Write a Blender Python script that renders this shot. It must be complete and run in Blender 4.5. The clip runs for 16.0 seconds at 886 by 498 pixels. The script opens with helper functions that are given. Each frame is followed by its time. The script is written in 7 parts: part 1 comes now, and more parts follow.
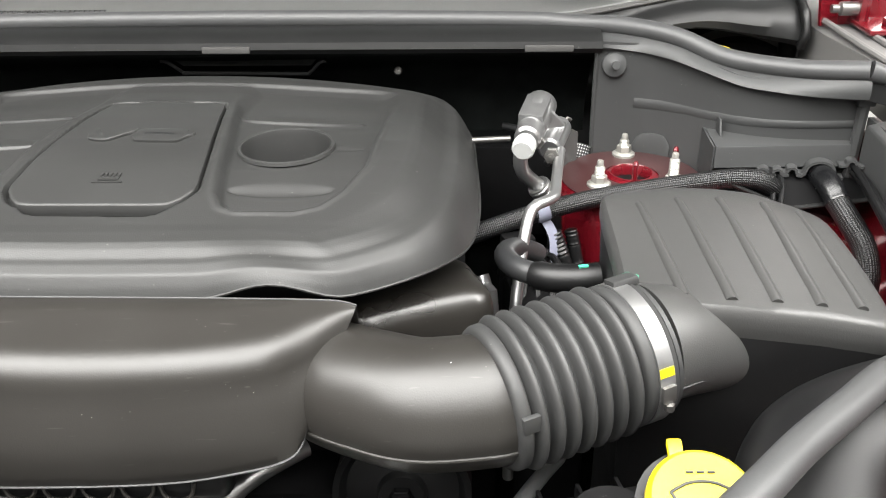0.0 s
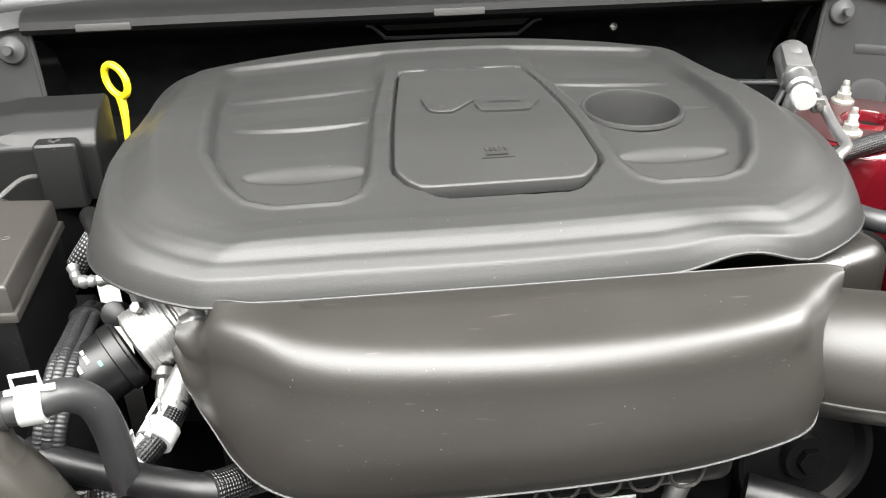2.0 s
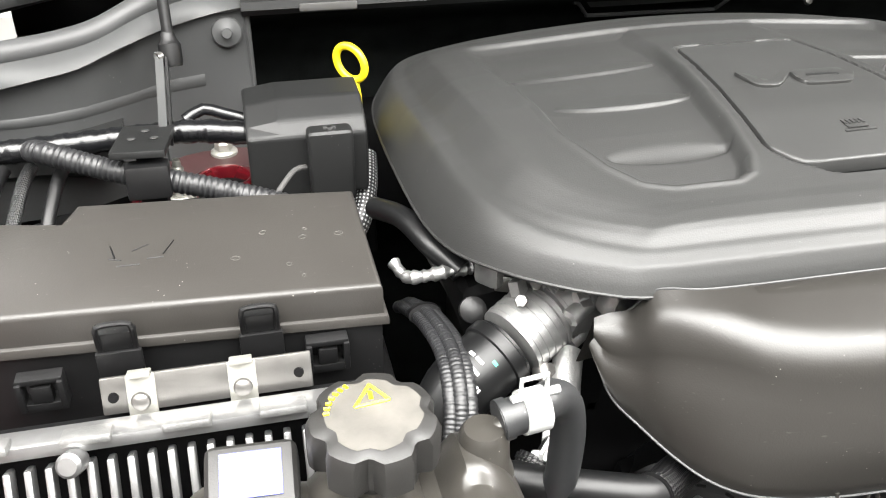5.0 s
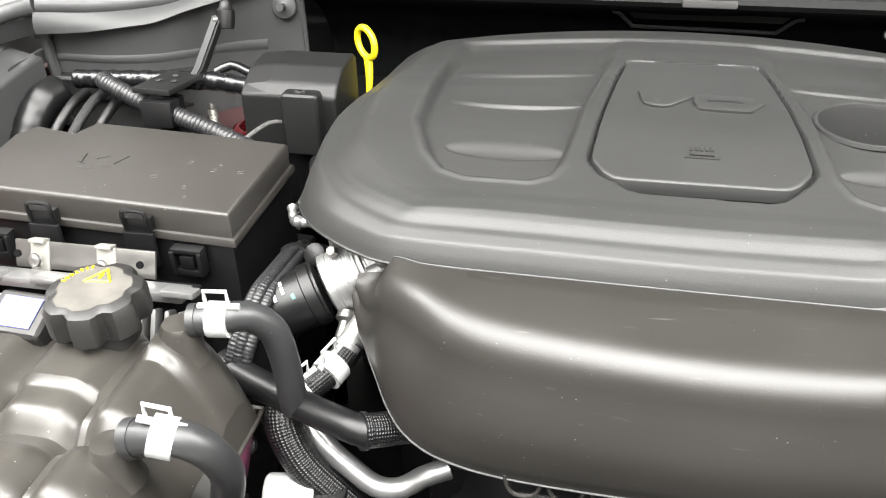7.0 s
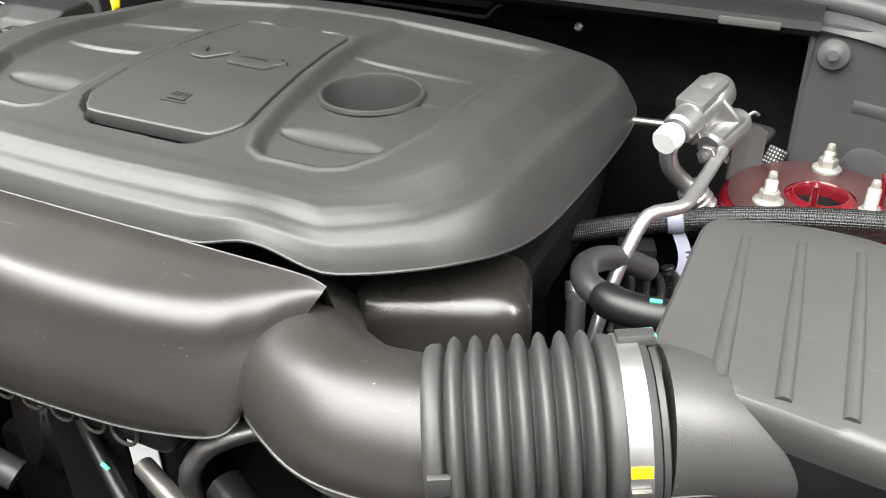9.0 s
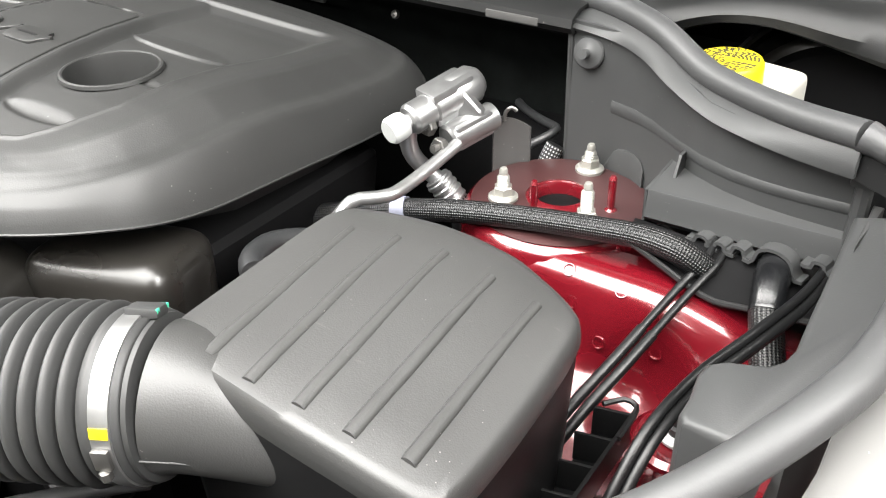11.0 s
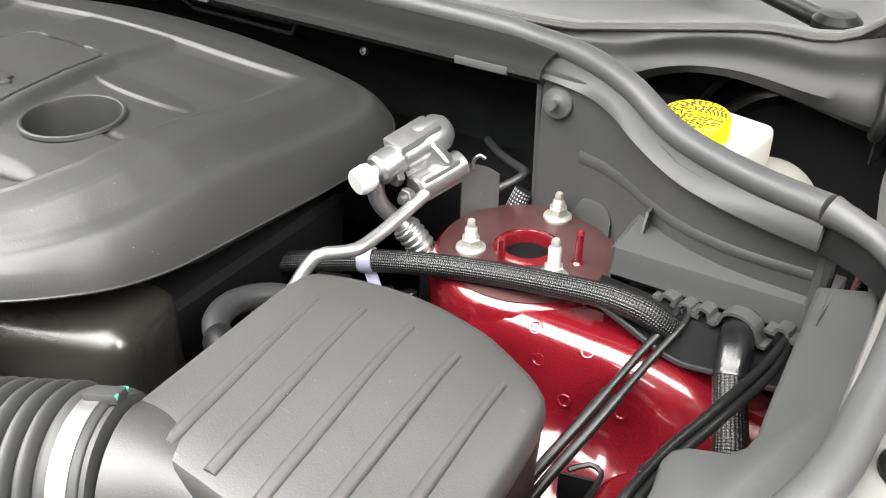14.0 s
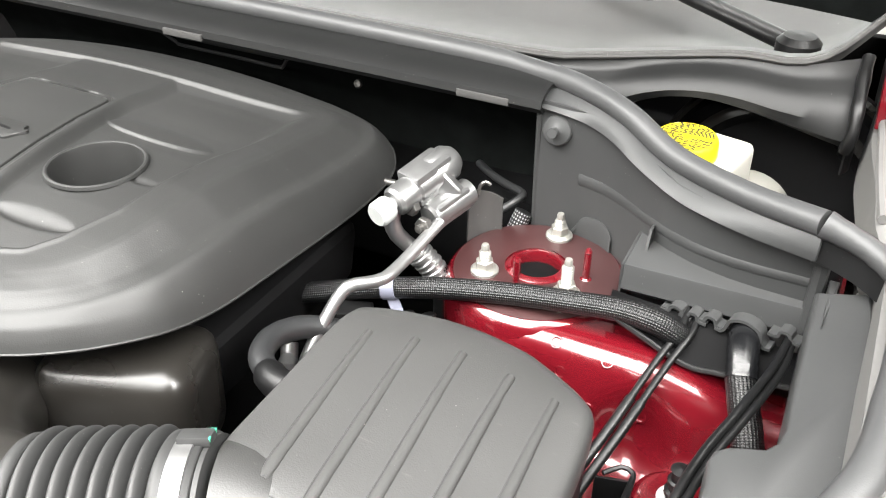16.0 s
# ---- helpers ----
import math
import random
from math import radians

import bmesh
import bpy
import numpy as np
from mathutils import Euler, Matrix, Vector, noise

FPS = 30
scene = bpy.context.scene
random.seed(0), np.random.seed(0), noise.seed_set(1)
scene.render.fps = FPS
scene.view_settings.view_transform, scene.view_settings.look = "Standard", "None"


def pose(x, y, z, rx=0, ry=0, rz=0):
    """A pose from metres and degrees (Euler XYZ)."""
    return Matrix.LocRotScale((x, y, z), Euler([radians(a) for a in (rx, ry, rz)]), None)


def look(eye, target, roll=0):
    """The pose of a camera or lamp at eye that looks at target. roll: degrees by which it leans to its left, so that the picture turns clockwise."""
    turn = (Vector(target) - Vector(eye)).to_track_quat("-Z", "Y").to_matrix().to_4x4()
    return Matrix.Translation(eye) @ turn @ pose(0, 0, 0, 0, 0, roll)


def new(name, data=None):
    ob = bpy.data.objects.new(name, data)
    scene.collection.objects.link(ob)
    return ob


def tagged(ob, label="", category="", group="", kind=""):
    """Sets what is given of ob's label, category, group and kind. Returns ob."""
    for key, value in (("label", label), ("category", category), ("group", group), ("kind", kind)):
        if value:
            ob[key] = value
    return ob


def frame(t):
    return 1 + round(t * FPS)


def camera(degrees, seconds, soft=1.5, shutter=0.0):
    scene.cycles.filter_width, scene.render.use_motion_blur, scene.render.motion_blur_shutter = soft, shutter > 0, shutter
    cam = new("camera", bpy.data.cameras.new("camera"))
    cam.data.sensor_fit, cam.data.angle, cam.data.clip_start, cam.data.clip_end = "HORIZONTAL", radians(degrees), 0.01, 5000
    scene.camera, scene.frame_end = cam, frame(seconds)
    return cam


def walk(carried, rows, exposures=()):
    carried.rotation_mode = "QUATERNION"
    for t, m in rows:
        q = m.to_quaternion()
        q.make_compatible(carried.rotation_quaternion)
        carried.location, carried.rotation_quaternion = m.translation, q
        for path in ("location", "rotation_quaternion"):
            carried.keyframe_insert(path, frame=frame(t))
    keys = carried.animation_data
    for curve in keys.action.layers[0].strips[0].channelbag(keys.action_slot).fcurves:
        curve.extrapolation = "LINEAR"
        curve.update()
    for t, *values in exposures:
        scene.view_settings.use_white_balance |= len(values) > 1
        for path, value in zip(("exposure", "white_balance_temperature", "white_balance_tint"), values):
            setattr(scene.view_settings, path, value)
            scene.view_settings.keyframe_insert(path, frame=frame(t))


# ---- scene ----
cam = camera(53.3, 16.0, soft=1.1)
PATH = [
    (0, (-0.002, -0.097, 1.415), (-0.062, 1.665, 0.47), -0.9),
    (0.5, (-0.098, -0.113, 1.414), (-0.142, 1.648, 0.467), -1.4),
    (1, (-0.199, -0.075, 1.397), (-0.185, 1.672, 0.424), -0.9),
    (1.5, (-0.291, -0.053, 1.394), (-0.178, 1.677, 0.396), -0.8),
    (2, (-0.399, -0.042, 1.408), (-0.175, 1.661, 0.383), -0.4),
    (2.5, (-0.557, -0.017, 1.445), (-0.168, 1.635, 0.388), 0.6),
    (3, (-0.66, 0.02, 1.445), (-0.112, 1.621, 0.377), 0.1),
    (3.5, (-0.747, 0.05, 1.425), (-0.107, 1.616, 0.358), 0.6),
    (5.8, (-0.607, 0.032, 1.379), (-0.508, 1.737, 0.337), -0.5),
    (6, (-0.575, 0.027, 1.378), (-0.564, 1.729, 0.328), -1.0),
    (6.5, (-0.466, -0.008, 1.391), (-0.663, 1.678, 0.334), -1.9),
    (7, (-0.344, -0.048, 1.409), (-0.704, 1.617, 0.36), -1.4),
    (7.5, (-0.214, -0.047, 1.413), (-0.702, 1.579, 0.357), -1.1),
    (8, (-0.078, -0.01, 1.399), (-0.675, 1.592, 0.361), -1.2),
    (8.5, (0.062, 0.028, 1.401), (-0.62, 1.576, 0.334), -0.8),
    (9, (0.17, 0.051, 1.389), (-0.575, 1.586, 0.346), -0.7),
    (9.5, (0.27, 0.067, 1.395), (-0.534, 1.573, 0.352), 0.2),
    (10, (0.365, 0.09, 1.396), (-0.516, 1.553, 0.354), -0.7),
    (10.2, (0.396, 0.107, 1.398), (-0.515, 1.548, 0.352), -1.2),
    (12.3, (0.473, 0.281, 1.397), (-0.514, 1.626, 0.294), -0.9),
    (12.5, (0.465, 0.277, 1.402), (-0.506, 1.636, 0.302), -0.6),
    (13, (0.446, 0.236, 1.436), (-0.504, 1.605, 0.33), -0.3),
    (13.5, (0.44, 0.222, 1.442), (-0.489, 1.603, 0.335), -0.1),
    (14, (0.441, 0.221, 1.44), (-0.46, 1.625, 0.337), 0.2),
    (14.5, (0.44, 0.221, 1.449), (-0.426, 1.647, 0.347), 0.2),
    (15, (0.438, 0.224, 1.448), (-0.384, 1.675, 0.344), 0.3),
    (15.5, (0.428, 0.215, 1.452), (-0.36, 1.685, 0.349), 0.3),
    (16, (0.388, 0.161, 1.481), (-0.369, 1.649, 0.38), 0.3),
]
EXPOSURES = [(0.0, -0.28), (0.8, 0.0), (1.5, 0.17), (2.0, 0.19), (3.7, 0.18), (6.0, 0.31), (7.0, 0.14), (8.0, 0.02), (9.0, -0.04), (10.0, 0.06), (12.5, 0.0), (14.0, 0.04), (16.0, 0.14)]
walk(cam, [(t, look(eye, target, roll)) for t, eye, target, roll in PATH], EXPOSURES)

# ---------- world, light, exposure ----------
world = bpy.data.worlds.new("showroom_air")
world.use_nodes = True
world.node_tree.nodes["Background"].inputs[0].default_value = (0.9, 0.95, 1.0, 1)
world.node_tree.nodes["Background"].inputs[1].default_value = 0.006
scene.world = world


def area_lamp(name, place, target, sx, sy, watts, col=(1.0, 0.985, 0.955)):
    data = bpy.data.lights.new(name, "AREA")
    data.shape, data.size, data.size_y, data.energy, data.color = "RECTANGLE", sx, sy, watts, col
    ob = new(name, data)
    ob.matrix_world = look(place, target)
    return ob


# assumed ceiling strips of the showroom, unseen: first follows the highlights, rest add fill
area_lamp("assumed_ceiling_lamp", (-0.75, -1.15, 3.15), (-0.75, -1.0, 0), 3.5, 1.8, 430)
area_lamp("assumed_ceiling_lamp", (-0.2, 0.1, 3.15), (-0.2, 0.1, 0), 4.6, 1.0, 290)
area_lamp("assumed_ceiling_lamp", (-0.2, -3.2, 3.15), (-0.2, -3.2, 0), 4.6, 0.5, 160)
area_lamp("assumed_ceiling_lamp", (-0.2, 2.9, 3.15), (-0.2, 3.4, 0), 4.6, 0.5, 160)
area_lamp("assumed_ceiling_lamp", (2.3, 0.2, 3.15), (2.1, 0.3, 0), 0.5, 3.6, 380)
# added only to light the pale east wall for its reflection
area_lamp("assumed_ceiling_lamp", (4.6, 1.2, 3.15), (5.0, 1.2, 0), 0.5, 4.0, 160)
area_lamp("assumed_ceiling_lamp", (-3.0, 0.4, 3.15), (-2.8, 0.4, 0), 0.5, 3.6, 230)

# ---------- materials ----------


def material(name, col, rough=0.5, metal=0.0, vary=0.18, scale=25.0, grain=900.0, bump=0.08, specks=0.0,
             speck_col=(0.45, 0.43, 0.40), coat=0.0, rough_vary=0.08, spec=0.5, scuffs=0.0):
    """Procedural surface: broad tone changes, fine grain relief, optional dust specks."""
    m = bpy.data.materials.new(name)
    m.use_nodes = True
    nt = m.node_tree
    nd, ln = nt.nodes, nt.links
    b = nd["Principled BSDF"]
    b.inputs["Metallic"].default_value = metal
    b.inputs["Coat Weight"].default_value = coat
    b.inputs["Coat Roughness"].default_value = 0.06
    b.inputs["Specular IOR Level"].default_value = spec
    tc = nd.new("ShaderNodeTexCoord")
    n1 = nd.new("ShaderNodeTexNoise")
    n1.inputs["Scale"].default_value = scale
    n1.inputs["Detail"].default_value = 5
    ln.new(tc.outputs["Object"], n1.inputs["Vector"])
    mix = nd.new("ShaderNodeMix")
    mix.data_type = "RGBA"
    mix.inputs["A"].default_value = (*[c * (1 - vary) for c in col], 1)
    mix.inputs["B"].default_value = (*[min(1, c * (1 + vary)) for c in col], 1)
    ln.new(n1.outputs["Fac"], mix.inputs["Factor"])
    out = mix.outputs["Result"]
    if specks > 0:
        n3 = nd.new("ShaderNodeTexVoronoi")
        n3.inputs["Scale"].default_value = 210.0
        ln.new(tc.outputs["Object"], n3.inputs["Vector"])
        n4 = nd.new("ShaderNodeTexNoise")
        n4.inputs["Scale"].default_value = 38.0
        ln.new(tc.outputs["Object"], n4.inputs["Vector"])
        r3 = nd.new("ShaderNodeMapRange")
        r3.inputs["From Min"].default_value, r3.inputs["From Max"].default_value = 0.10, 0.03
        ln.new(n3.outputs["Distance"], r3.inputs["Value"])
        r4 = nd.new("ShaderNodeMapRange")
        r4.inputs["From Min"].default_value, r4.inputs["From Max"].default_value = 0.56, 0.66
        ln.new(n4.outputs["Fac"], r4.inputs["Value"])
        mul = nd.new("ShaderNodeMath")
        mul.operation = "MULTIPLY"
        ln.new(r3.outputs["Result"], mul.inputs[0])
        ln.new(r4.outputs["Result"], mul.inputs[1])
        mul2 = nd.new("ShaderNodeMath")
        mul2.operation = "MULTIPLY"
        mul2.inputs[1].default_value = specks
        ln.new(mul.outputs[0], mul2.inputs[0])
        mx2 = nd.new("ShaderNodeMix")
        mx2.data_type = "RGBA"
        ln.new(mul2.outputs[0], mx2.inputs["Factor"])
        ln.new(out, mx2.inputs["A"])
        mx2.inputs["B"].default_value = (*speck_col, 1)
        out = mx2.outputs["Result"]
    if scuffs > 0:  # fine straight scratches and rubbed marks, mostly along x
        mp = nd.new("ShaderNodeMapping")
        mp.inputs["Scale"].default_value = (40, 420, 420)
        mp.inputs["Rotation"].default_value = (0.0, 0.0, 0.12)
        ln.new(tc.outputs["Object"], mp.inputs["Vector"])
        n5 = nd.new("ShaderNodeTexNoise")
        n5.inputs["Scale"].default_value = 1.0
        n5.inputs["Detail"].default_value = 1
        ln.new(mp.outputs["Vector"], n5.inputs["Vector"])
        r5 = nd.new("ShaderNodeMapRange")
        r5.inputs["From Min"].default_value, r5.inputs["From Max"].default_value = 0.72, 0.84
        r5.inputs["To Max"].default_value = scuffs
        ln.new(n5.outputs["Fac"], r5.inputs["Value"])
        mx5 = nd.new("ShaderNodeMix")
        mx5.data_type = "RGBA"
        ln.new(r5.outputs["Result"], mx5.inputs["Factor"])
        ln.new(out, mx5.inputs["A"])
        mx5.inputs["B"].default_value = (0.16, 0.15, 0.14, 1)
        out = mx5.outputs["Result"]
    ln.new(out, b.inputs["Base Color"])
    rr = nd.new("ShaderNodeMapRange")
    rr.inputs["To Min"].default_value = max(0.02, rough - rough_vary)
    rr.inputs["To Max"].default_value = min(1.0, rough + rough_vary)
    ln.new(n1.outputs["Fac"], rr.inputs["Value"])
    ln.new(rr.outputs["Result"], b.inputs["Roughness"])
    if bump > 0:
        n2 = nd.new("ShaderNodeTexNoise")
        n2.inputs["Scale"].default_value = grain
        n2.inputs["Detail"].default_value = 3
        ln.new(tc.outputs["Object"], n2.inputs["Vector"])
        bp = nd.new("ShaderNodeBump")
        bp.inputs["Strength"].default_value = bump
        bp.inputs["Distance"].default_value = 0.0008
        ln.new(n2.outputs["Fac"], bp.inputs["Height"])
        ln.new(bp.outputs["Normal"], b.inputs["Normal"])
    return m


def weave(name, dark, light, rough, rings, turns, contrast=1.0, metal=0.0, straight=False, crisp=False):
    """Braided sleeve or corrugation over the length of a hose; UV x runs round it, y along it in metres."""
    m = bpy.data.materials.new(name)
    m.use_nodes = True
    nt = m.node_tree
    nd, ln = nt.nodes, nt.links
    b = nd["Principled BSDF"]
    b.inputs["Roughness"].default_value = rough
    b.inputs["Metallic"].default_value = metal
    tc = nd.new("ShaderNodeTexCoord")
    sep = nd.new("ShaderNodeSeparateXYZ")
    ln.new(tc.outputs["UV"], sep.inputs[0])

    def wave(fx, fy):
        a = nd.new("ShaderNodeMath")
        a.operation = "MULTIPLY"
        a.inputs[1].default_value = fx * 2 * math.pi
        ln.new(sep.outputs["X"], a.inputs[0])
        c = nd.new("ShaderNodeMath")
        c.operation = "MULTIPLY_ADD"
        c.inputs[1].default_value = fy * 2 * math.pi
        ln.new(sep.outputs["Y"], c.inputs[0])
        ln.new(a.outputs[0], c.inputs[2])
        s = nd.new("ShaderNodeMath")
        s.operation = "SINE"
        ln.new(c.outputs[0], s.inputs[0])
        return s

    w1 = wave(turns, rings)
    w2 = wave(-turns, rings) if not straight else wave(0, rings)
    mul = nd.new("ShaderNodeMath")
    mul.operation = "MULTIPLY" if not straight else "MAXIMUM"
    ln.new(w1.outputs[0], mul.inputs[0])
    ln.new(w2.outputs[0], mul.inputs[1])
    mr = nd.new("ShaderNodeMapRange")
    mr.inputs["From Min"].default_value, mr.inputs["From Max"].default_value = (0.25, 0.55) if crisp else (-0.4, 0.9)
    ln.new(mul.outputs[0], mr.inputs["Value"])
    mix = nd.new("ShaderNodeMix")
    mix.data_type = "RGBA"
    mix.inputs["A"].default_value, mix.inputs["B"].default_value = (*dark, 1), (*light, 1)
    ln.new(mr.outputs["Result"], mix.inputs["Factor"])
    ln.new(mix.outputs["Result"], b.inputs["Base Color"])
    bp = nd.new("ShaderNodeBump")
    bp.inputs["Strength"].default_value = 0.6 * contrast
    bp.inputs["Distance"].default_value = 0.0012
    ln.new(mr.outputs["Result"], bp.inputs["Height"])
    ln.new(bp.outputs["Normal"], b.inputs["Normal"])
    return m


COVER = material("cover_plastic", (0.0170, 0.0172, 0.0168), 0.475, vary=0.10, scale=9, bump=0.14, specks=0.5, rough_vary=0.07, scuffs=0.10, spec=0.42)
RESON = material("duct_plastic", (0.0150, 0.0139, 0.0124), 0.39, vary=0.14, scale=14, bump=0.09, specks=0.45, rough_vary=0.09, scuffs=0.20)
BLACK = material("black_plastic", (0.0040, 0.0040, 0.0042), 0.42, vary=0.2, scale=30, bump=0.10, specks=0.3, spec=0.35)
BOXLID = material("fuse_lid_plastic", (0.0215, 0.0198, 0.0178), 0.46, vary=0.15, scale=18, bump=0.14, specks=1.0, scuffs=0.10)
PANEL = material("baffle_plastic", (0.031, 0.0318, 0.032), 0.50, vary=0.14, scale=12, bump=0.10, specks=0.3, spec=0.36)
AIRLID = material("air_box_plastic", (0.032, 0.032, 0.0314), 0.42, vary=0.08, scale=16, bump=0.16, specks=0.5, rough_vary=0.06, scuffs=0.15)
RUBBER = material("rubber", (0.0045, 0.0046, 0.0048), 0.36, vary=0.2, scale=40, bump=0.06, specks=0.3, spec=0.32)
GLOSSY = material("glossy_black_plastic", (0.0125, 0.0115, 0.0102), 0.29, vary=0.15, scale=20, bump=0.04, specks=0.3)
# pale tone of unseen walls that act as reflectors
WALLPALE = material("pale_reflector_wall", (0.75, 0.75, 0.73), 0.6, vary=0.03, scale=2, bump=0.02, grain=80)
BELLOW = material("bellows_rubber", (0.021, 0.0213, 0.0213), 0.56, vary=0.12, scale=30, bump=0.08, specks=0.3)
SEALM = material("seal_rubber", (0.038, 0.0386, 0.0393), 0.47, vary=0.14, scale=20, bump=0.10, specks=0.2, spec=0.42)
# near-black colour stands in for the deep shade of voids in the bay
DARK = material("shaded_bay_black", (0.0028, 0.0028, 0.003), 0.7, spec=0.08, vary=0.5, scale=22, bump=0.2, grain=120)
FELT = material("firewall_mat", (0.0068, 0.0078, 0.0075), 0.95, vary=0.85, scale=45, bump=0.5, grain=500, spec=0.04)
RED = material("red_paint", (0.105, 0.0035, 0.0075), 0.24, metal=0.25, vary=0.12, scale=8, bump=0.02, grain=2500, coat=1.0)
REDDIM = material("red_primer_top", (0.036, 0.012, 0.012), 0.5, metal=0.1, vary=0.25, scale=20, bump=0.05, coat=0.5)
ALU = material("aluminium", (0.34, 0.34, 0.34), 0.34, metal=0.88, vary=0.22, scale=60, bump=0.08, grain=600)
CAST = material("cast_aluminium", (0.36, 0.36, 0.355), 0.38, metal=0.85, vary=0.35, scale=70, bump=0.5, grain=400)
STEEL = material("steel", (0.17, 0.165, 0.157), 0.36, metal=0.85, vary=0.2, scale=50, bump=0.1)
ZINC = material("zinc_nut", (0.30, 0.295, 0.27), 0.42, metal=0.6, vary=0.15, scale=120, bump=0.1)
YELLOW = material("yellow_plastic", (0.52, 0.42, 0.006), 0.38, vary=0.06, scale=40, bump=0.03)
WHITE = material("white_paint_clip", (0.33, 0.335, 0.33), 0.45, vary=0.08, scale=80, bump=0.05)
CREAM = material("reservoir_plastic", (0.34, 0.333, 0.30), 0.4, vary=0.06, scale=30, bump=0.04)
TANK = material("dusty_tank_plastic", (0.028, 0.026, 0.0228), 0.34, vary=0.65, scale=16, bump=0.06, specks=0.9, speck_col=(0.5, 0.47, 0.42))
CAPM = material("dusty_cap_plastic", (0.010, 0.0096, 0.009), 0.5, vary=0.25, scale=40, bump=0.1, specks=0.6)
CAPDUST = material("cap_dust", (0.06, 0.056, 0.049), 0.75, vary=0.75, scale=55, bump=0.1)
SPOT = material("dried_water", (0.055, 0.052, 0.046), 0.7, vary=0.4, scale=200, bump=0)
PINK = material("coolant_pink", (0.1800, 0.0500, 0.1000), 0.3, vary=0.2, scale=18, bump=0.02)
LAV = material("lavender_tape", (0.17, 0.175, 0.225), 0.5, vary=0.08, scale=60, bump=0.08)
TAPE = material("glossy_tape", (0.0045, 0.0047, 0.0052), 0.24, vary=0.3, scale=60, bump=0.30, grain=90)
INK = material("ink", (0.02, 0.02, 0.02), 0.6, vary=0.1, bump=0)
PALE = material("pale_label", (0.5625, 0.5700, 0.5850), 0.4, vary=0.04, bump=0)
ARCHM = material("black_cowl_plastic", (0.0070, 0.0072, 0.0072), 0.46, vary=0.15, scale=18, bump=0.1, specks=0.5, spec=0.3)
BLUEINK = material("blue_ink", (0.08, 0.09, 0.30), 0.5, vary=0.1, bump=0)
GREENINK = material("green_paint_mark", (0.05, 0.40, 0.24), 0.5, vary=0.2, bump=0)
GREYPAINT = material("dusty_grey_panel", (0.046, 0.0452, 0.044), 0.4, vary=0.15, scale=20, bump=0.06, specks=0.6, speck_col=(0.6, 0.6, 0.58))
FENDER = material("fender_flange_paint", (0.11, 0.108, 0.105), 0.6, metal=0.1, vary=0.15, scale=14, bump=0.05, specks=0.8, speck_col=(0.6, 0.58, 0.55))
FLOORM = material("showroom_floor", (0.30, 0.295, 0.285), 0.35, vary=0.08, scale=3, bump=0.02, grain=60)
WALLM = material("showroom_wall", (0.34, 0.34, 0.332), 0.7, vary=0.03, scale=2, bump=0.02, grain=80)
BRAID = weave("braided_sleeve", (0.0016, 0.0016, 0.0018), (0.0075, 0.0077, 0.0080), 0.36, 260, 14, 1.0)
BRAIDW = weave("flecked_sleeve", (0.003, 0.003, 0.0035), (0.30, 0.30, 0.30), 0.5, 150, 9, crisp=True)
LOOM = weave("corrugated_conduit", (0.008, 0.008, 0.009), (0.015, 0.0155, 0.016), 0.42, 260, 0, 0.2, straight=True)
HOSEGREY = material("grey_hose_rubber", (0.017, 0.0175, 0.0182), 0.42, vary=0.2, scale=40, bump=0.08, specks=0.5)
GLASS = bpy.data.materials.new("windscreen_glass")
GLASS.use_nodes = True
GLASS.node_tree.nodes["Principled BSDF"].inputs["Base Color"].default_value = (0.35, 0.38, 0.38, 1)
GLASS.node_tree.nodes["Principled BSDF"].inputs["Transmission Weight"].default_value = 0.6
GLASS.node_tree.nodes["Principled BSDF"].inputs["Roughness"].default_value = 0.03

# ---------- building helpers ----------
V = Vector
CAR = -0.275  # centre line of the car


def mirror(p):
    return (2 * CAR - p[0], *p[1:])


def link(name, me, mat, parent=None, label="", smooth=True):
    if smooth:
        me.polygons.foreach_set("use_smooth", [True] * len(me.polygons))
    if mat:
        me.materials.append(mat)
    ob = new(name, me)
    if parent is not None:
        ob.parent = parent
        # meshes hold world places, so only an Empty's own place has to be undone
        ob.matrix_parent_inverse = Matrix.Translation(-parent.location) if parent.parent is None else Matrix.Identity(4)
    if label:
        ob["label"] = label
    return ob


def part(name, bm, mat, parent=None, label="", smooth=True, sharp=35):
    me = bpy.data.meshes.new(name)
    bmesh.ops.recalc_face_normals(bm, faces=bm.faces)
    bm.to_mesh(me)
    bm.free()
    ob = link(name, me, mat, parent, label, smooth)
    if smooth and sharp:
        me.set_sharp_from_angle(angle=radians(sharp))
    return ob


def thing(name, base, label, category, group="", kind=""):
    ob = new(name)
    ob.empty_display_size = 0.02
    ob.location = base
    return tagged(ob, label, category, group, kind)


def spline(pts, step=0.006, closed=False):
    """Points along a Catmull-Rom curve through pts, which may have any number of coordinates."""
    p = [np.array(q, float) for q in pts]
    n = len(p)
    out = []
    for i in range(n if closed else n - 1):
        if closed:
            a, b, c, d = p[i - 1], p[i], p[(i + 1) % n], p[(i + 2) % n]
        else:
            a, b, c, d = p[max(i - 1, 0)], p[i], p[i + 1], p[min(i + 2, n - 1)]
        k = max(2, int(np.linalg.norm((c - b)[:3]) / step))
        for j in range(k):
            t = j / k
            out.append(0.5 * (2 * b + (c - a) * t + (2 * a - 5 * b + 4 * c - d) * t * t + (3 * b - a - 3 * c + d) * t ** 3))
    if not closed:
        out.append(p[-1])
    return out


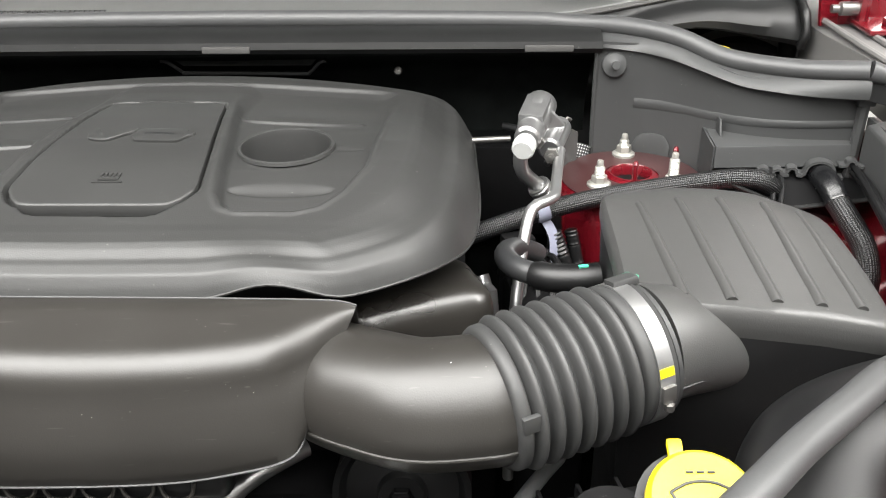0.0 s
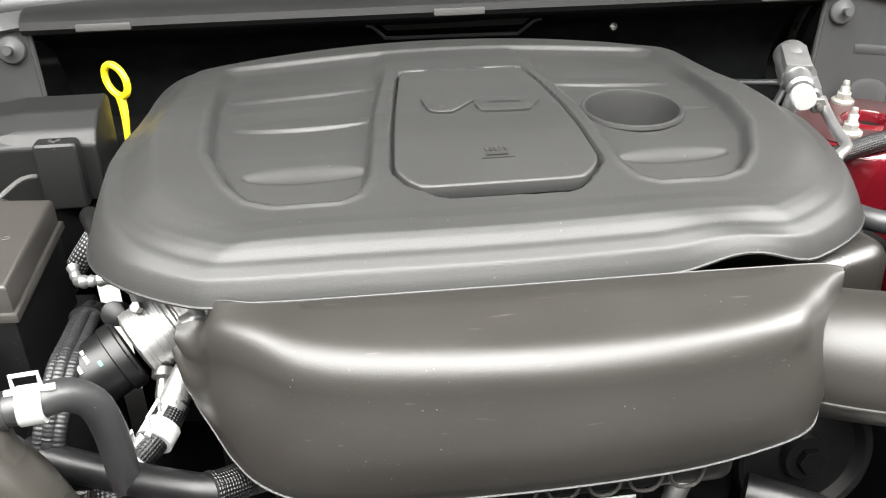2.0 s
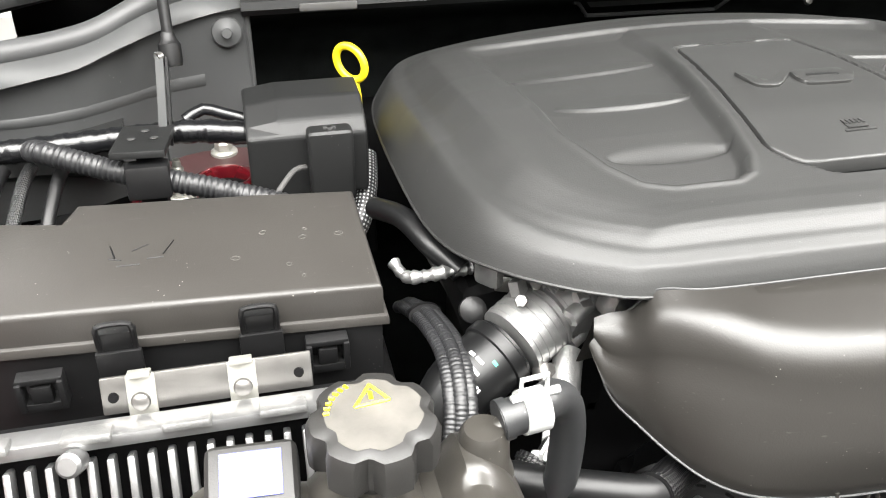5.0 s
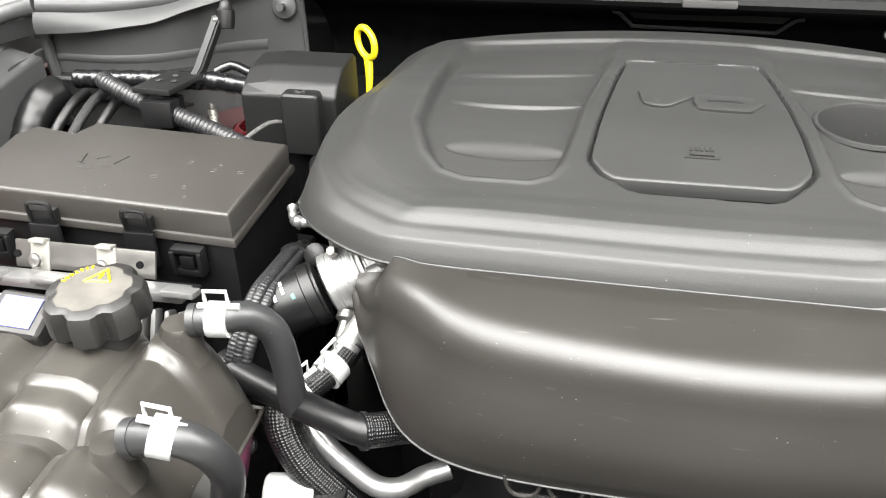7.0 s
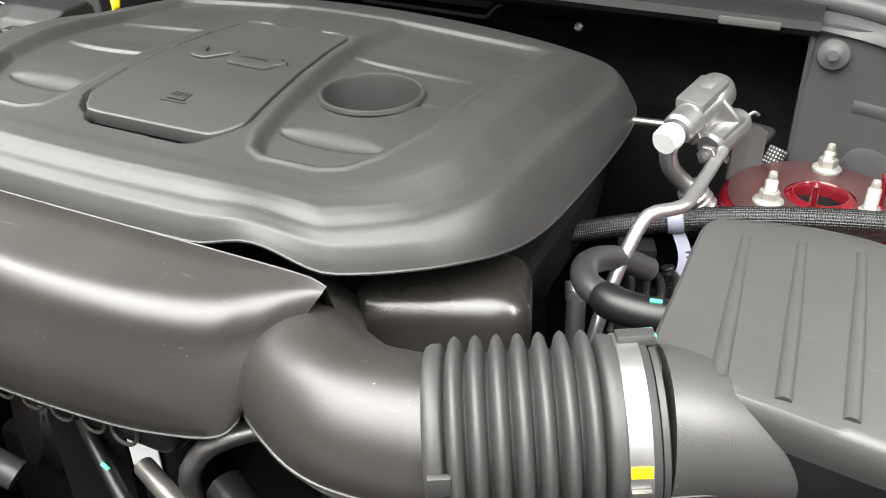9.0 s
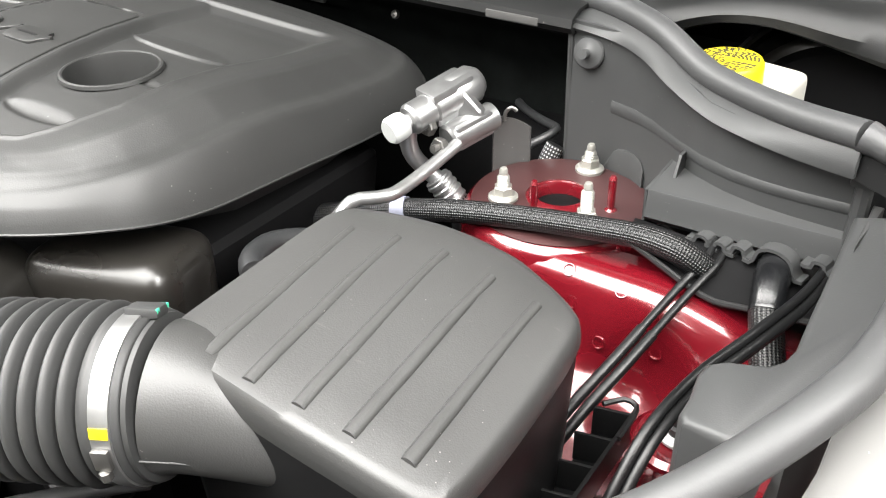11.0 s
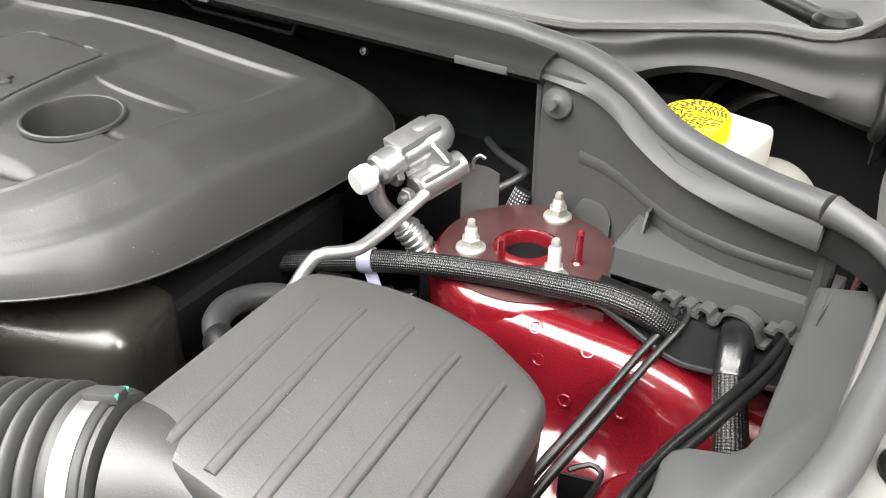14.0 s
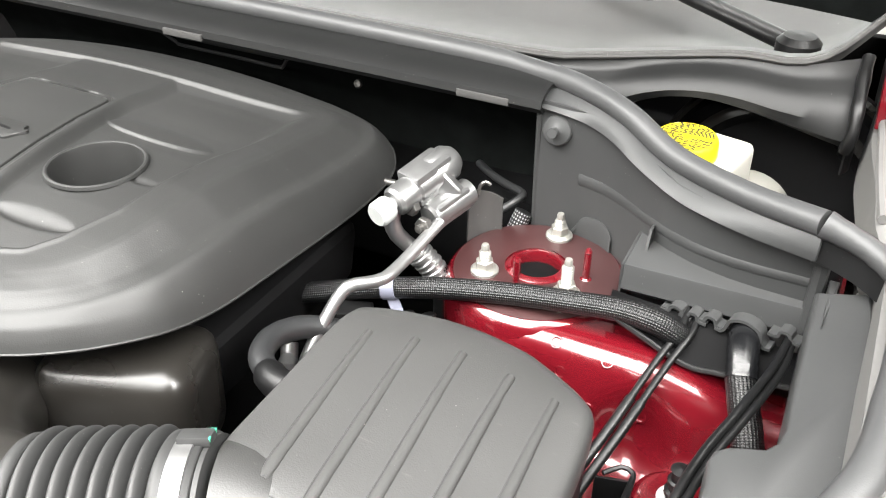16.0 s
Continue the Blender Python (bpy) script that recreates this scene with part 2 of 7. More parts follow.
def tube(pts, r, seg=14, step=0.006, rfun=None, flat=1.0, bm=None, smooth=True, caps=True):
    """A pipe along a curve, with UVs (turn, metres). rfun(s, length) scales the radius; flat squashes it."""
    bm = bm or bmesh.new()
    uv = bm.loops.layers.uv.verify()
    path = [V(q[:3]) for q in (spline(pts, step) if smooth else pts)]
    dist = [0.0]
    for a, b in zip(path, path[1:]):
        dist.append(dist[-1] + (b - a).length)
    total = dist[-1]
    up = V((0, 0, 1))
    t0 = (path[1] - path[0]).normalized()
    if abs(t0.dot(up)) > 0.9:
        up = V((0, 1, 0))
    nrm = (up - t0 * up.dot(t0)).normalized()
    rings = []
    for i, q in enumerate(path):
        t = (path[min(i + 1, len(path) - 1)] - path[max(i - 1, 0)]).normalized()
        nrm = (nrm - t * nrm.dot(t)).normalized()
        bi = t.cross(nrm)
        rr = r * (rfun(dist[i], total) if rfun else 1)
        rings.append([bm.verts.new(q + (nrm * math.cos(a) * flat + bi * math.sin(a)) * rr)
                      for a in (2 * math.pi * k / seg for k in range(seg))])
    for i in range(len(rings) - 1):
        for k in range(seg):
            f = bm.faces.new((rings[i][k], rings[i][(k + 1) % seg], rings[i + 1][(k + 1) % seg], rings[i + 1][k]))
            for lp, (u, v) in zip(f.loops, ((k / seg, dist[i]), ((k + 1) / seg, dist[i]), ((k + 1) / seg, dist[i + 1]), (k / seg, dist[i + 1]))):
                lp[uv].uv = (u, v)
    if caps:
        bm.faces.new(rings[0])
        bm.faces.new(rings[-1])
    return bm


def lathe(profile, seg=32, m=None, bm=None, fun=None, close=True):
    """Turn (radius, height) pairs round z, then move by m. fun(angle) scales the radius."""
    bm = bm or bmesh.new()
    rows = []
    for r, z in profile:
        rows.append([bm.verts.new((r * (fun(a, z) if fun else 1) * math.cos(a), r * (fun(a, z) if fun else 1) * math.sin(a), z))
                     for a in (2 * math.pi * k / seg for k in range(seg))])
    for a, b in zip(rows, rows[1:]):
        for k in range(seg):
            bm.faces.new((a[k], a[(k + 1) % seg], b[(k + 1) % seg], b[k]))
    if close:
        for row, (r, z) in ((rows[0], profile[0]), (rows[-1], profile[-1])):
            if r > 1e-6:
                bm.faces.new(row)
    if m is not None:
        bmesh.ops.transform(bm, matrix=m, verts=[v for row in rows for v in row])
    return bm


def block(sx, sy, sz, m=None, bevel=0.003, seg=2, taper=1.0, bm=None):
    """A box with rounded edges standing on z = 0; taper scales its top."""
    own = bmesh.new()
    bmesh.ops.create_cube(own, size=1)
    for v in own.verts:
        k = taper if v.co.z > 0 else 1
        v.co = V((v.co.x * sx * k, v.co.y * sy * k, (v.co.z + 0.5) * sz))
    if bevel:
        bmesh.ops.bevel(own, geom=own.edges[:], offset=bevel, segments=seg, profile=0.6, affect="EDGES")
    if m is not None:
        bmesh.ops.transform(own, matrix=m, verts=own.verts)
    return join(own, bm)


def join(own, bm):
    if bm is None:
        return own
    me = bpy.data.meshes.new("join")
    own.to_mesh(me)
    own.free()
    bm.from_mesh(me)
    bpy.data.meshes.remove(me)
    return bm


def prism(outline, z0, z1, bevel=0.003, seg=3, zfun=None, bm=None, top_only=True):
    """A plan outline raised from z0 to z1 with a rounded top edge. zfun(x, y) adds to the top."""
    own = bmesh.new()
    lo = [own.verts.new((x, y, z0)) for x, y in outline]
    hi = [own.verts.new((x, y, z1 + (zfun(x, y) if zfun else 0))) for x, y in outline]
    n = len(outline)
    own.faces.new(lo)
    top = own.faces.new(hi)
    for i in range(n):
        own.faces.new((lo[i], lo[(i + 1) % n], hi[(i + 1) % n], hi[i]))
    bmesh.ops.recalc_face_normals(own, faces=own.faces)
    if bevel:
        es = [e for e in own.edges if all(v in set(hi) for v in e.verts)]
        if not top_only:
            es = own.edges[:]
        bmesh.ops.bevel(own, geom=es, offset=bevel, segments=seg, profile=0.5, affect="EDGES")
    return join(own, bm)


def sheet(rows, thick=0.0):
    """A surface through rows of points (all rows the same length); thick gives it depth against its normals."""
    bm = bmesh.new()
    g = [[bm.verts.new(p) for p in row] for row in rows]
    for a, b in zip(g, g[1:]):
        for k in range(len(a) - 1):
            bm.faces.new((a[k], a[k + 1], b[k + 1], b[k]))
    if thick:
        bmesh.ops.recalc_face_normals(bm, faces=bm.faces)
        bmesh.ops.solidify(bm, geom=bm.faces[:], thickness=thick)
    return bm


def along(pts, nx=24):
    """The points of a spline, resampled to a fixed count."""
    q = np.array(spline(pts, 0.004))
    d = np.r_[0, np.cumsum(np.linalg.norm(np.diff(q, axis=0), axis=1))]
    s = np.linspace(0, d[-1], nx)
    return [tuple(np.interp(v, d, q[:, i]) for i in range(q.shape[1])) for v in s]


def axis_pose(a, b):
    """The pose whose z axis runs from a to b, at a."""
    return Matrix.Translation(a) @ (V(b) - V(a)).to_track_quat("Z", "Y").to_matrix().to_4x4()


def poly_dist(px, py, poly):
    """Signed distance to a polygon, minus inside."""
    d = np.full(px.shape, 1e9)
    inside = np.zeros(px.shape, bool)
    n = len(poly)
    for i in range(n):
        (ax, ay), (bx, by) = poly[i], poly[(i + 1) % n]
        ex, ey = bx - ax, by - ay
        wx, wy = px - ax, py - ay
        t = np.clip((wx * ex + wy * ey) / (ex * ex + ey * ey), 0, 1)
        d = np.minimum(d, np.hypot(wx - ex * t, wy - ey * t))
        c = ((ay > py) != (by > py)) & (px < (bx - ax) * (py - ay) / (by - ay + 1e-12) + ax)
        inside ^= c
    return np.where(inside, -d, d)


def ramp(v, a, b):
    t = np.clip((v - a) / (b - a), 0, 1)
    return t * t * (3 - 2 * t)


def hexnut(r, h, m, bm=None):
    return lathe([(0, 0), (r * 0.92, 0), (r, h * 0.12), (r, h * 0.88), (r * 0.9, h), (0, h)], 6, m, bm, close=False)


# ---------- showroom ----------


def slab(name, x0, x1, y0, y1, z0, z1, mat):
    bm = bmesh.new()
    bmesh.ops.create_cube(bm, size=1)
    for v in bm.verts:
        v.co = V((x0 if v.co.x < 0 else x1, y0 if v.co.y < 0 else y1, z0 if v.co.z < 0 else z1))
    return tagged(part(name, bm, mat, smooth=False), kind="structure")


# unseen room; floor and pale north and east walls bounce light into the bay
slab("floor", -6, 6, -6, 6, -0.1, 0.0, FLOORM)
slab("ceiling", -6, 6, -6, 6, 3.2, 3.3, WALLM)
slab("wall_north", -6, 6, 5, 5.1, 0, 3.2, WALLPALE)
slab("wall_south", -6, 6, -6.1, -6, 0, 3.2, WALLM)
slab("wall_west", -6.1, -6, -6, 6, 0, 3.2, WALLM)
slab("wall_east", 6, 6.1, -6, 6, 0, 3.2, WALLPALE)

# ---------- car body ----------
body = thing("car_body", (CAR, 0.6, 0.0), "dark red car body with an open, dusty engine bay", "car body")


def box_part(name, x0, x1, y0, y1, z0, z1, mat, parent, bevel=0.004, label=""):
    return part(name, block(x1 - x0, y1 - y0, z1 - z0, Matrix.Translation(((x0 + x1) / 2, (y0 + y1) / 2, z0)), bevel), mat, parent, label)


# near-black boxes close the bay, standing in for its deep shade
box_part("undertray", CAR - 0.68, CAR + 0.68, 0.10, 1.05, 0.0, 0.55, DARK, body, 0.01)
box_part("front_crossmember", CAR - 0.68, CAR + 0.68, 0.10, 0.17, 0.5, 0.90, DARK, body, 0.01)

# firewall with its felt mat, leaning back below the cowl lip
xs = np.linspace(CAR - 0.415, CAR + 0.415, 60)


def bow(x):
    """How far the cowl comes forward towards its ends."""
    return 0.004 * abs((x - CAR) / 0.36) ** 2


prof = [(0.846, 1.158), (0.852, 1.150), (0.875, 1.142), (0.905, 1.128), (0.930, 1.110), (0.950, 1.08), (0.960, 1.05), (0.965, 0.9), (0.97, 0.5)]
part("firewall_mat", sheet([[(x, y - bow(x) * 0.5 + 0.0015 * math.sin(x * 31 + z * 40), z) for x in xs] for y, z in prof], 0.003), FELT, body, "black felt insulation mat")
# cowl lip: the lighter plastic strip that carries the seal
lip = [(0.858, 1.149), (0.843, 1.151), (0.838, 1.157), (0.840, 1.164), (0.852, 1.170), (0.884, 1.172), (0.905, 1.168), (0.93, 1.150)]
part("cowl_lip", sheet([[(x, y - bow(x) * 0.5, z) for x in xs] for y, z in lip], 0.003), ARCHM, body, "grey-black plastic cowl strip")
for mx in (-0.613, -0.265, 0.083):
    part("clip_slot", block(0.052, 0.004, 0.007, Matrix.Translation((mx, 0.8375, 1.1535)), 0.0012), GREYPAINT, body, "pale grey moulded tab")
# moulded grab handle on the mat: a trapezoid lip with a panel set behind it
hl = [(-0.358, 0.890, 1.131), (-0.350, 0.893, 1.128), (-0.338, 0.902, 1.1145), (-0.330, 0.9025, 1.1125), (-0.26, 0.9035, 1.1115), (-0.197, 0.9025, 1.1110), (-0.188, 0.902, 1.1125), (-0.174, 0.893, 1.127), (-0.166, 0.890, 1.130)]
part("handle_lip", tube(hl, 0.0020, 8), SEALM, body)
part("handle_panel", sheet([[(-0.26 + (0.066 + 0.016 * k) * u_, 0.908 - 0.010 * k, 1.114 + 0.018 * k) for u_ in np.linspace(-1, 1, 9)] for k in (0.55, 0.75, 1)], 0.004), PANEL, body)
part("handle_edge", tube([(-0.338, 0.897, 1.1335), (-0.26, 0.897, 1.1340), (-0.182, 0.897, 1.1330)], 0.002, 6), PANEL, body)
part("mat_pin", lathe([(0, 0.004), (0.004, 0.003), (0.005, 0)], 12, axis_pose((-0.084, 0.892, 1.117), (-0.084, 0.8, 1.15)), close=False), STEEL, body)

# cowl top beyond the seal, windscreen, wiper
# added near-black boxes fill the cowl void in place of its deep shade
box_part("shade_fill_wall", 0.142, 0.425, 0.872, 0.885, 0.5, 1.03, DARK, body, 0.002)
box_part("shade_fill_wall", 2 * CAR - 0.425, 2 * CAR - 0.142, 0.872, 0.885, 0.5, 1.03, DARK, body, 0.002)
box_part("shade_fill_floor", CAR - 0.70, CAR + 0.70, 0.90, 1.28, 0.90, 1.02, DARK, body, 0.004)
box_part("shade_fill_back", CAR - 0.70, CAR + 0.70, 1.262, 1.278, 1.018, 1.128, DARK, body, 0.003)
LIP = [(0.085, 0.942, 1.165), (0.14, 0.950, 1.168), (0.21, 0.960, 1.178), (0.28, 0.965, 1.189), (0.33, 0.970, 1.189), (0.36, 0.985, 1.200), (0.395, 1.01, 1.235), (0.43, 1.03, 1.265)]
LIP = [mirror(p) for p in LIP[::-1]] + [(-0.4, 0.940, 1.166), (-0.15, 0.940, 1.166)] + LIP
lp_ = along(LIP, 90)
rows = [[(x, y + dy, z + dz) for x, y, z in lp_] for dy, dz in ((0.004, -0.012), (0.0, 0.0), (0.004, 0.003), (0.02, 0.001), (0.05, -0.018), (0.10, -0.033), (0.20, -0.040), (0.30, -0.030))]
part("cowl_grille_panel", sheet(rows, 0.004), GREYPAINT, body, "dusty grey plastic cowl panel")
part("lip_bead", tube([(x, y - 0.001, z) for x, y, z in lp_], 0.003, 8, smooth=False), GREYPAINT, body, "pale grey edge bead")


gr = bmesh.new()
for i in range(52):
    for j in range(11):
        x, y = -0.885 + 0.0072 * i + 0.0036 * (j % 2), 1.02 + 0.0125 * j
        block(0.0046, 0.0085, 0.0012, pose(x, y, float(np.interp(y, (0.95, 1.0, 1.05, 1.15), (1.169, 1.150, 1.1355, 1.1285))) + 0.0006, -6), 0, bm=gr)
part("grille_mesh", gr, INK, body, "dark mesh openings of the cowl grille", smooth=False)


def seal_path(side):
    p = [(CAR, 0.893, 1.177), (-0.10, 0.893, 1.176), (0.06, 0.890, 1.174), (0.113, 0.884, 1.172), (0.165, 0.866, 1.173), (0.216, 0.840, 1.168), (0.267, 0.812, 1.152),
         (0.33, 0.780, 1.150), (0.388, 0.752, 1.156), (0.418, 0.745, 1.149), (0.4455, 0.728, 1.142), (0.4475, 0.700, 1.148), (0.448, 0.647, 1.150), (0.445, 0.590, 1.150),
         (0.435, 0.518, 1.147), (0.394, 0.450, 1.121), (0.347, 0.404, 1.102), (0.287, 0.361, 1.096), (0.249, 0.339, 1.097), (0.211, 0.304, 1.099),
         (0.174, 0.270, 1.100), (0.141, 0.236, 1.100), (0.10, 0.20, 1.095), (0.05, 0.17, 1.08)]
    return p if side > 0 else [mirror(q) for q in p]


def strip_top(path):
    """Line along the underside of the bulb where the flat strip begins."""
    return [(x, y - 0.007, z - 0.006) for x, y, z in along(path[2:9], 70)]


def strip_low(side):
    p = [(0.06, 0.842, 1.158), (0.113, 0.8415, 1.1575), (0.141, 0.841, 1.1565), (0.18, 0.838, 1.1520), (0.21, 0.822, 1.1485), (0.24, 0.799, 1.1420), (0.274, 0.782, 1.1325), (0.303, 0.768, 1.1305), (0.343, 0.756, 1.1285), (0.388, 0.742, 1.1300)]
    return along([q if side > 0 else mirror(q) for q in p], 70)


seal = thing("hood_seal", (CAR, 0.893, 1.165), "grey-black rubber hood weatherstrip on the cowl lip", "weatherstrip")
for sd_ in (1, -1):
    sp_ = seal_path(sd_)
    part("cowl_bulb", tube(sp_[:9], 0.0102, 16), SEALM, seal)
    part("seal_base", sheet([[(a[0] + (b[0] - a[0]) * k, a[1] + (b[1] - a[1]) * k - 0.003 * math.sin(math.pi * k), a[2] + (b[2] - a[2]) * k) for a, b in zip(strip_top(sp_), strip_low(sd_))] for k in (0, 0.15, 0.4, 0.7, 1.0)], 0.003), PANEL, seal)
    part("corner_joint", tube([sp_[8], sp_[9], sp_[10]], 0.0108, 16, 0.003, rfun=lambda s, t: 1.0 - 0.18 * math.sin(math.pi * s / t) + 0.02 * math.sin(s * 500)), SEALM, seal, "folded glossy rubber corner joint")
    part("joint_skirt", sheet([[(x, y - 0.004 * k, z - 0.010 - 0.018 * k) for x, y, z in along([sp_[8], sp_[9], sp_[10]], 12)] for k in (0, 0.5, 1)], 0.002), RUBBER, seal)
    part("end_sleeve", tube([tuple(V(sp_[10]) + V((0, 0.006, 0))), tuple(V(sp_[10]).lerp(V(sp_[11]), 0.45))], 0.0128, 18, smooth=False), RUBBER, seal)
    part("fender_bulb", tube(sp_[10:] if sd_ > 0 else sp_[10:17], 0.0104, 16), SEALM, seal)
# ---------- baffle panels beside the cowl, one each side ----------
PLAN = [(0.136, 0.850), (0.18, 0.847), (0.205, 0.841), (0.23, 0.827), (0.2545, 0.809), (0.278, 0.794), (0.302, 0.783), (0.328, 0.776), (0.353, 0.773), (0.397, 0.771)]


def plan_y(x):
    return float(np.interp(x, [p[0] for p in PLAN], [p[1] for p in PLAN]))


def baffle(side):
    mm = (lambda p: p) if side > 0 else mirror
    t = thing("cowl_baffle", mm((0.26, 0.82, 1.0)), "grey-black moulded plastic baffle below the hood seal", "baffle panel", "baffles beside the cowl")
    xs = np.linspace(0.136, 0.397, 36)
    rows = []
    for f in np.linspace(0, 1, 12):
        row = []
        for x in xs:
            zt = float(np.interp(x, (0.136, 0.18, 0.21, 0.25, 0.28, 0.40), (1.162, 1.160, 1.157, 1.148, 1.140, 1.138)))
            row.append(mm((x, plan_y(x), 1.005 + (zt - 1.005) * f)))
        rows.append(row)
    part("panel", sheet(rows, 0.004), PANEL, t)
    # shallow channel between two thin ridges, closed at its inner end
    top = [(0.1745, 1.1000), (0.205, 1.0990), (0.24, 1.0972), (0.28, 1.0970), (0.33, 1.0978), (0.392, 1.0995)]
    low = [(0.1790, 1.0890), (0.205, 1.0880), (0.24, 1.0880), (0.28, 1.0880), (0.33, 1.0905), (0.392, 1.0925)]
    for path in (top, low):
        part("channel_edge", tube([mm((x, plan_y(x) - 0.0015, z)) for x, z in path], 0.0016, 8), PANEL, t)
    part("channel_end", tube([mm((top[0][0], plan_y(0.175) - 0.0015, top[0][1])), mm((low[0][0], plan_y(0.179) - 0.0015, low[0][1]))], 0.0016, 8), PANEL, t)
    part("channel_floor", sheet([[mm((float(x), plan_y(x) - 0.0045 + 0.0022 * abs(2 * k - 1), float(np.interp(x, [p[0] for p in low], [p[1] for p in low])) * (1 - k) + float(np.interp(x, [p[0] for p in top], [p[1] for p in top])) * k)) for x in np.linspace(0.179, 0.391, 30)] for k in (0.05, 0.3, 0.7, 0.95)], 0.002), PANEL, t)
    part("lower_seam", tube([mm((x, plan_y(x) - 0.001, 1.0805 - 0.001 * math.sin(12 * x))) for x in np.linspace(0.275, 0.39, 8)], 0.0008, 6), PANEL, t)
    ridge = along([(0.142, 0.847, 1.034), (0.170, 0.845, 1.035), (0.178, 0.844, 1.042), (0.186, 0.843, 1.056), (0.194, 0.841, 1.060), (0.206, 0.838, 1.0605), (0.2146, 0.833, 1.058), (0.219, 0.830, 1.050)], 30)
    part("lower_lip", sheet([[mm((x, y + dy, 1.012 + (z - 1.012) * f)) for x, y, z in ridge] for dy, f in ((0.002, 1.0), (-0.0035, 1.0), (-0.005, 0.9), (-0.005, 0.5), (-0.005, 0.0))], 0.002), PANEL, t)
    g = (0.1545, 0.842, 1.1375)
    a = axis_pose(mm(g), mm((g[0], g[1] - 0.1, g[2] + 0.02)))
    part("grommet", lathe([(0.0, 0.0135), (0.0042, 0.0135), (0.0046, 0.012), (0.0036, 0.011), (0.0036, 0.004), (0.006, 0.0025), (0.0125, 0.0015), (0.0138, 0.0), (0.0138, -0.006)], 28, a, close=False), PANEL, t)
    part("edge_post", tube([mm((0.393, 0.764, 1.02)), mm((0.394, 0.764, 1.08)), mm((0.394, 0.762, 1.130))], 0.006, 8), PANEL, t)
    part("post_hook", block(0.018, 0.012, 0.016, Matrix.Translation(mm((0.394, 0.761, 1.118))), 0.003), PANEL, t)
    part("left_edge", tube([mm((0.137, 0.848, 1.02)), mm((0.136, 0.848, 1.09)), mm((0.136, 0.846, 1.160))], 0.003, 8), PANEL, t)
    return t


baffle(1)
baffle(-1)

# ---------- strut towers and inner fenders in body colour, the left sheet blackened ---


def stud(at, h=0.034, tall=1.0):
    """Strut mount stud with its flanged nut, standing on the tower."""
    t = thing("strut_nut", at, "pale zinc stud and flange nut on the red strut tower", "stud nut", "strut tower nuts")
    m = Matrix.Translation(at)
    part("flange", lathe([(0, 0), (0.0125, 0), (0.0125, 0.0025), (0.010, 0.0045), (0, 0.0045)], 24, m, close=False), ZINC, t)
    part("nut", hexnut(0.0082, 0.0085, m @ pose(0, 0, 0.0035)), ZINC, t, sharp=20)
    prof = [(0.0, 0.011)]
    z = 0.011
    while z < h - 0.008:
        prof += [(0.0048, z), (0.0054, z + 0.0008), (0.0048, z + 0.0016)]
        z += 0.0016
    prof += [(0.0046, h - 0.007), (0.0036, h - 0.006), (0.0036, h - 0.002), (0.0028, h), (0, h)]
    part("thread", lathe(prof, 14, m, close=False), ZINC, t)
    return t


def tower(side):
    mm = (lambda p: p) if side > 0 else mirror
    zc = 1.038 if side > 0 else 1.026
    c = mm((0.170, 0.773, zc))
    bm = bmesh.new()
    lathe([(0.0205, -0.009), (0.0208, 0.0022), (0.0218, 0.0036), (0.0240, 0.0036), (0.0265, 0.0008), (0.029, 0.0), (0.066, -0.001), (0.076, -0.004), (0.082, -0.012), (0.085, -0.03), (0.087, -0.07)] + ([(0.089, -0.12), (0.090, -0.17)] if side > 0 else []),
          56, Matrix.Translation(c), bm, fun=lambda a, z: 1 + 0.05 * math.cos(a - (0.9 if side > 0 else math.pi - 0.9)) * min(1, -z * 20) if z < -0.01 else 1, close=False)
    ob = part("strut_tower", bm, RED, body, "dark red painted strut tower", sharp=50)
    top = lathe([(0.0285, 0.0002), (0.066, -0.0004), (0.074, -0.0028)], 56, Matrix.Translation(c) @ pose(0, 0, 0.0006), close=False)
    part("tower_top", top, REDDIM, body, "dull brown-red tower top plate")
    part("strut_bearing", lathe([(0, -0.006), (0.012, -0.006), (0.015, -0.008), (0.0206, -0.0085)], 32, Matrix.Translation(c), close=False), DARK, body)
    for q in ((0.132, 0.745, 0.028), (0.170, 0.828, 0.025), (0.2075, 0.745, 0.036)):
        stud((*mm(q[:2]), zc + 0.0005), q[2])
    for q in ((0.2147, 0.775), (0.166, 0.735)) if side > 0 else ():
        part("guide_pin", lathe([(0.006, 0), (0.0033, 0.002)] + [(0.0029 + 0.0005 * (k % 2), 0.004 + 0.0016 * k) for k in range(16)] + [(0.002, 0.031), (0, 0.031)], 12, Matrix.Translation((*mm(q), zc)), close=False), RED, body)
    return c


tower(1)
tower(-1)


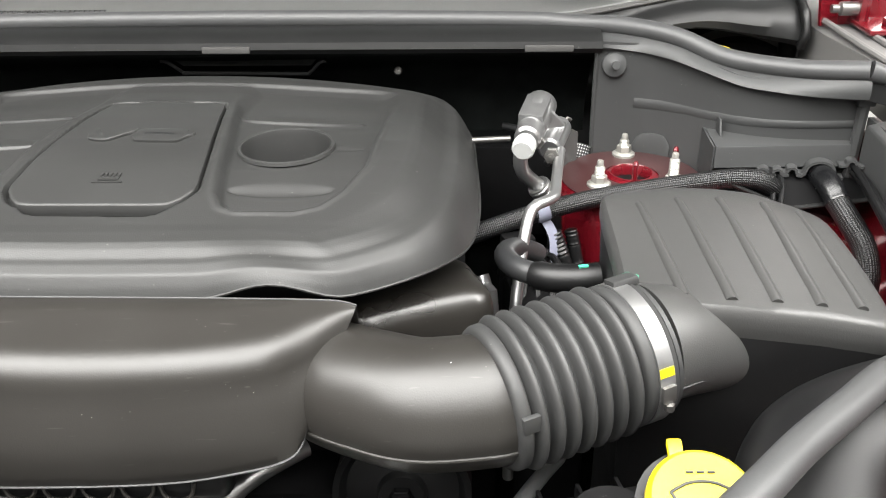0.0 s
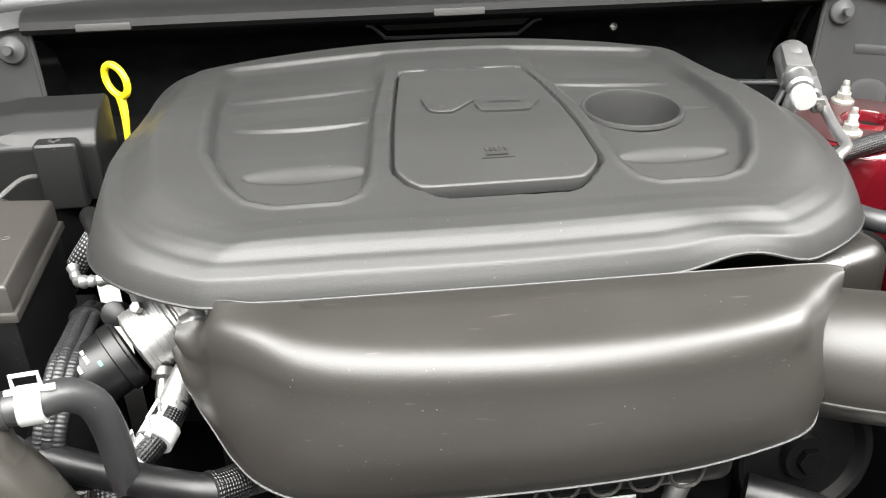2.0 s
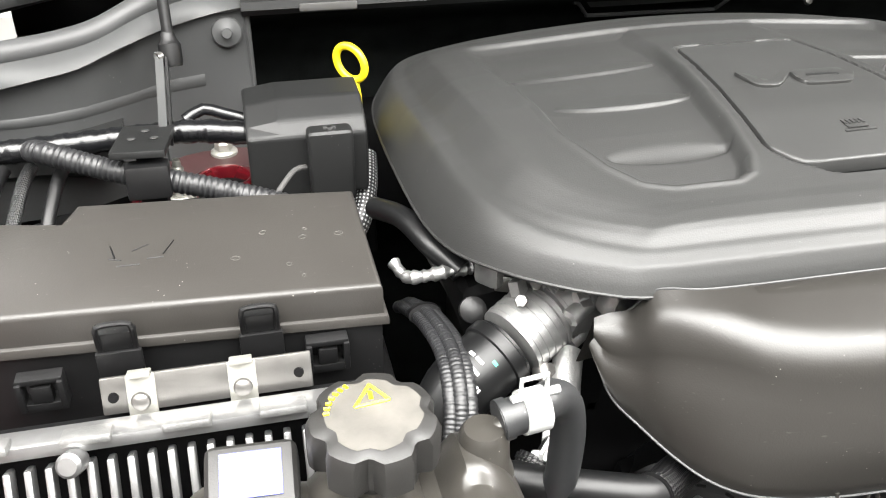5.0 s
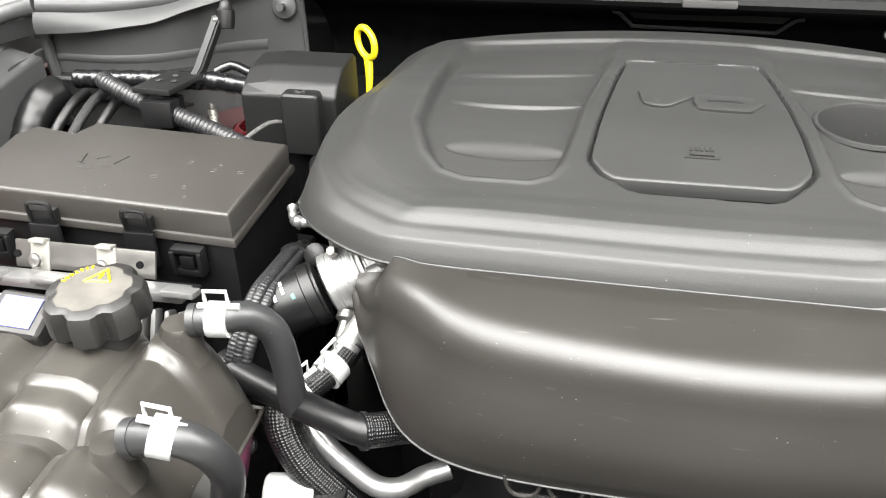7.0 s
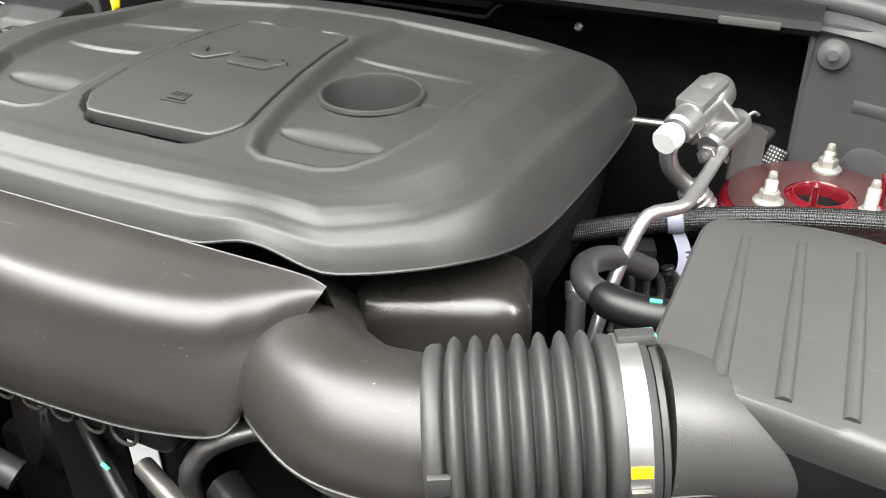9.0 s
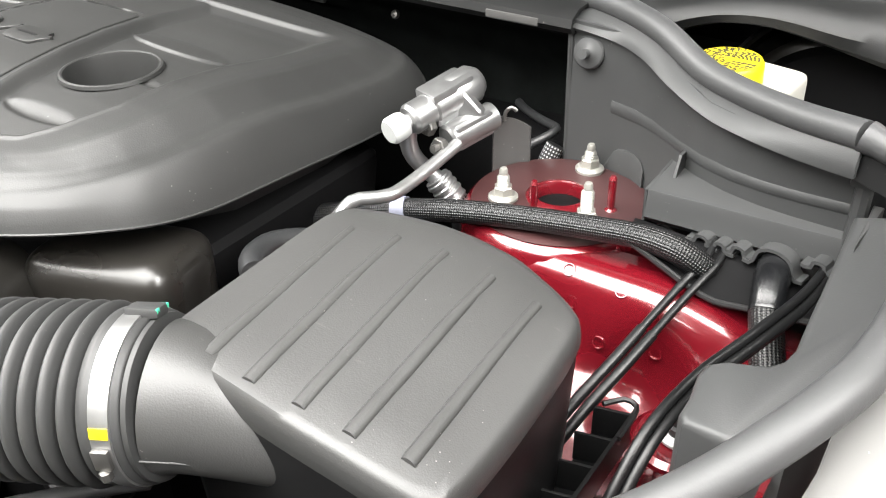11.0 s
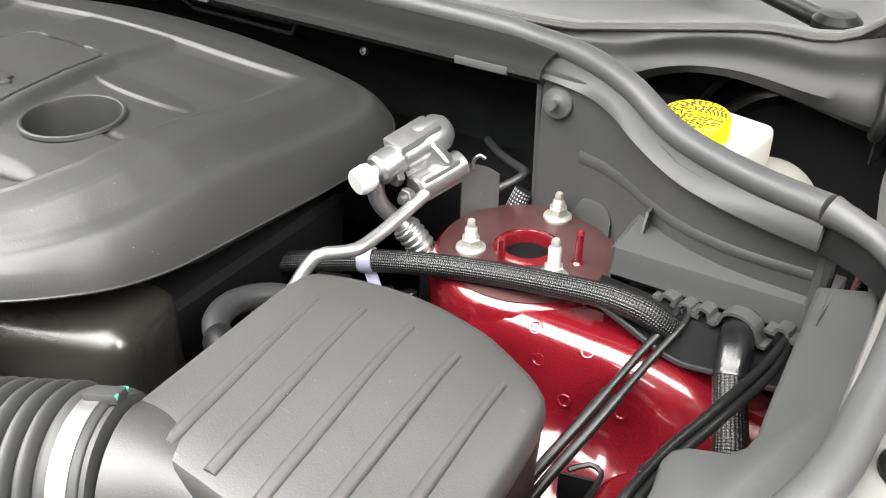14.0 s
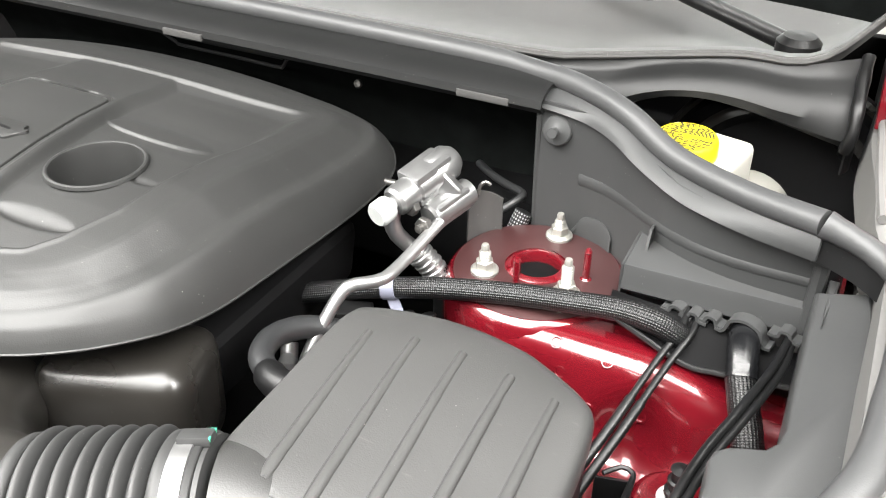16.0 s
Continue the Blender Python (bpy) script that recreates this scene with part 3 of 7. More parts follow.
def inner_fender(side):
    mm = (lambda p: p) if side > 0 else mirror
    # front wall of the tower that runs on outwards, then folds forward into a dented floor
    sec = [(0.735, 1.030), (0.712, 1.032), (0.698, 1.028), (0.690, 1.015), (0.685, 0.995), (0.681, 0.972), (0.672, 0.955), (0.652, 0.944), (0.62, 0.936), (0.58, 0.925), (0.54, 0.905), (0.50, 0.87), (0.46, 0.82), (0.42, 0.75)]
    path = along(sec, 44)
    rows = []
    for y, z in path:
        row = []
        for x in np.linspace(0.165, 0.412, 40):
            k = float(ramp(x, 0.27, 0.40))
            yy = y + 0.010 * k + 0.004 * math.sin(x * 70) * ramp(1.02 - z, 0, 0.04)
            zz = z - 0.030 * k * ramp(z, 0.94, 1.0) + 0.007 * math.sin(x * 55 + y * 20) * math.sin(y * 50) * ramp(1.0 - z, 0, 0.05)
            row.append(mm((x, yy, zz)))
        rows.append(row)
    # left sheet is coloured black in place of the shade and clutter hiding it
    part("inner_fender" if side > 0 else "blackened_fender", sheet(rows, 0.003), RED if side > 0 else BLACK, body, "dark red painted inner fender sheet" if side > 0 else "left inner fender sheet coloured black for the shade there")
    for x, y, z, up in ((0.1775, 0.6839, 0.991, 0.25), (0.219, 0.6967, 1.0259, 1.0), (0.2376, 0.7321, 1.0302, 8), (0.2273, 0.6873, 1.0051, 0.35), (0.2626, 0.6952, 1.0234, 1.0), (0.2543, 0.6794, 0.9831, 0.25), (0.2958, 0.6883, 0.9852, 0.3)):
        if side < 0:
            continue
        n = V((0, -1, up)).normalized()
        part("dimple", lathe([(0.0056, -0.001), (0.0050, 0.0009), (0.0042, 0.0009), (0.0036, -0.0004), (0, -0.0010)], 18, axis_pose((x, y, z), tuple(V((x, y, z)) + n)), close=False), RED, body)
    # outer wall of the bay
    part("bay_wall", sheet([[mm((x, y, z)) for y in np.linspace(0.2, 0.95, 16)] for x, z in ((0.412, 0.55), (0.412, 0.95), (0.414, 1.08))], 0.003), RED, body)
    # fender flange, outer fender
    rows = []
    for y in np.linspace(0.46, 1.35, 48):
        k = float(ramp(y, 0.74, 0.80))
        xi = 0.434 - 0.016 * k - 0.014 * float(ramp(y, 0.80, 0.95)) - 0.10 * float(ramp(0.50 - y, 0, 0.2))
        zf = 1.139 + 0.012 * k - 0.035 * float(ramp(0.56 - y, 0, 0.12))
        rows.append([mm((x, y, z)) for x, z in ((xi - 0.003, zf - 0.05), (xi, zf - 0.004), (xi + 0.006, zf), (0.47, zf + 0.001), (0.50, zf + 0.003), (0.535, zf + 0.008), (0.546, zf + 0.018))])
    part("fender_flange", sheet(rows, 0.003), FENDER, body, "dusty pale grey fender flange")
    part("flange_rail", tube([mm((0.424, 0.785, 1.152)), mm((0.416, 0.86, 1.155)), mm((0.410, 0.95, 1.158))], 0.004, 8), FENDER, body)
    part("flange_bead", tube([mm((0.446, 0.80, 1.152)), mm((0.446, 0.86, 1.154)), mm((0.445, 0.90, 1.154))], 0.004, 8), FENDER, body)
    rows = []
    for y in np.linspace(-0.1, 1.35, 30):
        rows.append([mm((x, y, z)) for x, z in ((0.548, 1.16), (0.552, 1.170), (0.56, 1.174), (0.60, 1.165), (0.66, 1.12), (0.69, 1.0), (0.70, 0.7), (0.70, 0.3))])
    part("outer_fender", sheet(rows, 0.004), RED, body, "glossy dark red outer fender")


inner_fender(1)
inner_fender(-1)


def liner(side):
    mm = (lambda p: p) if side > 0 else mirror
    t = thing("fender_liner", mm((0.41, 0.60, 1.0)), "grey-black plastic filler panel between fender and bay", "filler panel", "filler panels")
    edge = [(0.394, 0.748), (0.396, 0.69), (0.397, 0.64), (0.3985, 0.608), (0.396, 0.594), (0.390, 0.585), (0.380, 0.581), (0.370, 0.577), (0.363, 0.570), (0.361, 0.560), (0.364, 0.54), (0.364, 0.526),
            (0.368, 0.519), (0.39, 0.517), (0.418, 0.52), (0.428, 0.54), (0.4335, 0.58), (0.4345, 0.65), (0.4345, 0.71), (0.430, 0.748)]
    pts = [mm(p) for p in edge]
    part("panel", prism(pts, 1.035, 1.091, 0.004, 3, zfun=lambda x, y: 0.012 * ramp(y, 0.62, 0.75) + 0.010 * ramp(abs(x - CAR), 0.685, 0.70)), PANEL, t)
    part("rib", prism([mm((0.4035, 0.704)), mm((0.4085, 0.765)), mm((0.4015, 0.765))], 1.090, 1.105, 0.0015, 2), PANEL, t)
    return t


liner(1)
liner(-1)
for y in (0.564, 0.88):
    part("flange_bolt", lathe([(0.014, 0), (0.014, 0.004), (0.010, 0.009), (0, 0.010)], 20, Matrix.Translation((0.469, y, 1.139 if y < 0.7 else 1.152)), close=False), RUBBER, body, "black rubber bump stop")

# ---------- raised hood above the bay, with its dark liner ----------
hd = thing("hood", (CAR, 1.02, 1.23), "raised dark red hood with black underside liner", "hood")
rows = [[(CAR + 0.70 * u_ * (1 - 0.06 * k), 1.02 - 0.44 * k, 1.24 + 0.88 * k + 0.03 * math.sin(math.pi * k) - 0.02 * abs(u_) ** 3) for u_ in np.linspace(-1, 1, 14)] for k in np.linspace(0, 1, 10)]
part("skin", sheet([[(x, y + 0.03, z + 0.03) for x, y, z in r_] for r_ in rows], 0.003), RED, hd)
part("liner", sheet(rows, 0.008), FELT, hd, "black felt hood liner")
# ---------- engine cover ----------
CX, CY = -0.29, 0.63


def crown(u, y):
    """Height of the cover's top, which arches from front to back and falls towards its sides; u from the middle."""
    c = np.interp(y, [.415, .45, .47, .49, .51, .533, .56, .60, .65, .695, .74, .775, .80, .84, .87],
                  [1.1265, 1.129, 1.131, 1.134, 1.1375, 1.1412, 1.145, 1.1480, 1.1485, 1.146, 1.143, 1.140, 1.138, 1.134, 1.130])
    k = np.interp(y, [.52, .6, .65, .70, .75, .79], [0, .0025, .006, .010, .012, .013])
    return c - k * (u / .2) ** 2


def hatch_outline():
    h = [(0.049, 0.4935), (0.0585, 0.4945), (0.066, 0.501), (0.0735, 0.513), (0.0748, 0.520), (0.0735, 0.535), (0.0715, 0.56), (0.067, 0.60), (0.062, 0.64), (0.0555, 0.690), (0.0535, 0.6985), (0.049, 0.7005)]
    return [(x + 0.0045, y) for x, y in h + [(-x, y) for x, y in h[::-1]]]


def resampled(poly, step):
    """A closed outline as even points."""
    p = np.array(poly + poly[:1])
    d = np.r_[0, np.cumsum(np.linalg.norm(np.diff(p, axis=0), axis=1))]
    s = np.linspace(0, d[-1], int(d[-1] / step), endpoint=False)
    return np.stack([np.interp(s, d, p[:, i]) for i in (0, 1)], -1)


def crowned_plate(poly, rim, name, mat, parent, label=""):
    """A convex plate whose top follows the crown; rim lists (inset in metres, height over the crown) inwards."""
    q = resampled(poly, 0.003)
    c = q.mean(0)
    r = np.linalg.norm(q - c, axis=1, keepdims=True)
    rows = []
    for d, h in rim + [(k, rim[-1][1]) for k in (0.008, 0.014, 0.020, 0.026, 0.032, 0.038, 0.044, 0.050, 0.056, 0.0615)]:
        p = c + (q - c) * np.maximum(1 - d / r * (r / r.min()), 0.02)
        row = [(CX + x, y, float(crown(x, y)) + h) for x, y in p]
        rows.append(row + row[:1])
    bm = sheet(rows)
    bmesh.ops.remove_doubles(bm, verts=bm.verts, dist=1e-6)
    bmesh.ops.holes_fill(bm, edges=[e for e in bm.edges if e.is_boundary and math.hypot(e.verts[0].co.x - CX - c[0], e.verts[0].co.y - c[1]) < 0.02], sides=0)
    return part(name, bm, mat, parent, label, sharp=45)


def engine_cover():
    t = thing("engine_cover", (CX, CY, 1.06), "grey-black moulded plastic engine cover over the engine", "engine cover")
    half = [(0, .415, 1.100), (.10, .417, 1.100), (.185, .420, 1.099), (.217, .431, 1.098), (.25, .454, 1.0970), (.271, .480, 1.0935), (.2835, .505, 1.0890), (.290, .53, 1.0850), (.2945, .56, 1.082),
            (.297, .60, 1.080), (.297, .65, 1.0755), (.296, .70, 1.070), (.2945, .75, 1.066), (.2925, .795, 1.066), (.284, .830, 1.070), (.262, .853, 1.080), (.21, .862, 1.092), (.10, .866, 1.10), (0, .867, 1.102)]
    loop = half + [(-x, y, z) for x, y, z in half[-2:0:-1]]
    q = np.array(spline(loop, 0.002, True))
    q = np.vstack([q, q[:1]])
    d = np.r_[0, np.cumsum(np.linalg.norm(np.diff(q[:, :2], axis=0), axis=1))]
    NA = 600
    s = np.linspace(0, d[-1], NA, endpoint=False)
    ox, oy, oz = (np.interp(s, d, q[:, i]) for i in range(3))
    # raised arch in the lower front edge
    oz = oz + np.where(oy < 0.5, 0.0115 * np.cos(np.clip((ox - 0.152) / 0.052, -1, 1) * math.pi / 2) ** 2, 0)
    tx, ty = np.roll(ox, -1) - np.roll(ox, 1), np.roll(oy, -1) - np.roll(oy, 1)
    ln = np.hypot(tx, ty)
    nx, ny = ty / ln, -tx / ln
    wf, wb, ws = np.clip(-ny, 0, 1) ** 2, np.clip(ny, 0, 1) ** 2, nx ** 2
    # how far the skin lies below the crown, as a share of the edge's depth, at distances from the edge
    DF = [0, .003, .008, .016, .0210, .0240, .0275, .033, .045, .30]
    F = [1, .74, .44, .31, .26, .19, .11, .03, 0, 0]
    DS = [0, .003, .006, .012, .016, .019, .029, .032, .043, .052, .057, .066, .30]
    S = [1, .84, .70, .48, .36, .315, .285, .265, .13, .03, .008, 0, 0]
    DB = [0, .003, .010, .02, .04, .06, .08, .30]
    B = [1, .74, .47, .27, .10, .03, 0, 0]
    fine = np.linspace(0, 0.30, 1201)
    bell = np.exp(-0.5 * (np.arange(-20, 21) * 0.25 / 0.8) ** 2)
    bell /= bell.sum()

    def curve(dd, zz):
        k = np.interp(fine, dd, zz)
        return np.convolve(np.r_[[2 * k[0] - v for v in k[20:0:-1]], k, [k[-1]] * 20], bell, "valid")

    CF, CS, CB = curve(DF, F), curve(DS, S), curve(DB, B)
    ring = np.r_[np.linspace(0, 0.20, 50), np.linspace(0.20, 0.88, 140)[1:], np.linspace(0.88, 1.0, 16)[1:-1]]
    vx, vy, vz = [], [], []
    dist0 = (ox * nx + (oy - CY) * ny)
    for k in ring:
        x, y = ox * (1 - k), CY + (oy - CY) * (1 - k)
        dd = dist0 * k
        fall = wf * np.interp(dd, fine, CF) + ws * np.interp(dd, fine, CS) + wb * np.interp(dd, fine, CB)
        top = crown(x, y)
        vx.append(x), vy.append(y), vz.append(top - (top - oz) * fall)
    X, Y, Z = np.array(vx), np.array(vy), np.array(vz)
    # crisp ridge along the back, with the top set a little lower before it
    back = 0.778 + 0.010 * (np.abs(X) / 0.19) ** 4 - Y
    inside = ramp(0.215 - np.abs(X), 0, 0.02)
    Z = Z - inside * 0.0024 * ramp(back, 0.0, 0.005) * ramp(back, 0.070, 0.03)
    Z = Z + inside * 0.0008 * np.exp(-((back + 0.001) / 0.0022) ** 2)
    # recessed side panels
    pan = [(.062, .775), (.13, .780), (.212, .788), (.2145, .74), (.2085, .66), (.206, .60), (.2035, .555), (.187, .513), (.172, .494), (.155, .4875), (.112, .4875), (.100, .494), (.092, .510), (.086, .548), (.082, .59), (.074, .645), (.0655, .70)]
    for sgn in (1, -1):
        sd = poly_dist(sgn * (X - 0.003), Y, pan)
        Z = Z - 0.0095 * ramp(-sd / (1 + 2.0 * ramp(Y, 0.66, 0.76)), -0.0015, 0.0055) * (1 - 0.55 * ramp(Y, 0.68, 0.775))
        # soft bead round the panel
        Z = Z + 0.0012 * np.exp(-((sd - 0.0035) / 0.0022) ** 2) * (1 - ramp(Y, 0.60, 0.70))

    def slot(x0, x1, y, w, depth, riser=False):
        """A lens-shaped gill, or a riser that faces forward."""
        nonlocal Z
        u = np.clip((X - (x0 + x1) / 2) / ((x1 - x0) / 2), -1, 1)
        hw = w * np.sqrt(np.clip(1 - u ** 2, 0, 1)) + 1e-6
        v = (Y - y) / hw
        soft = np.sqrt(np.clip(1 - u ** 2, 0, 1)) ** 0.6
        if riser:  # a face that drops forward to a crease
            Z = Z - depth * np.where(np.abs(v) < 1, ramp(v, 1.0, -0.35) * ramp(v, -1.0, -0.40), 0) * (np.abs(u) < 1) * soft
        else:  # a gill that climbs forward and breaks off at a crisp edge
            Z = Z + depth * (np.where(np.abs(v) < 1, np.clip((1 - v) / 1.8, 0, 1) * ramp(v, -1.0, -0.80), 0)) * (np.abs(u) < 1) * soft

    slot(-0.198, -0.072, 0.690, 0.015, 0.0026)
    slot(-0.186, -0.079, 0.612, 0.015, 0.0028)
    slot(-0.176, -0.086, 0.534, 0.013, 0.0036, True)
    slot(0.075, 0.192, 0.676, 0.015, 0.0028)
    slot(0.098, 0.182, 0.530, 0.012, 0.0034, True)
    # small slit beside the oil well
    slot(0.160, 0.198, 0.604, 0.006, 0.002, True)
    # well of the hatch, with a finger scoop before it
    door = hatch_outline()
    sd = poly_dist(X, Y, door)
    Z = Z - 0.007 * ramp(-sd, -0.0020, -0.0006)
    scoop = [(-0.050, 0.515), (0.063, 0.515), (0.0665, 0.4935), (0.056, 0.4825), (0.047, 0.4795), (-0.034, 0.481), (-0.043, 0.484), (-0.0535, 0.4945)]
    Z = Z - 0.024 * ramp(-poly_dist(X, Y, scoop), 0.0, 0.003)
    HX, HY, HR = 0.1315, 0.6055, 0.0392
    verts = np.stack([X + CX, Y, Z], -1)
    R, N = X.shape
    bm = bmesh.new()
    vs = [[bm.verts.new(verts[i, j]) for j in range(N)] for i in range(R)]
    for i in range(R - 1):
        for j in range(N):
            a, b, c, e = vs[i][j], vs[i][(j + 1) % N], vs[i + 1][(j + 1) % N], vs[i + 1][j]
            if math.hypot((a.co.x + c.co.x) / 2 - CX - HX, (a.co.y + c.co.y) / 2 - HY) > HR:
                bm.faces.new((a, b, c, e))
    bm.faces.new(vs[-1])
    for v in bm.verts:
        if v.is_boundary:
            r = math.hypot(v.co.x - CX - HX, v.co.y - HY)
            if r < HR + 0.006:
                v.co.x = CX + HX + (v.co.x - CX - HX) * HR / r
                v.co.y = HY + (v.co.y - HY) * HR / r
    # turned-in lower rim
    low = [bm.verts.new((CX + x * 0.985, CY + (y - CY) * 0.985, z - 0.001)) for x, y, z in zip(ox, oy, oz)]
    for j in range(N):
        bm.faces.new((vs[0][j], low[j], low[(j + 1) % N], vs[0][(j + 1) % N]))
    for v in [v for v in bm.verts if not v.link_faces]:
        bm.verts.remove(v)
    part("shell", bm, COVER, t, sharp=60)
    part("edge_bead", tube([(CX + x, y, z) for x, y, z in zip(np.r_[ox, ox[:1]], np.r_[oy, oy[:1]], np.r_[oz, oz[:1]])][::3], 0.0011, 6, smooth=False), COVER, t)
    # oil filler well
    m = Matrix.Translation((CX + HX, HY, 1.1395))
    part("oil_well", lathe([(HR + 0.0030, -0.003), (HR + 0.0022, -0.0004), (HR + 0.0005, 0.0002), (HR - 0.001, -0.0004), (HR - 0.002, -0.004), (HR - 0.004, -0.05), (HR - 0.012, -0.058), (0, -0.058)], 64, m, close=False), COVER, t, "deep round oil filler well")
    # hatch, a thin curved lid
    h = crowned_plate(door, [(0.0012, -0.010), (0.0012, -0.0012), (0.0016, -0.0003), (0.0028, 0.0), (0.0032, 0.0)], "hatch", COVER, t, "grey-black hatch with raised lettering")

    def raised(upper, lower, top, bm=None):
        """Raised lettering between two edges, left to right, with sloping flanks."""
        a, b = np.array(along(upper, 24)), np.array(along(lower, 24))
        rows = []
        for f, h in ((0, -0.004), (0, top - 0.0006), (0.08, top), (0.5, top), (0.92, top), (1, top - 0.0006), (1, -0.004)):
            p = a + (b - a) * f
            rows.append([(CX + x, y, float(crown(x, y)) + h) for x, y in p])
        rows = [[r[0][:2] + (r[0][2] - 0.004,)] + r + [r[-1][:2] + (r[-1][2] - 0.004,)] for r in rows]
        return join(sheet(rows), bm)

    em = raised([(-0.039, 0.621), (-0.030, 0.616), (-0.026, 0.606), (-0.020, 0.603), (-0.014, 0.606), (-0.004, 0.6155), (0.002, 0.6155)],
                [(-0.0385, 0.615), (-0.0365, 0.602), (-0.0335, 0.5955), (-0.026, 0.593), (-0.018, 0.593), (-0.011, 0.598), (0.002, 0.6125)], 0.0026)
    raised([(0.002, 0.604), (0.0035, 0.613), (0.009, 0.6170), (0.030, 0.6170), (0.046, 0.6155), (0.047, 0.609), (0.054, 0.6085)],
           [(0.0025, 0.600), (0.0045, 0.5945), (0.009, 0.5915), (0.030, 0.5905), (0.043, 0.5910), (0.0468, 0.596), (0.054, 0.6060)], 0.0026, em)
    part("emblem", em, COVER, h, "raised V6 lettering")
    part("emblem_slot", raised([(0.012, 0.606), (0.026, 0.6065), (0.038, 0.605)], [(0.012, 0.6025), (0.026, 0.6025), (0.038, 0.6015)], 0.0028), BLACK, h)
    ic = block(0.016, 0.007, 0.001, pose(CX + 0.006, 0.531, 1.1407), 0.0004)
    for k in range(5):
        block(0.0022, 0.006, 0.0012, pose(CX - 0.001 + k * 0.0035, 0.5355, 1.1414), 0.0003, bm=ic)
    block(0.024, 0.002, 0.0012, pose(CX + 0.006, 0.525, 1.1397), 0.0003, bm=ic)
    part("oil_symbol", ic, COVER, h)
    return t


engine_cover()

# ---------- engine below the cover ----------
eng = thing("engine_block", (CX, 0.62, 0.55), "engine block and plenum, near-black for the shade below the cover", "engine")
# most parts here are coloured near-black for the shade under the cover
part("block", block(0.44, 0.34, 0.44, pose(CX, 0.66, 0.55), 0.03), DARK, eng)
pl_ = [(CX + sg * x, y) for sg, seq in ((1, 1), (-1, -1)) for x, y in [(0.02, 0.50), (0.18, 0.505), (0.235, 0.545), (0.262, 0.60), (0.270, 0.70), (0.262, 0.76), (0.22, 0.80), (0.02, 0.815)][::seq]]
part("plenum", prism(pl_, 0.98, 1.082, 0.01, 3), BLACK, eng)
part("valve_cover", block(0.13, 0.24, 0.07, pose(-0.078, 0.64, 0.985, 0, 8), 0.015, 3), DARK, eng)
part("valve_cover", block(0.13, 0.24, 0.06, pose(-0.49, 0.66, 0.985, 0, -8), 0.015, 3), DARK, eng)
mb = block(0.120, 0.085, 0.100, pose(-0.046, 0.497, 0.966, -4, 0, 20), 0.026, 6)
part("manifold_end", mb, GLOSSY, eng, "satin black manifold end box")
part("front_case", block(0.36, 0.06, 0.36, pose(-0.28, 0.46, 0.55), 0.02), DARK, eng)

# ---------- intake resonator in front of the cover ----------
res = thing("intake_resonator", (-0.29, 0.38, 0.97), "satin brown-black plastic air resonator before the engine cover", "air resonator")


def resonator_rows():
    """Stations from the low wing at one end to the other: back edge, knee and lower edge of the moulding."""
    keys = [((-0.5085, 0.437, 1.078), (-0.5098, 0.431, 1.070), (-0.5085, 0.434, 1.058)),
            ((-0.499, 0.436, 1.0810), (-0.5035, 0.425, 1.0690), (-0.502, 0.417, 1.034)),
            ((-0.488, 0.432, 1.0850), (-0.494, 0.416, 1.0760), (-0.490, 0.398, 1.024)),
            ((-0.479, 0.423, 1.1030), (-0.484, 0.403, 1.0930), (-0.475, 0.374, 1.0155)),
            ((-0.456, 0.412, 1.1070), (-0.458, 0.382, 1.1020), (-0.458, 0.357, 1.0090)),
            ((-0.425, 0.410, 1.1075), (-0.430, 0.362, 1.1000), (-0.432, 0.346, 1.0040)),
            ((-0.380, 0.409, 1.1080), (-0.385, 0.349, 1.0985), (-0.385, 0.338, 1.0030)),
            ((-0.290, 0.408, 1.1080), (-0.290, 0.339, 1.0985), (-0.290, 0.329, 1.0100)),
            ((-0.200, 0.408, 1.1075), (-0.200, 0.341, 1.0985), (-0.200, 0.332, 1.0115)),
            ((-0.140, 0.408, 1.1065), (-0.135, 0.354, 1.0990), (-0.145, 0.336, 1.0190)),
            ((-0.105, 0.408, 1.1055), (-0.108, 0.374, 1.1000), (-0.119, 0.341, 1.0250)),
            ((-0.088, 0.4075, 1.1045), (-0.091, 0.391, 1.1010), (-0.1105, 0.348, 1.0330)),
            ((-0.078, 0.4055, 1.1025), (-0.079, 0.4015, 1.1005), (-0.1090, 0.354, 1.0420))]
    st = along([sum(k, ()) for k in keys], 110)
    rows = []
    for i, q in enumerate(st):
        B, K, E = (np.array(q[j:j + 3]) for j in (0, 3, 6))
        a, b = np.array(st[min(i + 5, len(st) - 1)]), np.array(st[max(i - 5, 0)])
        tn = (a - b)[3:5] + (a - b)[6:8]
        out = np.array([tn[1], -tn[0], 0]) / np.linalg.norm(tn)
        r = min(0.022, np.linalg.norm(B - K) * 0.6)
        sec = [B + (0, 0.02, -0.05), B + (0, 0.003, -0.010), B + (0, 0.0008, -0.0015)]
        P0, P2 = K + (B - K) / (np.linalg.norm(B - K) + 1e-9) * r, K + (E - K) * 0.26
        sec += [B + (P0 - B) * k for k in (0.03, 0.35, 0.7, 1.0)]
        sec += [(1 - k) ** 2 * P0 + 2 * k * (1 - k) * (K + out * 0.0015 + (0, 0, 0.001)) + k * k * P2 for k in np.linspace(0.1, 1, 10)]
        sec += [P2 + (E - P2) * k + out * 0.0045 * math.sin(math.pi * k) for k in np.linspace(0.14, 1, 7)]
        sec += [E - out * 0.003 - (0, 0, 0.003), E - out * 0.012 - (0, 0, 0.004), E - out * 0.03 - (0, 0, 0.002)]
        rows.append([tuple(v) for v in sec])
    return rows


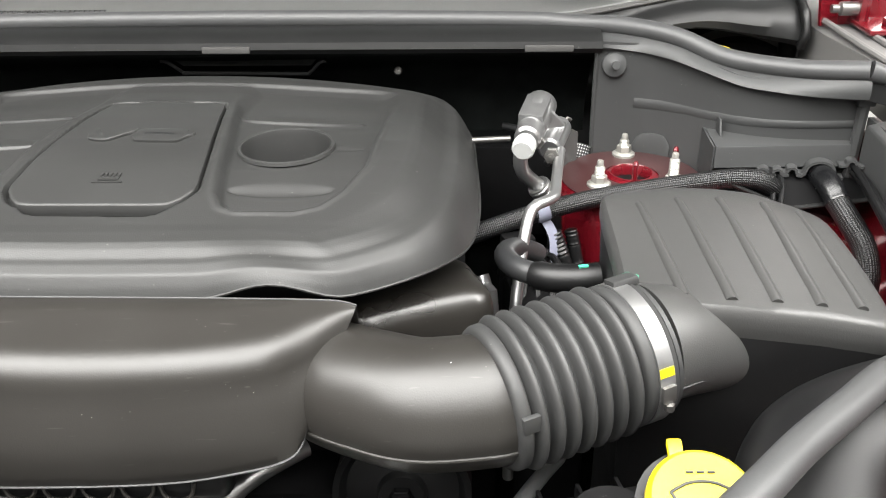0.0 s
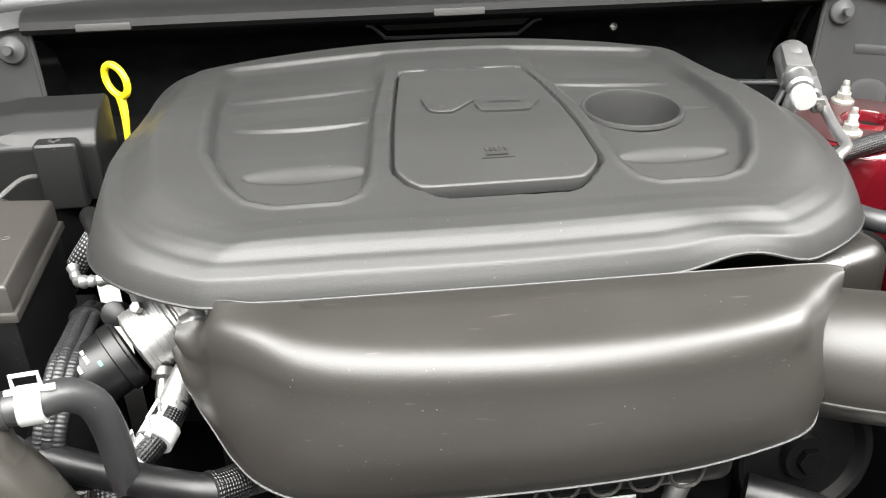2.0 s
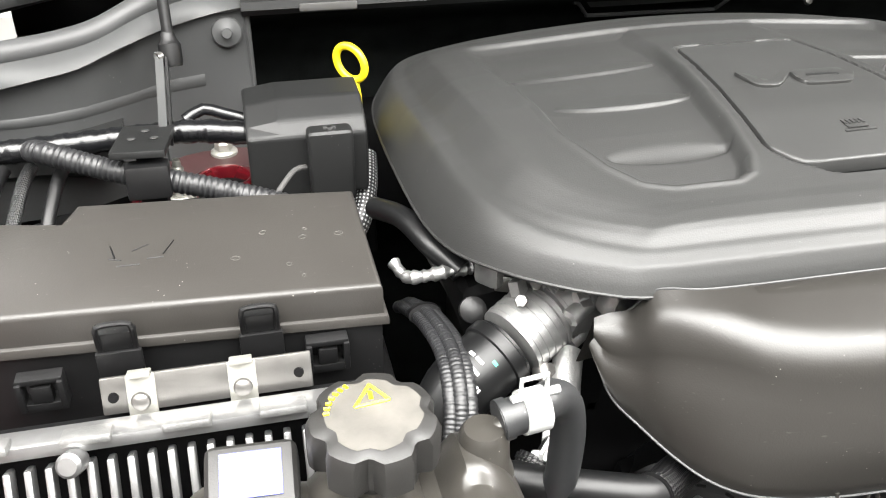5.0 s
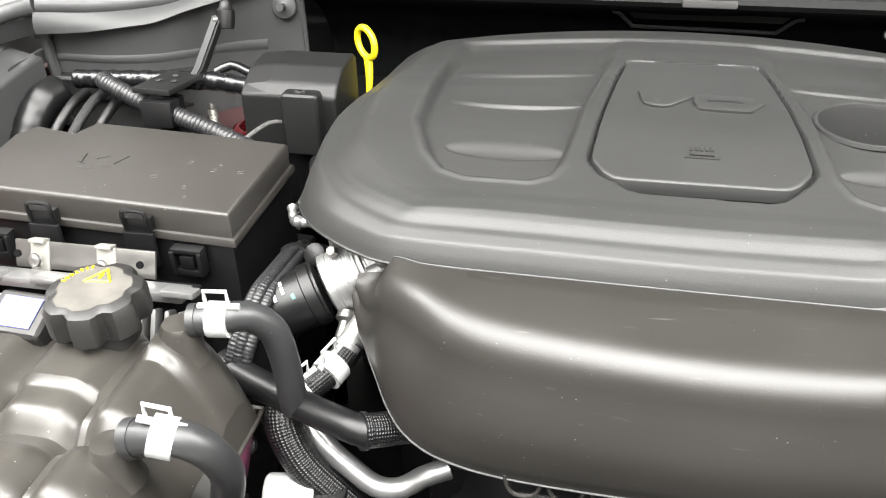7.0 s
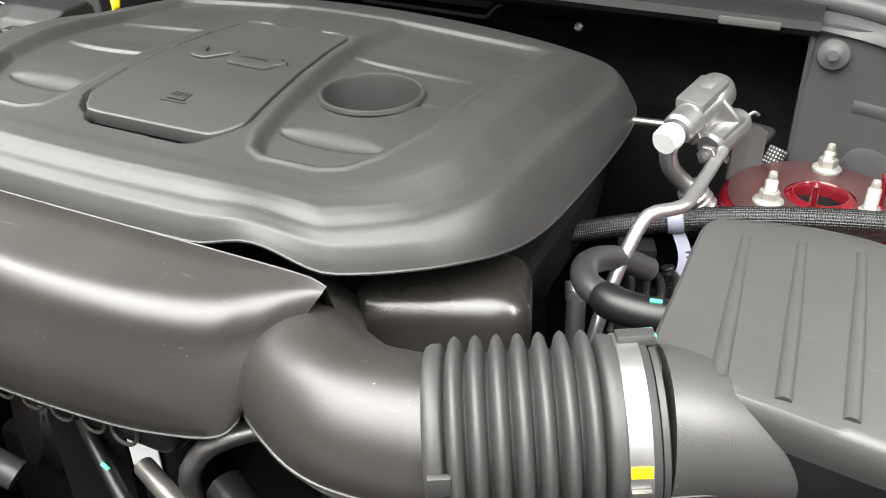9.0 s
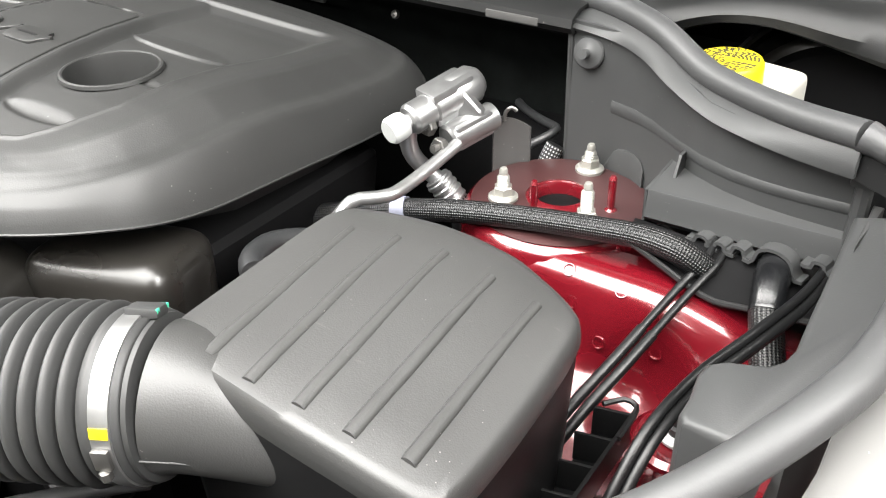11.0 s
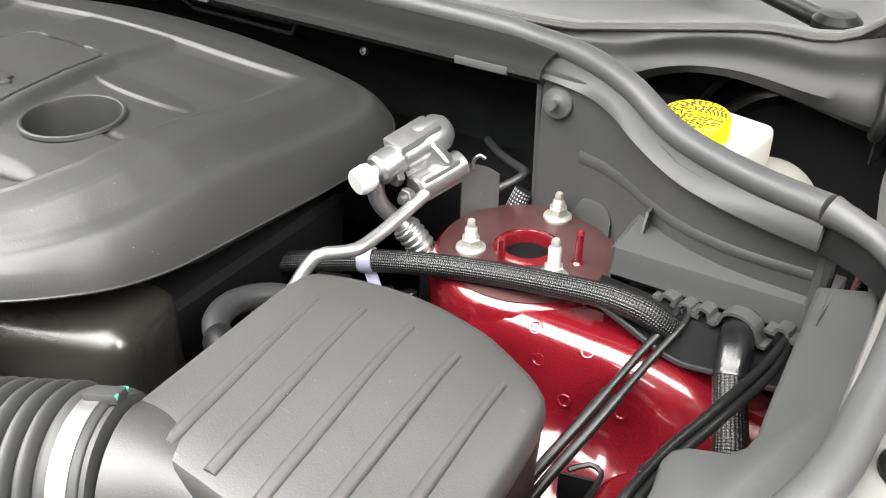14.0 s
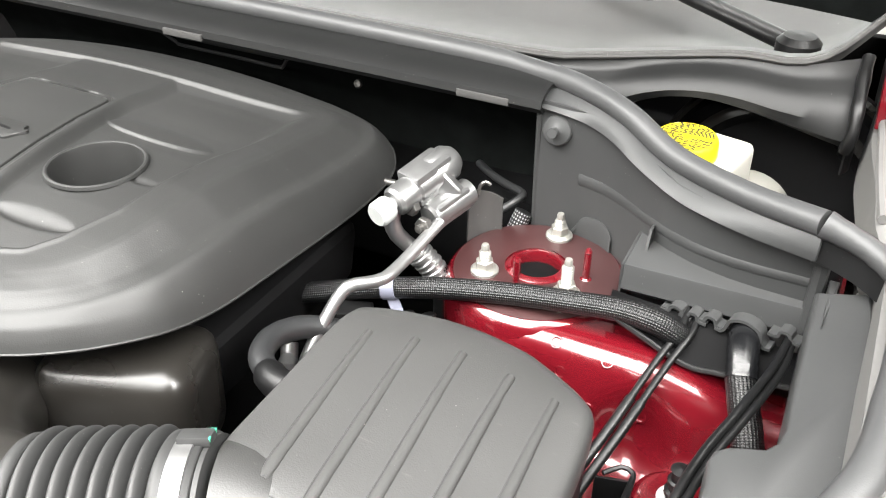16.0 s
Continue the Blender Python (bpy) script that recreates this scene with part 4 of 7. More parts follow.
rr_ = resonator_rows()
part("shell", sheet(rr_), RESON, res, sharp=50)
part("lower_edge", tube([r_[-4] for r_ in rr_], 0.0010, 6, smooth=False), SEALM, res, "pale trimmed moulding edge")
part("back_edge", tube([r_[3] for r_ in rr_][8:], 0.0008, 6, smooth=False), SEALM, res)
# lower half with its scalloped rim
low = block(0.235, 0.08, 0.036, pose(-0.2775, 0.380, 0.9850), 0.014, 4)
part("lower_shell", low, BLACK, res)
for k in range(8):
    x = -0.381 + k * 0.0265
    part("scallop", tube([(x - 0.0115, 0.339, 1.006), (x - 0.0100, 0.338, 0.998), (x - 0.005, 0.337, 0.9925), (x + 0.005, 0.337, 0.9925), (x + 0.0100, 0.338, 0.998), (x + 0.0115, 0.339, 1.006)], 0.0014, 8), RESON, res)
part("support", block(0.08, 0.06, 0.42, pose(-0.28, 0.40, 0.53), 0.01), DARK, res)

# ---------- elbow, bellows hose, clamp ----------
BA, BB = V((0.006, 0.360, 1.058)), V((0.104, 0.404, 1.066))
ax = (BB - BA).normalized()
elb = thing("intake_elbow", (-0.07, 0.40, 1.0), "satin brown-black moulded intake elbow pipe", "intake pipe")
ep = [(-0.122, 0.440, 1.030), (-0.108, 0.416, 1.038), (-0.088, 0.392, 1.046), (-0.062, 0.373, 1.052), (-0.032, 0.360, 1.0555), tuple(BA + ax * 0.004), tuple(BA + ax * 0.012)]
part("pipe", tube(ep, 0.0435, 40, 0.004), RESON, elb)
# moulding seam along the outer side
sp = []
q = [V(p) for p in spline(ep, 0.006)]
for i, p in enumerate(q):
    tn = (q[min(i + 1, len(q) - 1)] - q[max(i - 1, 0)]).normalized()
    side = V((0, 0, 1)).cross(tn).normalized()
    sp.append(tuple(p - side * 0.0422 - V((0, 0, 0.0115))))
part("seam", tube(sp, 0.0013, 6, smooth=False), RESON, elb)

bel = thing("bellows_hose", tuple(BA - V((0, 0, 0.05))), "grey-black ribbed rubber bellows hose", "bellows hose")
L = (BB - BA).length
prof = [(0.0440, 0.004), (0.0475, 0.005), (0.0490, 0.008), (0.0490, 0.0125), (0.0462, 0.0140)]
nrib, z0, z1 = 7, 0.0145, L - 0.0145
for k in range(nrib):
    a = z0 + (z1 - z0) * k / nrib
    w = (z1 - z0) / nrib
    for f, r in ((0.05, 0.0435), (0.14, 0.0455), (0.24, 0.0495), (0.36, 0.0515), (0.5, 0.0525), (0.64, 0.0515), (0.76, 0.0495), (0.86, 0.0455), (0.95, 0.0430)):
        prof.append((r, a + w * f))
prof += [(0.047, L - 0.0135), (0.0495, L - 0.0118), (0.0497, L - 0.008), (0.0487, L - 0.006), (0.0485, L + 0.010), (0.046, L + 0.011)]
bm_ax = axis_pose(BA, BB)
part("bellows", lathe(prof, 72, bm_ax), BELLOW, bel, sharp=70)
part("seam_tab", block(0.012, 0.004, 0.012, bm_ax @ pose(-0.047, 0.012, 0.006, 0, 0, 90), 0.001), BELLOW, bel)
part("seam_tab", block(0.012, 0.005, 0.014, bm_ax @ pose(0.030, -0.039, 0.004, 0, 0, 40), 0.001), BELLOW, bel)
for k in range(2):
    part("moulded_tick", block(0.008, 0.0006, 0.0008, pose(-0.010, 0.352 - 0.004 * k, 1.0982 - 0.0006 * k, 10, 0, 24), 0.0002), PALE, elb)
cl = thing("hose_clamp", tuple(BB - V((0, 0, 0.048))), "bright steel worm-drive clamp round the bellows hose", "hose clamp")
part("band", lathe([(0.0487, L - 0.0053), (0.0497, L - 0.0050), (0.0497, L + 0.0062), (0.0487, L + 0.0065)], 72, bm_ax), ALU, cl)
sd0 = V((0, 0, 1)).cross(ax).normalized()
up0 = ax.cross(sd0)


def band_pose(turn, along_, r):
    """A place on the clamp's band, turned from its top towards the front: x out, y round, z along."""
    out = up0 * math.cos(turn) - sd0 * math.sin(turn)
    m = Matrix((out, ax.cross(out), ax)).transposed().to_4x4()
    return Matrix.Translation(BA + ax * along_ + out * r) @ m


sc = band_pose(1.56, L - 0.005, 0.0510)
part("worm_housing", block(0.0035, 0.013, 0.010, sc, 0.0012), STEEL, cl)
part("screw", lathe([(0, 0), (0.0035, 0.001), (0.0035, 0.006), (0, 0.007)], 6, sc @ pose(0.001, 0.006, 0.005, -90), close=False), STEEL, cl)
up_ = bm_ax.to_3x3().inverted() @ V((0.1, 0.1, 1.0))
a0 = math.atan2(up_.y, up_.x)
tb_ = part("locating_tab", block(0.006, 0.013, 0.020, bm_ax @ pose(0.050 * math.cos(a0 - 0.25), 0.050 * math.sin(a0 - 0.25), L - 0.004, 0, 0, math.degrees(a0 - 0.25)), 0.0015), BELLOW, cl, "grey rubber locating tab")
for da in (-0.16, -0.36):
    part("paint_mark", block(0.003, 0.003, 0.005, bm_ax @ pose(0.0515 * math.cos(a0 + da), 0.0515 * math.sin(a0 + da), L + 0.011, 0, 0, math.degrees(a0 + da)), 0.0006), GREENINK, tb_, "green paint mark")
part("paint_mark", block(0.0008, 0.006, 0.0105, band_pose(1.26, L - 0.0048, 0.0498), 0.0002), YELLOW, cl, "yellow paint mark")

# ---------- air cleaner box ----------
ab = thing("air_cleaner_box", (0.21, 0.49, 0.55), "grey-black plastic air cleaner box with five ribs", "air cleaner")


def lid_z(x, y):
    """The lid's top: it falls outwards along the car's width and rises towards the firewall."""
    front = np.interp(x, (0.10, 0.145, 0.175, 0.207, 0.238, 0.269, 0.30), (1.1025, 1.1030, 1.1015, 1.0980, 1.0938, 1.0870, 1.0780))
    rise = np.interp(x, (0.10, 0.14, 0.17, 0.20, 0.235, 0.265, 0.30), (0.005, 0.0065, 0.0088, 0.011, 0.0125, 0.0100, 0.0080))
    return float(front + rise * ramp(y, 0.40, 0.555) - 0.006 * ramp(y, 0.555, 0.597) - 0.0025 * ramp(-y, -0.435, -0.405))


lid_plan = [(0.114, 0.416), (0.20, 0.410), (0.283, 0.415), (0.292, 0.43), (0.294, 0.49), (0.290, 0.556), (0.279, 0.576), (0.245, 0.588), (0.20, 0.594), (0.155, 0.592), (0.118, 0.583), (0.108, 0.566), (0.107, 0.49), (0.107, 0.43)]
pl = np.array(spline(lid_plan, 0.006, True))
cxy = pl.mean(0)
rows = []
for k, dz in ((1.000, -0.026), (1.020, -0.018), (1.022, -0.014), (1.022, -0.009), (1.01, -0.003), (0.985, -0.0006), (0.93, 0), (0.7, 0), (0.5, 0), (0.3, 0), (0.1, 0.0)):
    row = [(cxy[0] + (p[0] - cxy[0]) * k, cxy[1] + (p[1] - cxy[1]) * k) for p in pl]
    rows.append([(x, y, lid_z(x, y) + dz) for x, y in row + row[:1]])
bm = sheet(rows)
bmesh.ops.remove_doubles(bm, verts=bm.verts, dist=1e-6)
bmesh.ops.holes_fill(bm, edges=[e for e in bm.edges if e.is_boundary and e.verts[0].co.z > 1.05], sides=0)
part("lid", bm, AIRLID, ab)
# walls below the lid are blackened to stand in for their shade
rows = []
for k, dz in ((0.93, -0.20), (0.96, -0.135), (0.985, -0.07), (1.006, -0.024), (0.99, -0.020)):
    row = [(cxy[0] + (p[0] - cxy[0]) * k, cxy[1] + (p[1] - cxy[1]) * k) for p in pl]
    rows.append([(x, y, lid_z(x, y) + dz) for x, y in row + row[:1]])
part("body", sheet(rows), BLACK, ab, "lower body walls coloured black for their shade")
ends = [((0.1436, 0.4195), (0.1345, 0.5520)), ((0.1753, 0.4175), (0.1665, 0.5580)), ((0.2068, 0.4195), (0.2000, 0.5605)), ((0.2378, 0.4210), (0.2350, 0.5570)), ((0.2687, 0.4265), (0.2650, 0.5580))]
for a, b in ends:
    part("rib", tube([(a[0] + (b[0] - a[0]) * k, a[1] + (b[1] - a[1]) * k, lid_z(a[0] + (b[0] - a[0]) * k, a[1] + (b[1] - a[1]) * k) - 0.0018) for k in np.linspace(0, 1, 9)],
                     0.0046, 12, rfun=lambda s, t: 0.75 + 0.25 * float(ramp(t - s, 0, 0.10)) if t - s < 0.1 else 1.0), AIRLID, ab)
part("base", block(0.165, 0.15, 0.42, pose(0.200, 0.50, 0.55), 0.012), BLACK, ab)
# round outlet that swells into the box
part("outlet_collar", lathe([(0.044, L + 0.011), (0.0468, L + 0.0115), (0.0468, L + 0.0145), (0.0435, L + 0.0155)], 56, bm_ax), BELLOW, ab)
n0 = BB + ax * 0.016
part("outlet", tube([tuple(n0), tuple(n0 + V((0.012, 0.0055, -0.001))), tuple(n0 + V((0.034, 0.0155, -0.008))), tuple(n0 + V((0.072, 0.034, -0.024)))], 0.0435, 44, 0.005, rfun=lambda s, t: 1 - 0.34 * s / t), AIRLID, ab)
part("parting_line", tube([(0.1345, 0.3690, 1.0612), (0.1450, 0.3775, 1.0588), (0.1530, 0.3838, 1.0570), (0.1640, 0.3935, 1.0520)], 0.0007, 6), BELLOW, ab)
# side lattice of the box
for k in range(7):
    part("lattice_rib", block(0.026, 0.0022, 0.024, pose(0.297, 0.445 + k * 0.028, 0.965, 0, 0, 14), 0.0006), BLACK, ab)
part("lattice_rail", block(0.003, 0.185, 0.026, pose(0.3095, 0.530, 0.964), 0.001), BLACK, ab)
part("lattice_floor", block(0.024, 0.18, 0.003, pose(0.297, 0.530, 0.962), 0.0008), DARK, ab)
part("lattice_tab", tube([(0.290, 0.612, 0.992), (0.300, 0.624, 0.992), (0.3095, 0.622, 0.992), (0.3115, 0.612, 0.991), (0.3115, 0.590, 0.990)], 0.002, 6), BLACK, ab)
# ---------- refrigerant fitting between cover and strut tower ----------
ac = thing("refrigerant_fitting", (0.075, 0.76, 0.95), "bright aluminium refrigerant pipe block with service port", "pipe fitting")
u0, u1 = (0.0545, 0.722, 1.098), (0.0745, 0.795, 1.113)
am = axis_pose(u0, u1)
part("block_tube", lathe([(0, 0), (0.011, 0), (0.0135, 0.003), (0.0135, 0.022), (0.015, 0.024), (0.015, 0.044), (0.0165, 0.047), (0.0165, 0.07), (0.012, 0.077), (0, 0.078)], 28, am, close=False), ALU, ac)
part("service_cap", lathe([(0.0055, 0.004), (0.0055, -0.004), (0.0105, -0.005), (0.0115, -0.008), (0.0115, -0.018), (0.0095, -0.021), (0, -0.021)], 20, am, close=False), WHITE, ac, "pale grey ribbed service cap")
w0, w1 = (0.0785, 0.742, 1.079), (0.094, 0.792, 1.087)
bmx = axis_pose(w0, w1)
part("lower_block", lathe([(0, 0), (0.010, 0), (0.0125, 0.002), (0.0125, 0.05), (0, 0.051)], 24, bmx, close=False), ALU, ac)
part("web", block(0.014, 0.030, 0.032, axis_pose((0.066, 0.764, 1.109), (0.089, 0.772, 1.082)), 0.005, 3), ALU, ac)
part("machined_block", block(0.026, 0.030, 0.044, axis_pose((0.0590, 0.742, 1.1025), (0.0745, 0.795, 1.1135)), 0.003, 2), ALU, ac)
part("machined_block", block(0.020, 0.022, 0.040, axis_pose((0.0800, 0.746, 1.0800), (0.094, 0.792, 1.087)), 0.003, 2), ALU, ac)
for c in ((0.066, 0.738, 1.091), (0.081, 0.733, 1.0775)):
    mm_ = axis_pose(c, (c[0] - 0.02, c[1] - 0.09, c[2] + 0.01))
    part("nut", hexnut(0.0085, 0.007, mm_), STEEL, ac, sharp=20)
    part("bolt", lathe([(0.0035, 0.004), (0.0035, 0.012), (0, 0.0125)], 12, mm_, close=False), STEEL, ac)
part("bracket", sheet([[(0.090 + 0.026 * u, 0.796 + 0.022 * u + 0.006 * math.sin(3 * u), 1.028 + v * (0.056 - 0.014 * u)) for u in np.linspace(0, 1, 8)] for v in np.linspace(0, 1, 6)], 0.0025), GREYPAINT, ac, "folded grey bracket plate")
part("bracket_hook", tube([(0.098, 0.802, 1.078), (0.099, 0.803, 1.086), (0.103, 0.806, 1.090), (0.107, 0.808, 1.087)], 0.0018, 8), STEEL, ac)
part("bent_pipe", tube([(0.0515, 0.727, 1.092), (0.049, 0.728, 1.075), (0.052, 0.732, 1.060), (0.062, 0.738, 1.047), (0.072, 0.742, 1.038)], 0.0075, 16), ALU, ac)
part("ferrule", tube([(0.068, 0.741, 1.041), (0.078, 0.745, 1.028), (0.084, 0.747, 1.018)], 0.0115, 20, 0.001, rfun=lambda s, t: 1.0 + 0.10 * (1 if int(s / 0.003) % 2 else 0)), ALU, ac)
part("rubber_hose", tube([(0.080, 0.746, 1.025), (0.090, 0.748, 1.008), (0.092, 0.745, 0.96), (0.09, 0.74, 0.86)], 0.0105, 16), RUBBER, ac)
part("long_pipe", tube([(0.090, 0.742, 1.079), (0.087, 0.725, 1.074), (0.082, 0.690, 1.066), (0.078, 0.664, 1.0635), (0.067, 0.652, 1.063), (0.056, 0.642, 1.061), (0.049, 0.625, 1.045), (0.042, 0.595, 1.010), (0.038, 0.575, 0.96), (0.036, 0.57, 0.80)], 0.0054, 16), ALU, ac)

pipe = thing("firewall_pipe", (0.10, 0.88, 1.05), "thin grey metal pipe bent out of the firewall", "pipe")
part("bent_pipe", tube([(0.040, 0.930, 1.036), (0.060, 0.912, 1.038), (0.090, 0.888, 1.0435), (0.108, 0.876, 1.047), (0.116, 0.868, 1.0485), (0.114, 0.860, 1.046), (0.106, 0.850, 1.041), (0.092, 0.835, 1.034), (0.084, 0.826, 1.028)], 0.0042, 12), HOSEGREY, pipe)
sp_ = thing("sensor_stub", (0.0, 0.86, 1.09), "grey metal sensor stub behind the engine cover", "sensor")
part("stub", tube([(-0.02, 0.80, 1.0660), (0.012, 0.80, 1.0676), (0.042, 0.80, 1.0690)], 0.0036, 12, smooth=False), STEEL, sp_)
fl = thing("flecked_hose", (0.115, 0.83, 0.95), "hose in black and white flecked braid", "hose")
part("sleeve", tube([(0.127, 0.846, 1.044), (0.122, 0.838, 1.026), (0.118, 0.828, 0.996), (0.115, 0.82, 0.90)], 0.0088, 16), BRAIDW, fl)

# ---------- braided harness over the tower ----------
har = thing("wiring_harness", (0.17, 0.715, 1.02), "black braided wiring harness across the strut tower", "wiring harness")
hp = [(-0.02, 0.672, 1.010), (0.03, 0.680, 1.026), (0.069, 0.688, 1.036), (0.12, 0.700, 1.044), (0.172, 0.711, 1.049), (0.22, 0.718, 1.053), (0.26, 0.722, 1.056), (0.288, 0.724, 1.053), (0.306, 0.732, 1.040), (0.312, 0.748, 1.028)]
part("sleeve", tube(hp, 0.0095, 18, 0.004, rfun=lambda s, t: 1.0 + 0.12 * float(ramp(s, t * 0.75, t * 0.95))), BRAID, har)
part("tie", tube([(0.0635, 0.6865, 1.0352), (0.0695, 0.688, 1.0363), (0.0745, 0.6895, 1.0372)], 0.0108, 18, 0.002), LAV, har, "lavender tape band")
part("tie_tail", sheet([[(0.066 + 0.010 * u + 0.006 * math.sin(v * 4) + 0.012 * v, 0.684 - 0.012 * v + 0.004 * u, 1.030 - 0.052 * v) for u in (0, 0.5, 1)] for v in np.linspace(0, 1, 10)], 0.0006), LAV, har, "lavender tape tail")
cn = thing("connector", (0.04, 0.665, 0.9), "black connector with a white tab", "connector")
part("housing", block(0.03, 0.022, 0.12, pose(0.045, 0.668, 0.90, 0, 0, 20), 0.003), BLACK, cn)
part("tab", block(0.009, 0.002, 0.007, pose(0.042, 0.655, 1.004, 0, 0, 20), 0.0005), PALE, cn)

# added near-black block in place of dark clutter that hides the tower's foot
sd_ = thing("dark_filler_block", (0.07, 0.645, 0.6), "near-black filler block between engine and strut tower", "heat shield")
part("shield", block(0.075, 0.09, 0.385, pose(0.072, 0.650, 0.60, 0, 0, 12), 0.012, 3), DARK, sd_)
for k_ in range(4):
    part("wire", tube([(0.030 + 0.012 * k_, 0.70, 0.96), (0.035 + 0.014 * k_, 0.672, 0.992 + 0.003 * (k_ % 2)), (0.05 + 0.012 * k_, 0.640, 0.994), (0.045 + 0.015 * k_, 0.60, 0.975)], 0.0036, 10), BLACK, sd_)

# ---------- breather hose with its connector, above the elbow ----------
bh = thing("breather_hose", (0.04, 0.47, 1.0), "black rubber breather hose with green paint mark", "hose")
part("hose", tube([(0.062, 0.640, 1.015), (0.047, 0.622, 1.030), (0.0345, 0.602, 1.040), (0.029, 0.575, 1.047), (0.038, 0.550, 1.050), (0.058, 0.536, 1.050)], 0.0098, 16), HOSEGREY, bh)
part("coupling", tube([(0.050, 0.541, 1.050), (0.064, 0.532, 1.051), (0.086, 0.529, 1.052), (0.104, 0.530, 1.053)], 0.0122, 18, rfun=lambda s, t: 1.0 if s > 0.004 else 0.8), BLACK, bh)
part("paint_mark", block(0.008, 0.003, 0.002, pose(0.090, 0.527, 1.0636, 10, 0, 10), 0.0005), GREENINK, bh)
sh = thing("steel_tube", (0.0, 0.50, 0.8), "bare steel tube running down beside the engine", "pipe")
part("tube", tube([(0.009, 0.62, 1.002), (0.013, 0.612, 0.991), (0.018, 0.60, 0.978), (0.022, 0.59, 0.80)], 0.0075, 14), ALU, sh)

# ---------- harness tray on the inner fender ----------
tr = thing("harness_tray", (0.32, 0.77, 1.0), "black plastic harness tray with cable clips", "cable tray")
u = V((0.393 - 0.238, 0.752 - 0.782, 0)).normalized()
tm = Matrix.Translation((0.238, 0.782, 0)) @ Matrix.Rotation(math.atan2(u.y, u.x), 4, "Z")
rows = []
for x in np.linspace(0.2505, 0.392, 14):
    y1 = 0.757 + 0.004 * (x - 0.25) / 0.14
    rows.append([(x, plan_y(x) - 0.001, 1.0800), (x, plan_y(x) - 0.004, 1.0785), (x, y1 + 0.003, 1.0765), (x, y1 + 0.0006, 1.0757), (x, y1, 1.0740), (x, y1 - 0.001, 1.064), (x, y1 - 0.003, 1.054), (x, y1 + 0.004, 1.047), (x, y1 + 0.03, 1.04)])
part("tray", sheet(rows, 0.003), PANEL, tr)
part("gusset", sheet([[(0.2622, 0.781 + 0.018 * k, 1.077), (0.2622, 0.785 + 0.016 * k, 1.0855), (0.2622, 0.7895 + 0.012 * k, 1.0935)] for k in (0, 0.5, 1)], 0.0022), PANEL, tr)
part("end_wall", sheet([[(0.2500, 0.757 + (plan_y(0.2505) - 0.758) * k, z0 + 0.003 * k) for k in (0, 0.5, 1)] for z0 in (1.030, 1.054, 1.0755)], 0.002), PANEL, tr)
fb = []
for k in np.linspace(0, 1, 10):
    a = V((0.245, 0.752, 1.052)).lerp(V((0.405, 0.745, 1.045)), k)
    b = V((np.interp(k, (0, 0.4, 0.6, 1), (0.252, 0.318, 0.345, 0.402)), 0.715, np.interp(k, (0, 0.4, 0.6, 1), (1.056, 1.026, 1.029, 1.036))))
    fb.append([tuple(a), tuple(a.lerp(b, 0.5)), tuple(b)])
part("lower_flap", sheet(fb, 0.003), DARK, tr)
part("flap_edge", tube([r_[2] for r_ in fb], 0.0024, 8), ARCHM, tr)


tr_l = thing("harness_tray", mirror((0.32, 0.77, 1.0)), "black plastic harness tray behind the fuse box", "cable tray")
part("tray", sheet([[mirror(p) for p in r_] for r_ in rows], 0.003), ARCHM, tr_l)
part("front_lip", tube([mirror(r_[4]) for r_ in rows], 0.0028, 8), PANEL, tr_l)


def omega_clip(at, r, w):
    pts = [(-r - 0.006, 0, 0), (-r, 0, 0), (-r * 0.8, 0, r * 0.7), (0, 0, r), (r * 0.8, 0, r * 0.7), (r, 0, 0), (r + 0.006, 0, 0)]
    m = Matrix.Translation(at) @ Matrix.Rotation(math.atan2(u.y, u.x), 4, "Z")
    rows = []
    for p in along(pts, 16):
        rows.append([tuple(m @ V((p[0], -w / 2, p[2]))), tuple(m @ V((p[0], w / 2, p[2])))])
    return sheet(rows, 0.0025)


for at, r in (((0.300, 0.752, 1.050), 0.007), ((0.314, 0.750, 1.051), 0.0055), ((0.328, 0.748, 1.053), 0.006), ((0.354, 0.742, 1.052), 0.016), ((0.383, 0.740, 1.064), 0.006)):
    part("clip", omega_clip(at, r, 0.012), PANEL, tr)

# brake lines, cables and the taped hose
for dx in (0.0, 0.0085):
    bl = thing("brake_line", (0.29 + dx, 0.65, 0.95), "thin black coated brake line", "brake line", "brake lines")
    run = [(0.304 + dx, 0.765, 1.052 - dx * 0.2), (0.308 + dx, 0.738, 1.047 - dx * 0.2), (0.297 + dx, 0.70, 1.030 - dx * 0.2), (0.282 + dx, 0.64, 1.005 - dx * 0.2), (0.270 + dx, 0.60, 0.985 - dx * 0.2), (0.255 + dx, 0.55, 0.95)]
    part("tube", tube(run, 0.0030, 12), RUBBER, bl)
    part("sleeve", tube([tuple(V(run[2]).lerp(V(run[3]), 0.5)), run[3], run[4], run[5]], 0.0040, 12), RUBBER, bl)
for k, (dx, dz) in enumerate(((0, 0), (0.0055, -0.003), (0.0035, -0.008))):
    cb = thing("battery_cable", (0.35, 0.60, 0.9), "black insulated cable looped over the inner fender", "cable", "cables on the inner fender")
    part("cable", tube([(0.386 + dx * 0.3, 0.742, 1.062 + dz), (0.381 + dx, 0.70, 1.062 + dz), (0.367 + dx, 0.634, 1.066 + dz), (0.356 + dx, 0.585, 1.070 + dz), (0.349 + dx, 0.54, 1.068 + dz), (0.345 + dx, 0.51, 1.052 + dz), (0.342 + dx, 0.49, 1.02 + dz), (0.34, 0.48, 0.93)], 0.0032, 12), RUBBER, cb)
th = thing("taped_hose", (0.37, 0.68, 0.95), "black hose with glossy tape and woven sleeve", "hose")
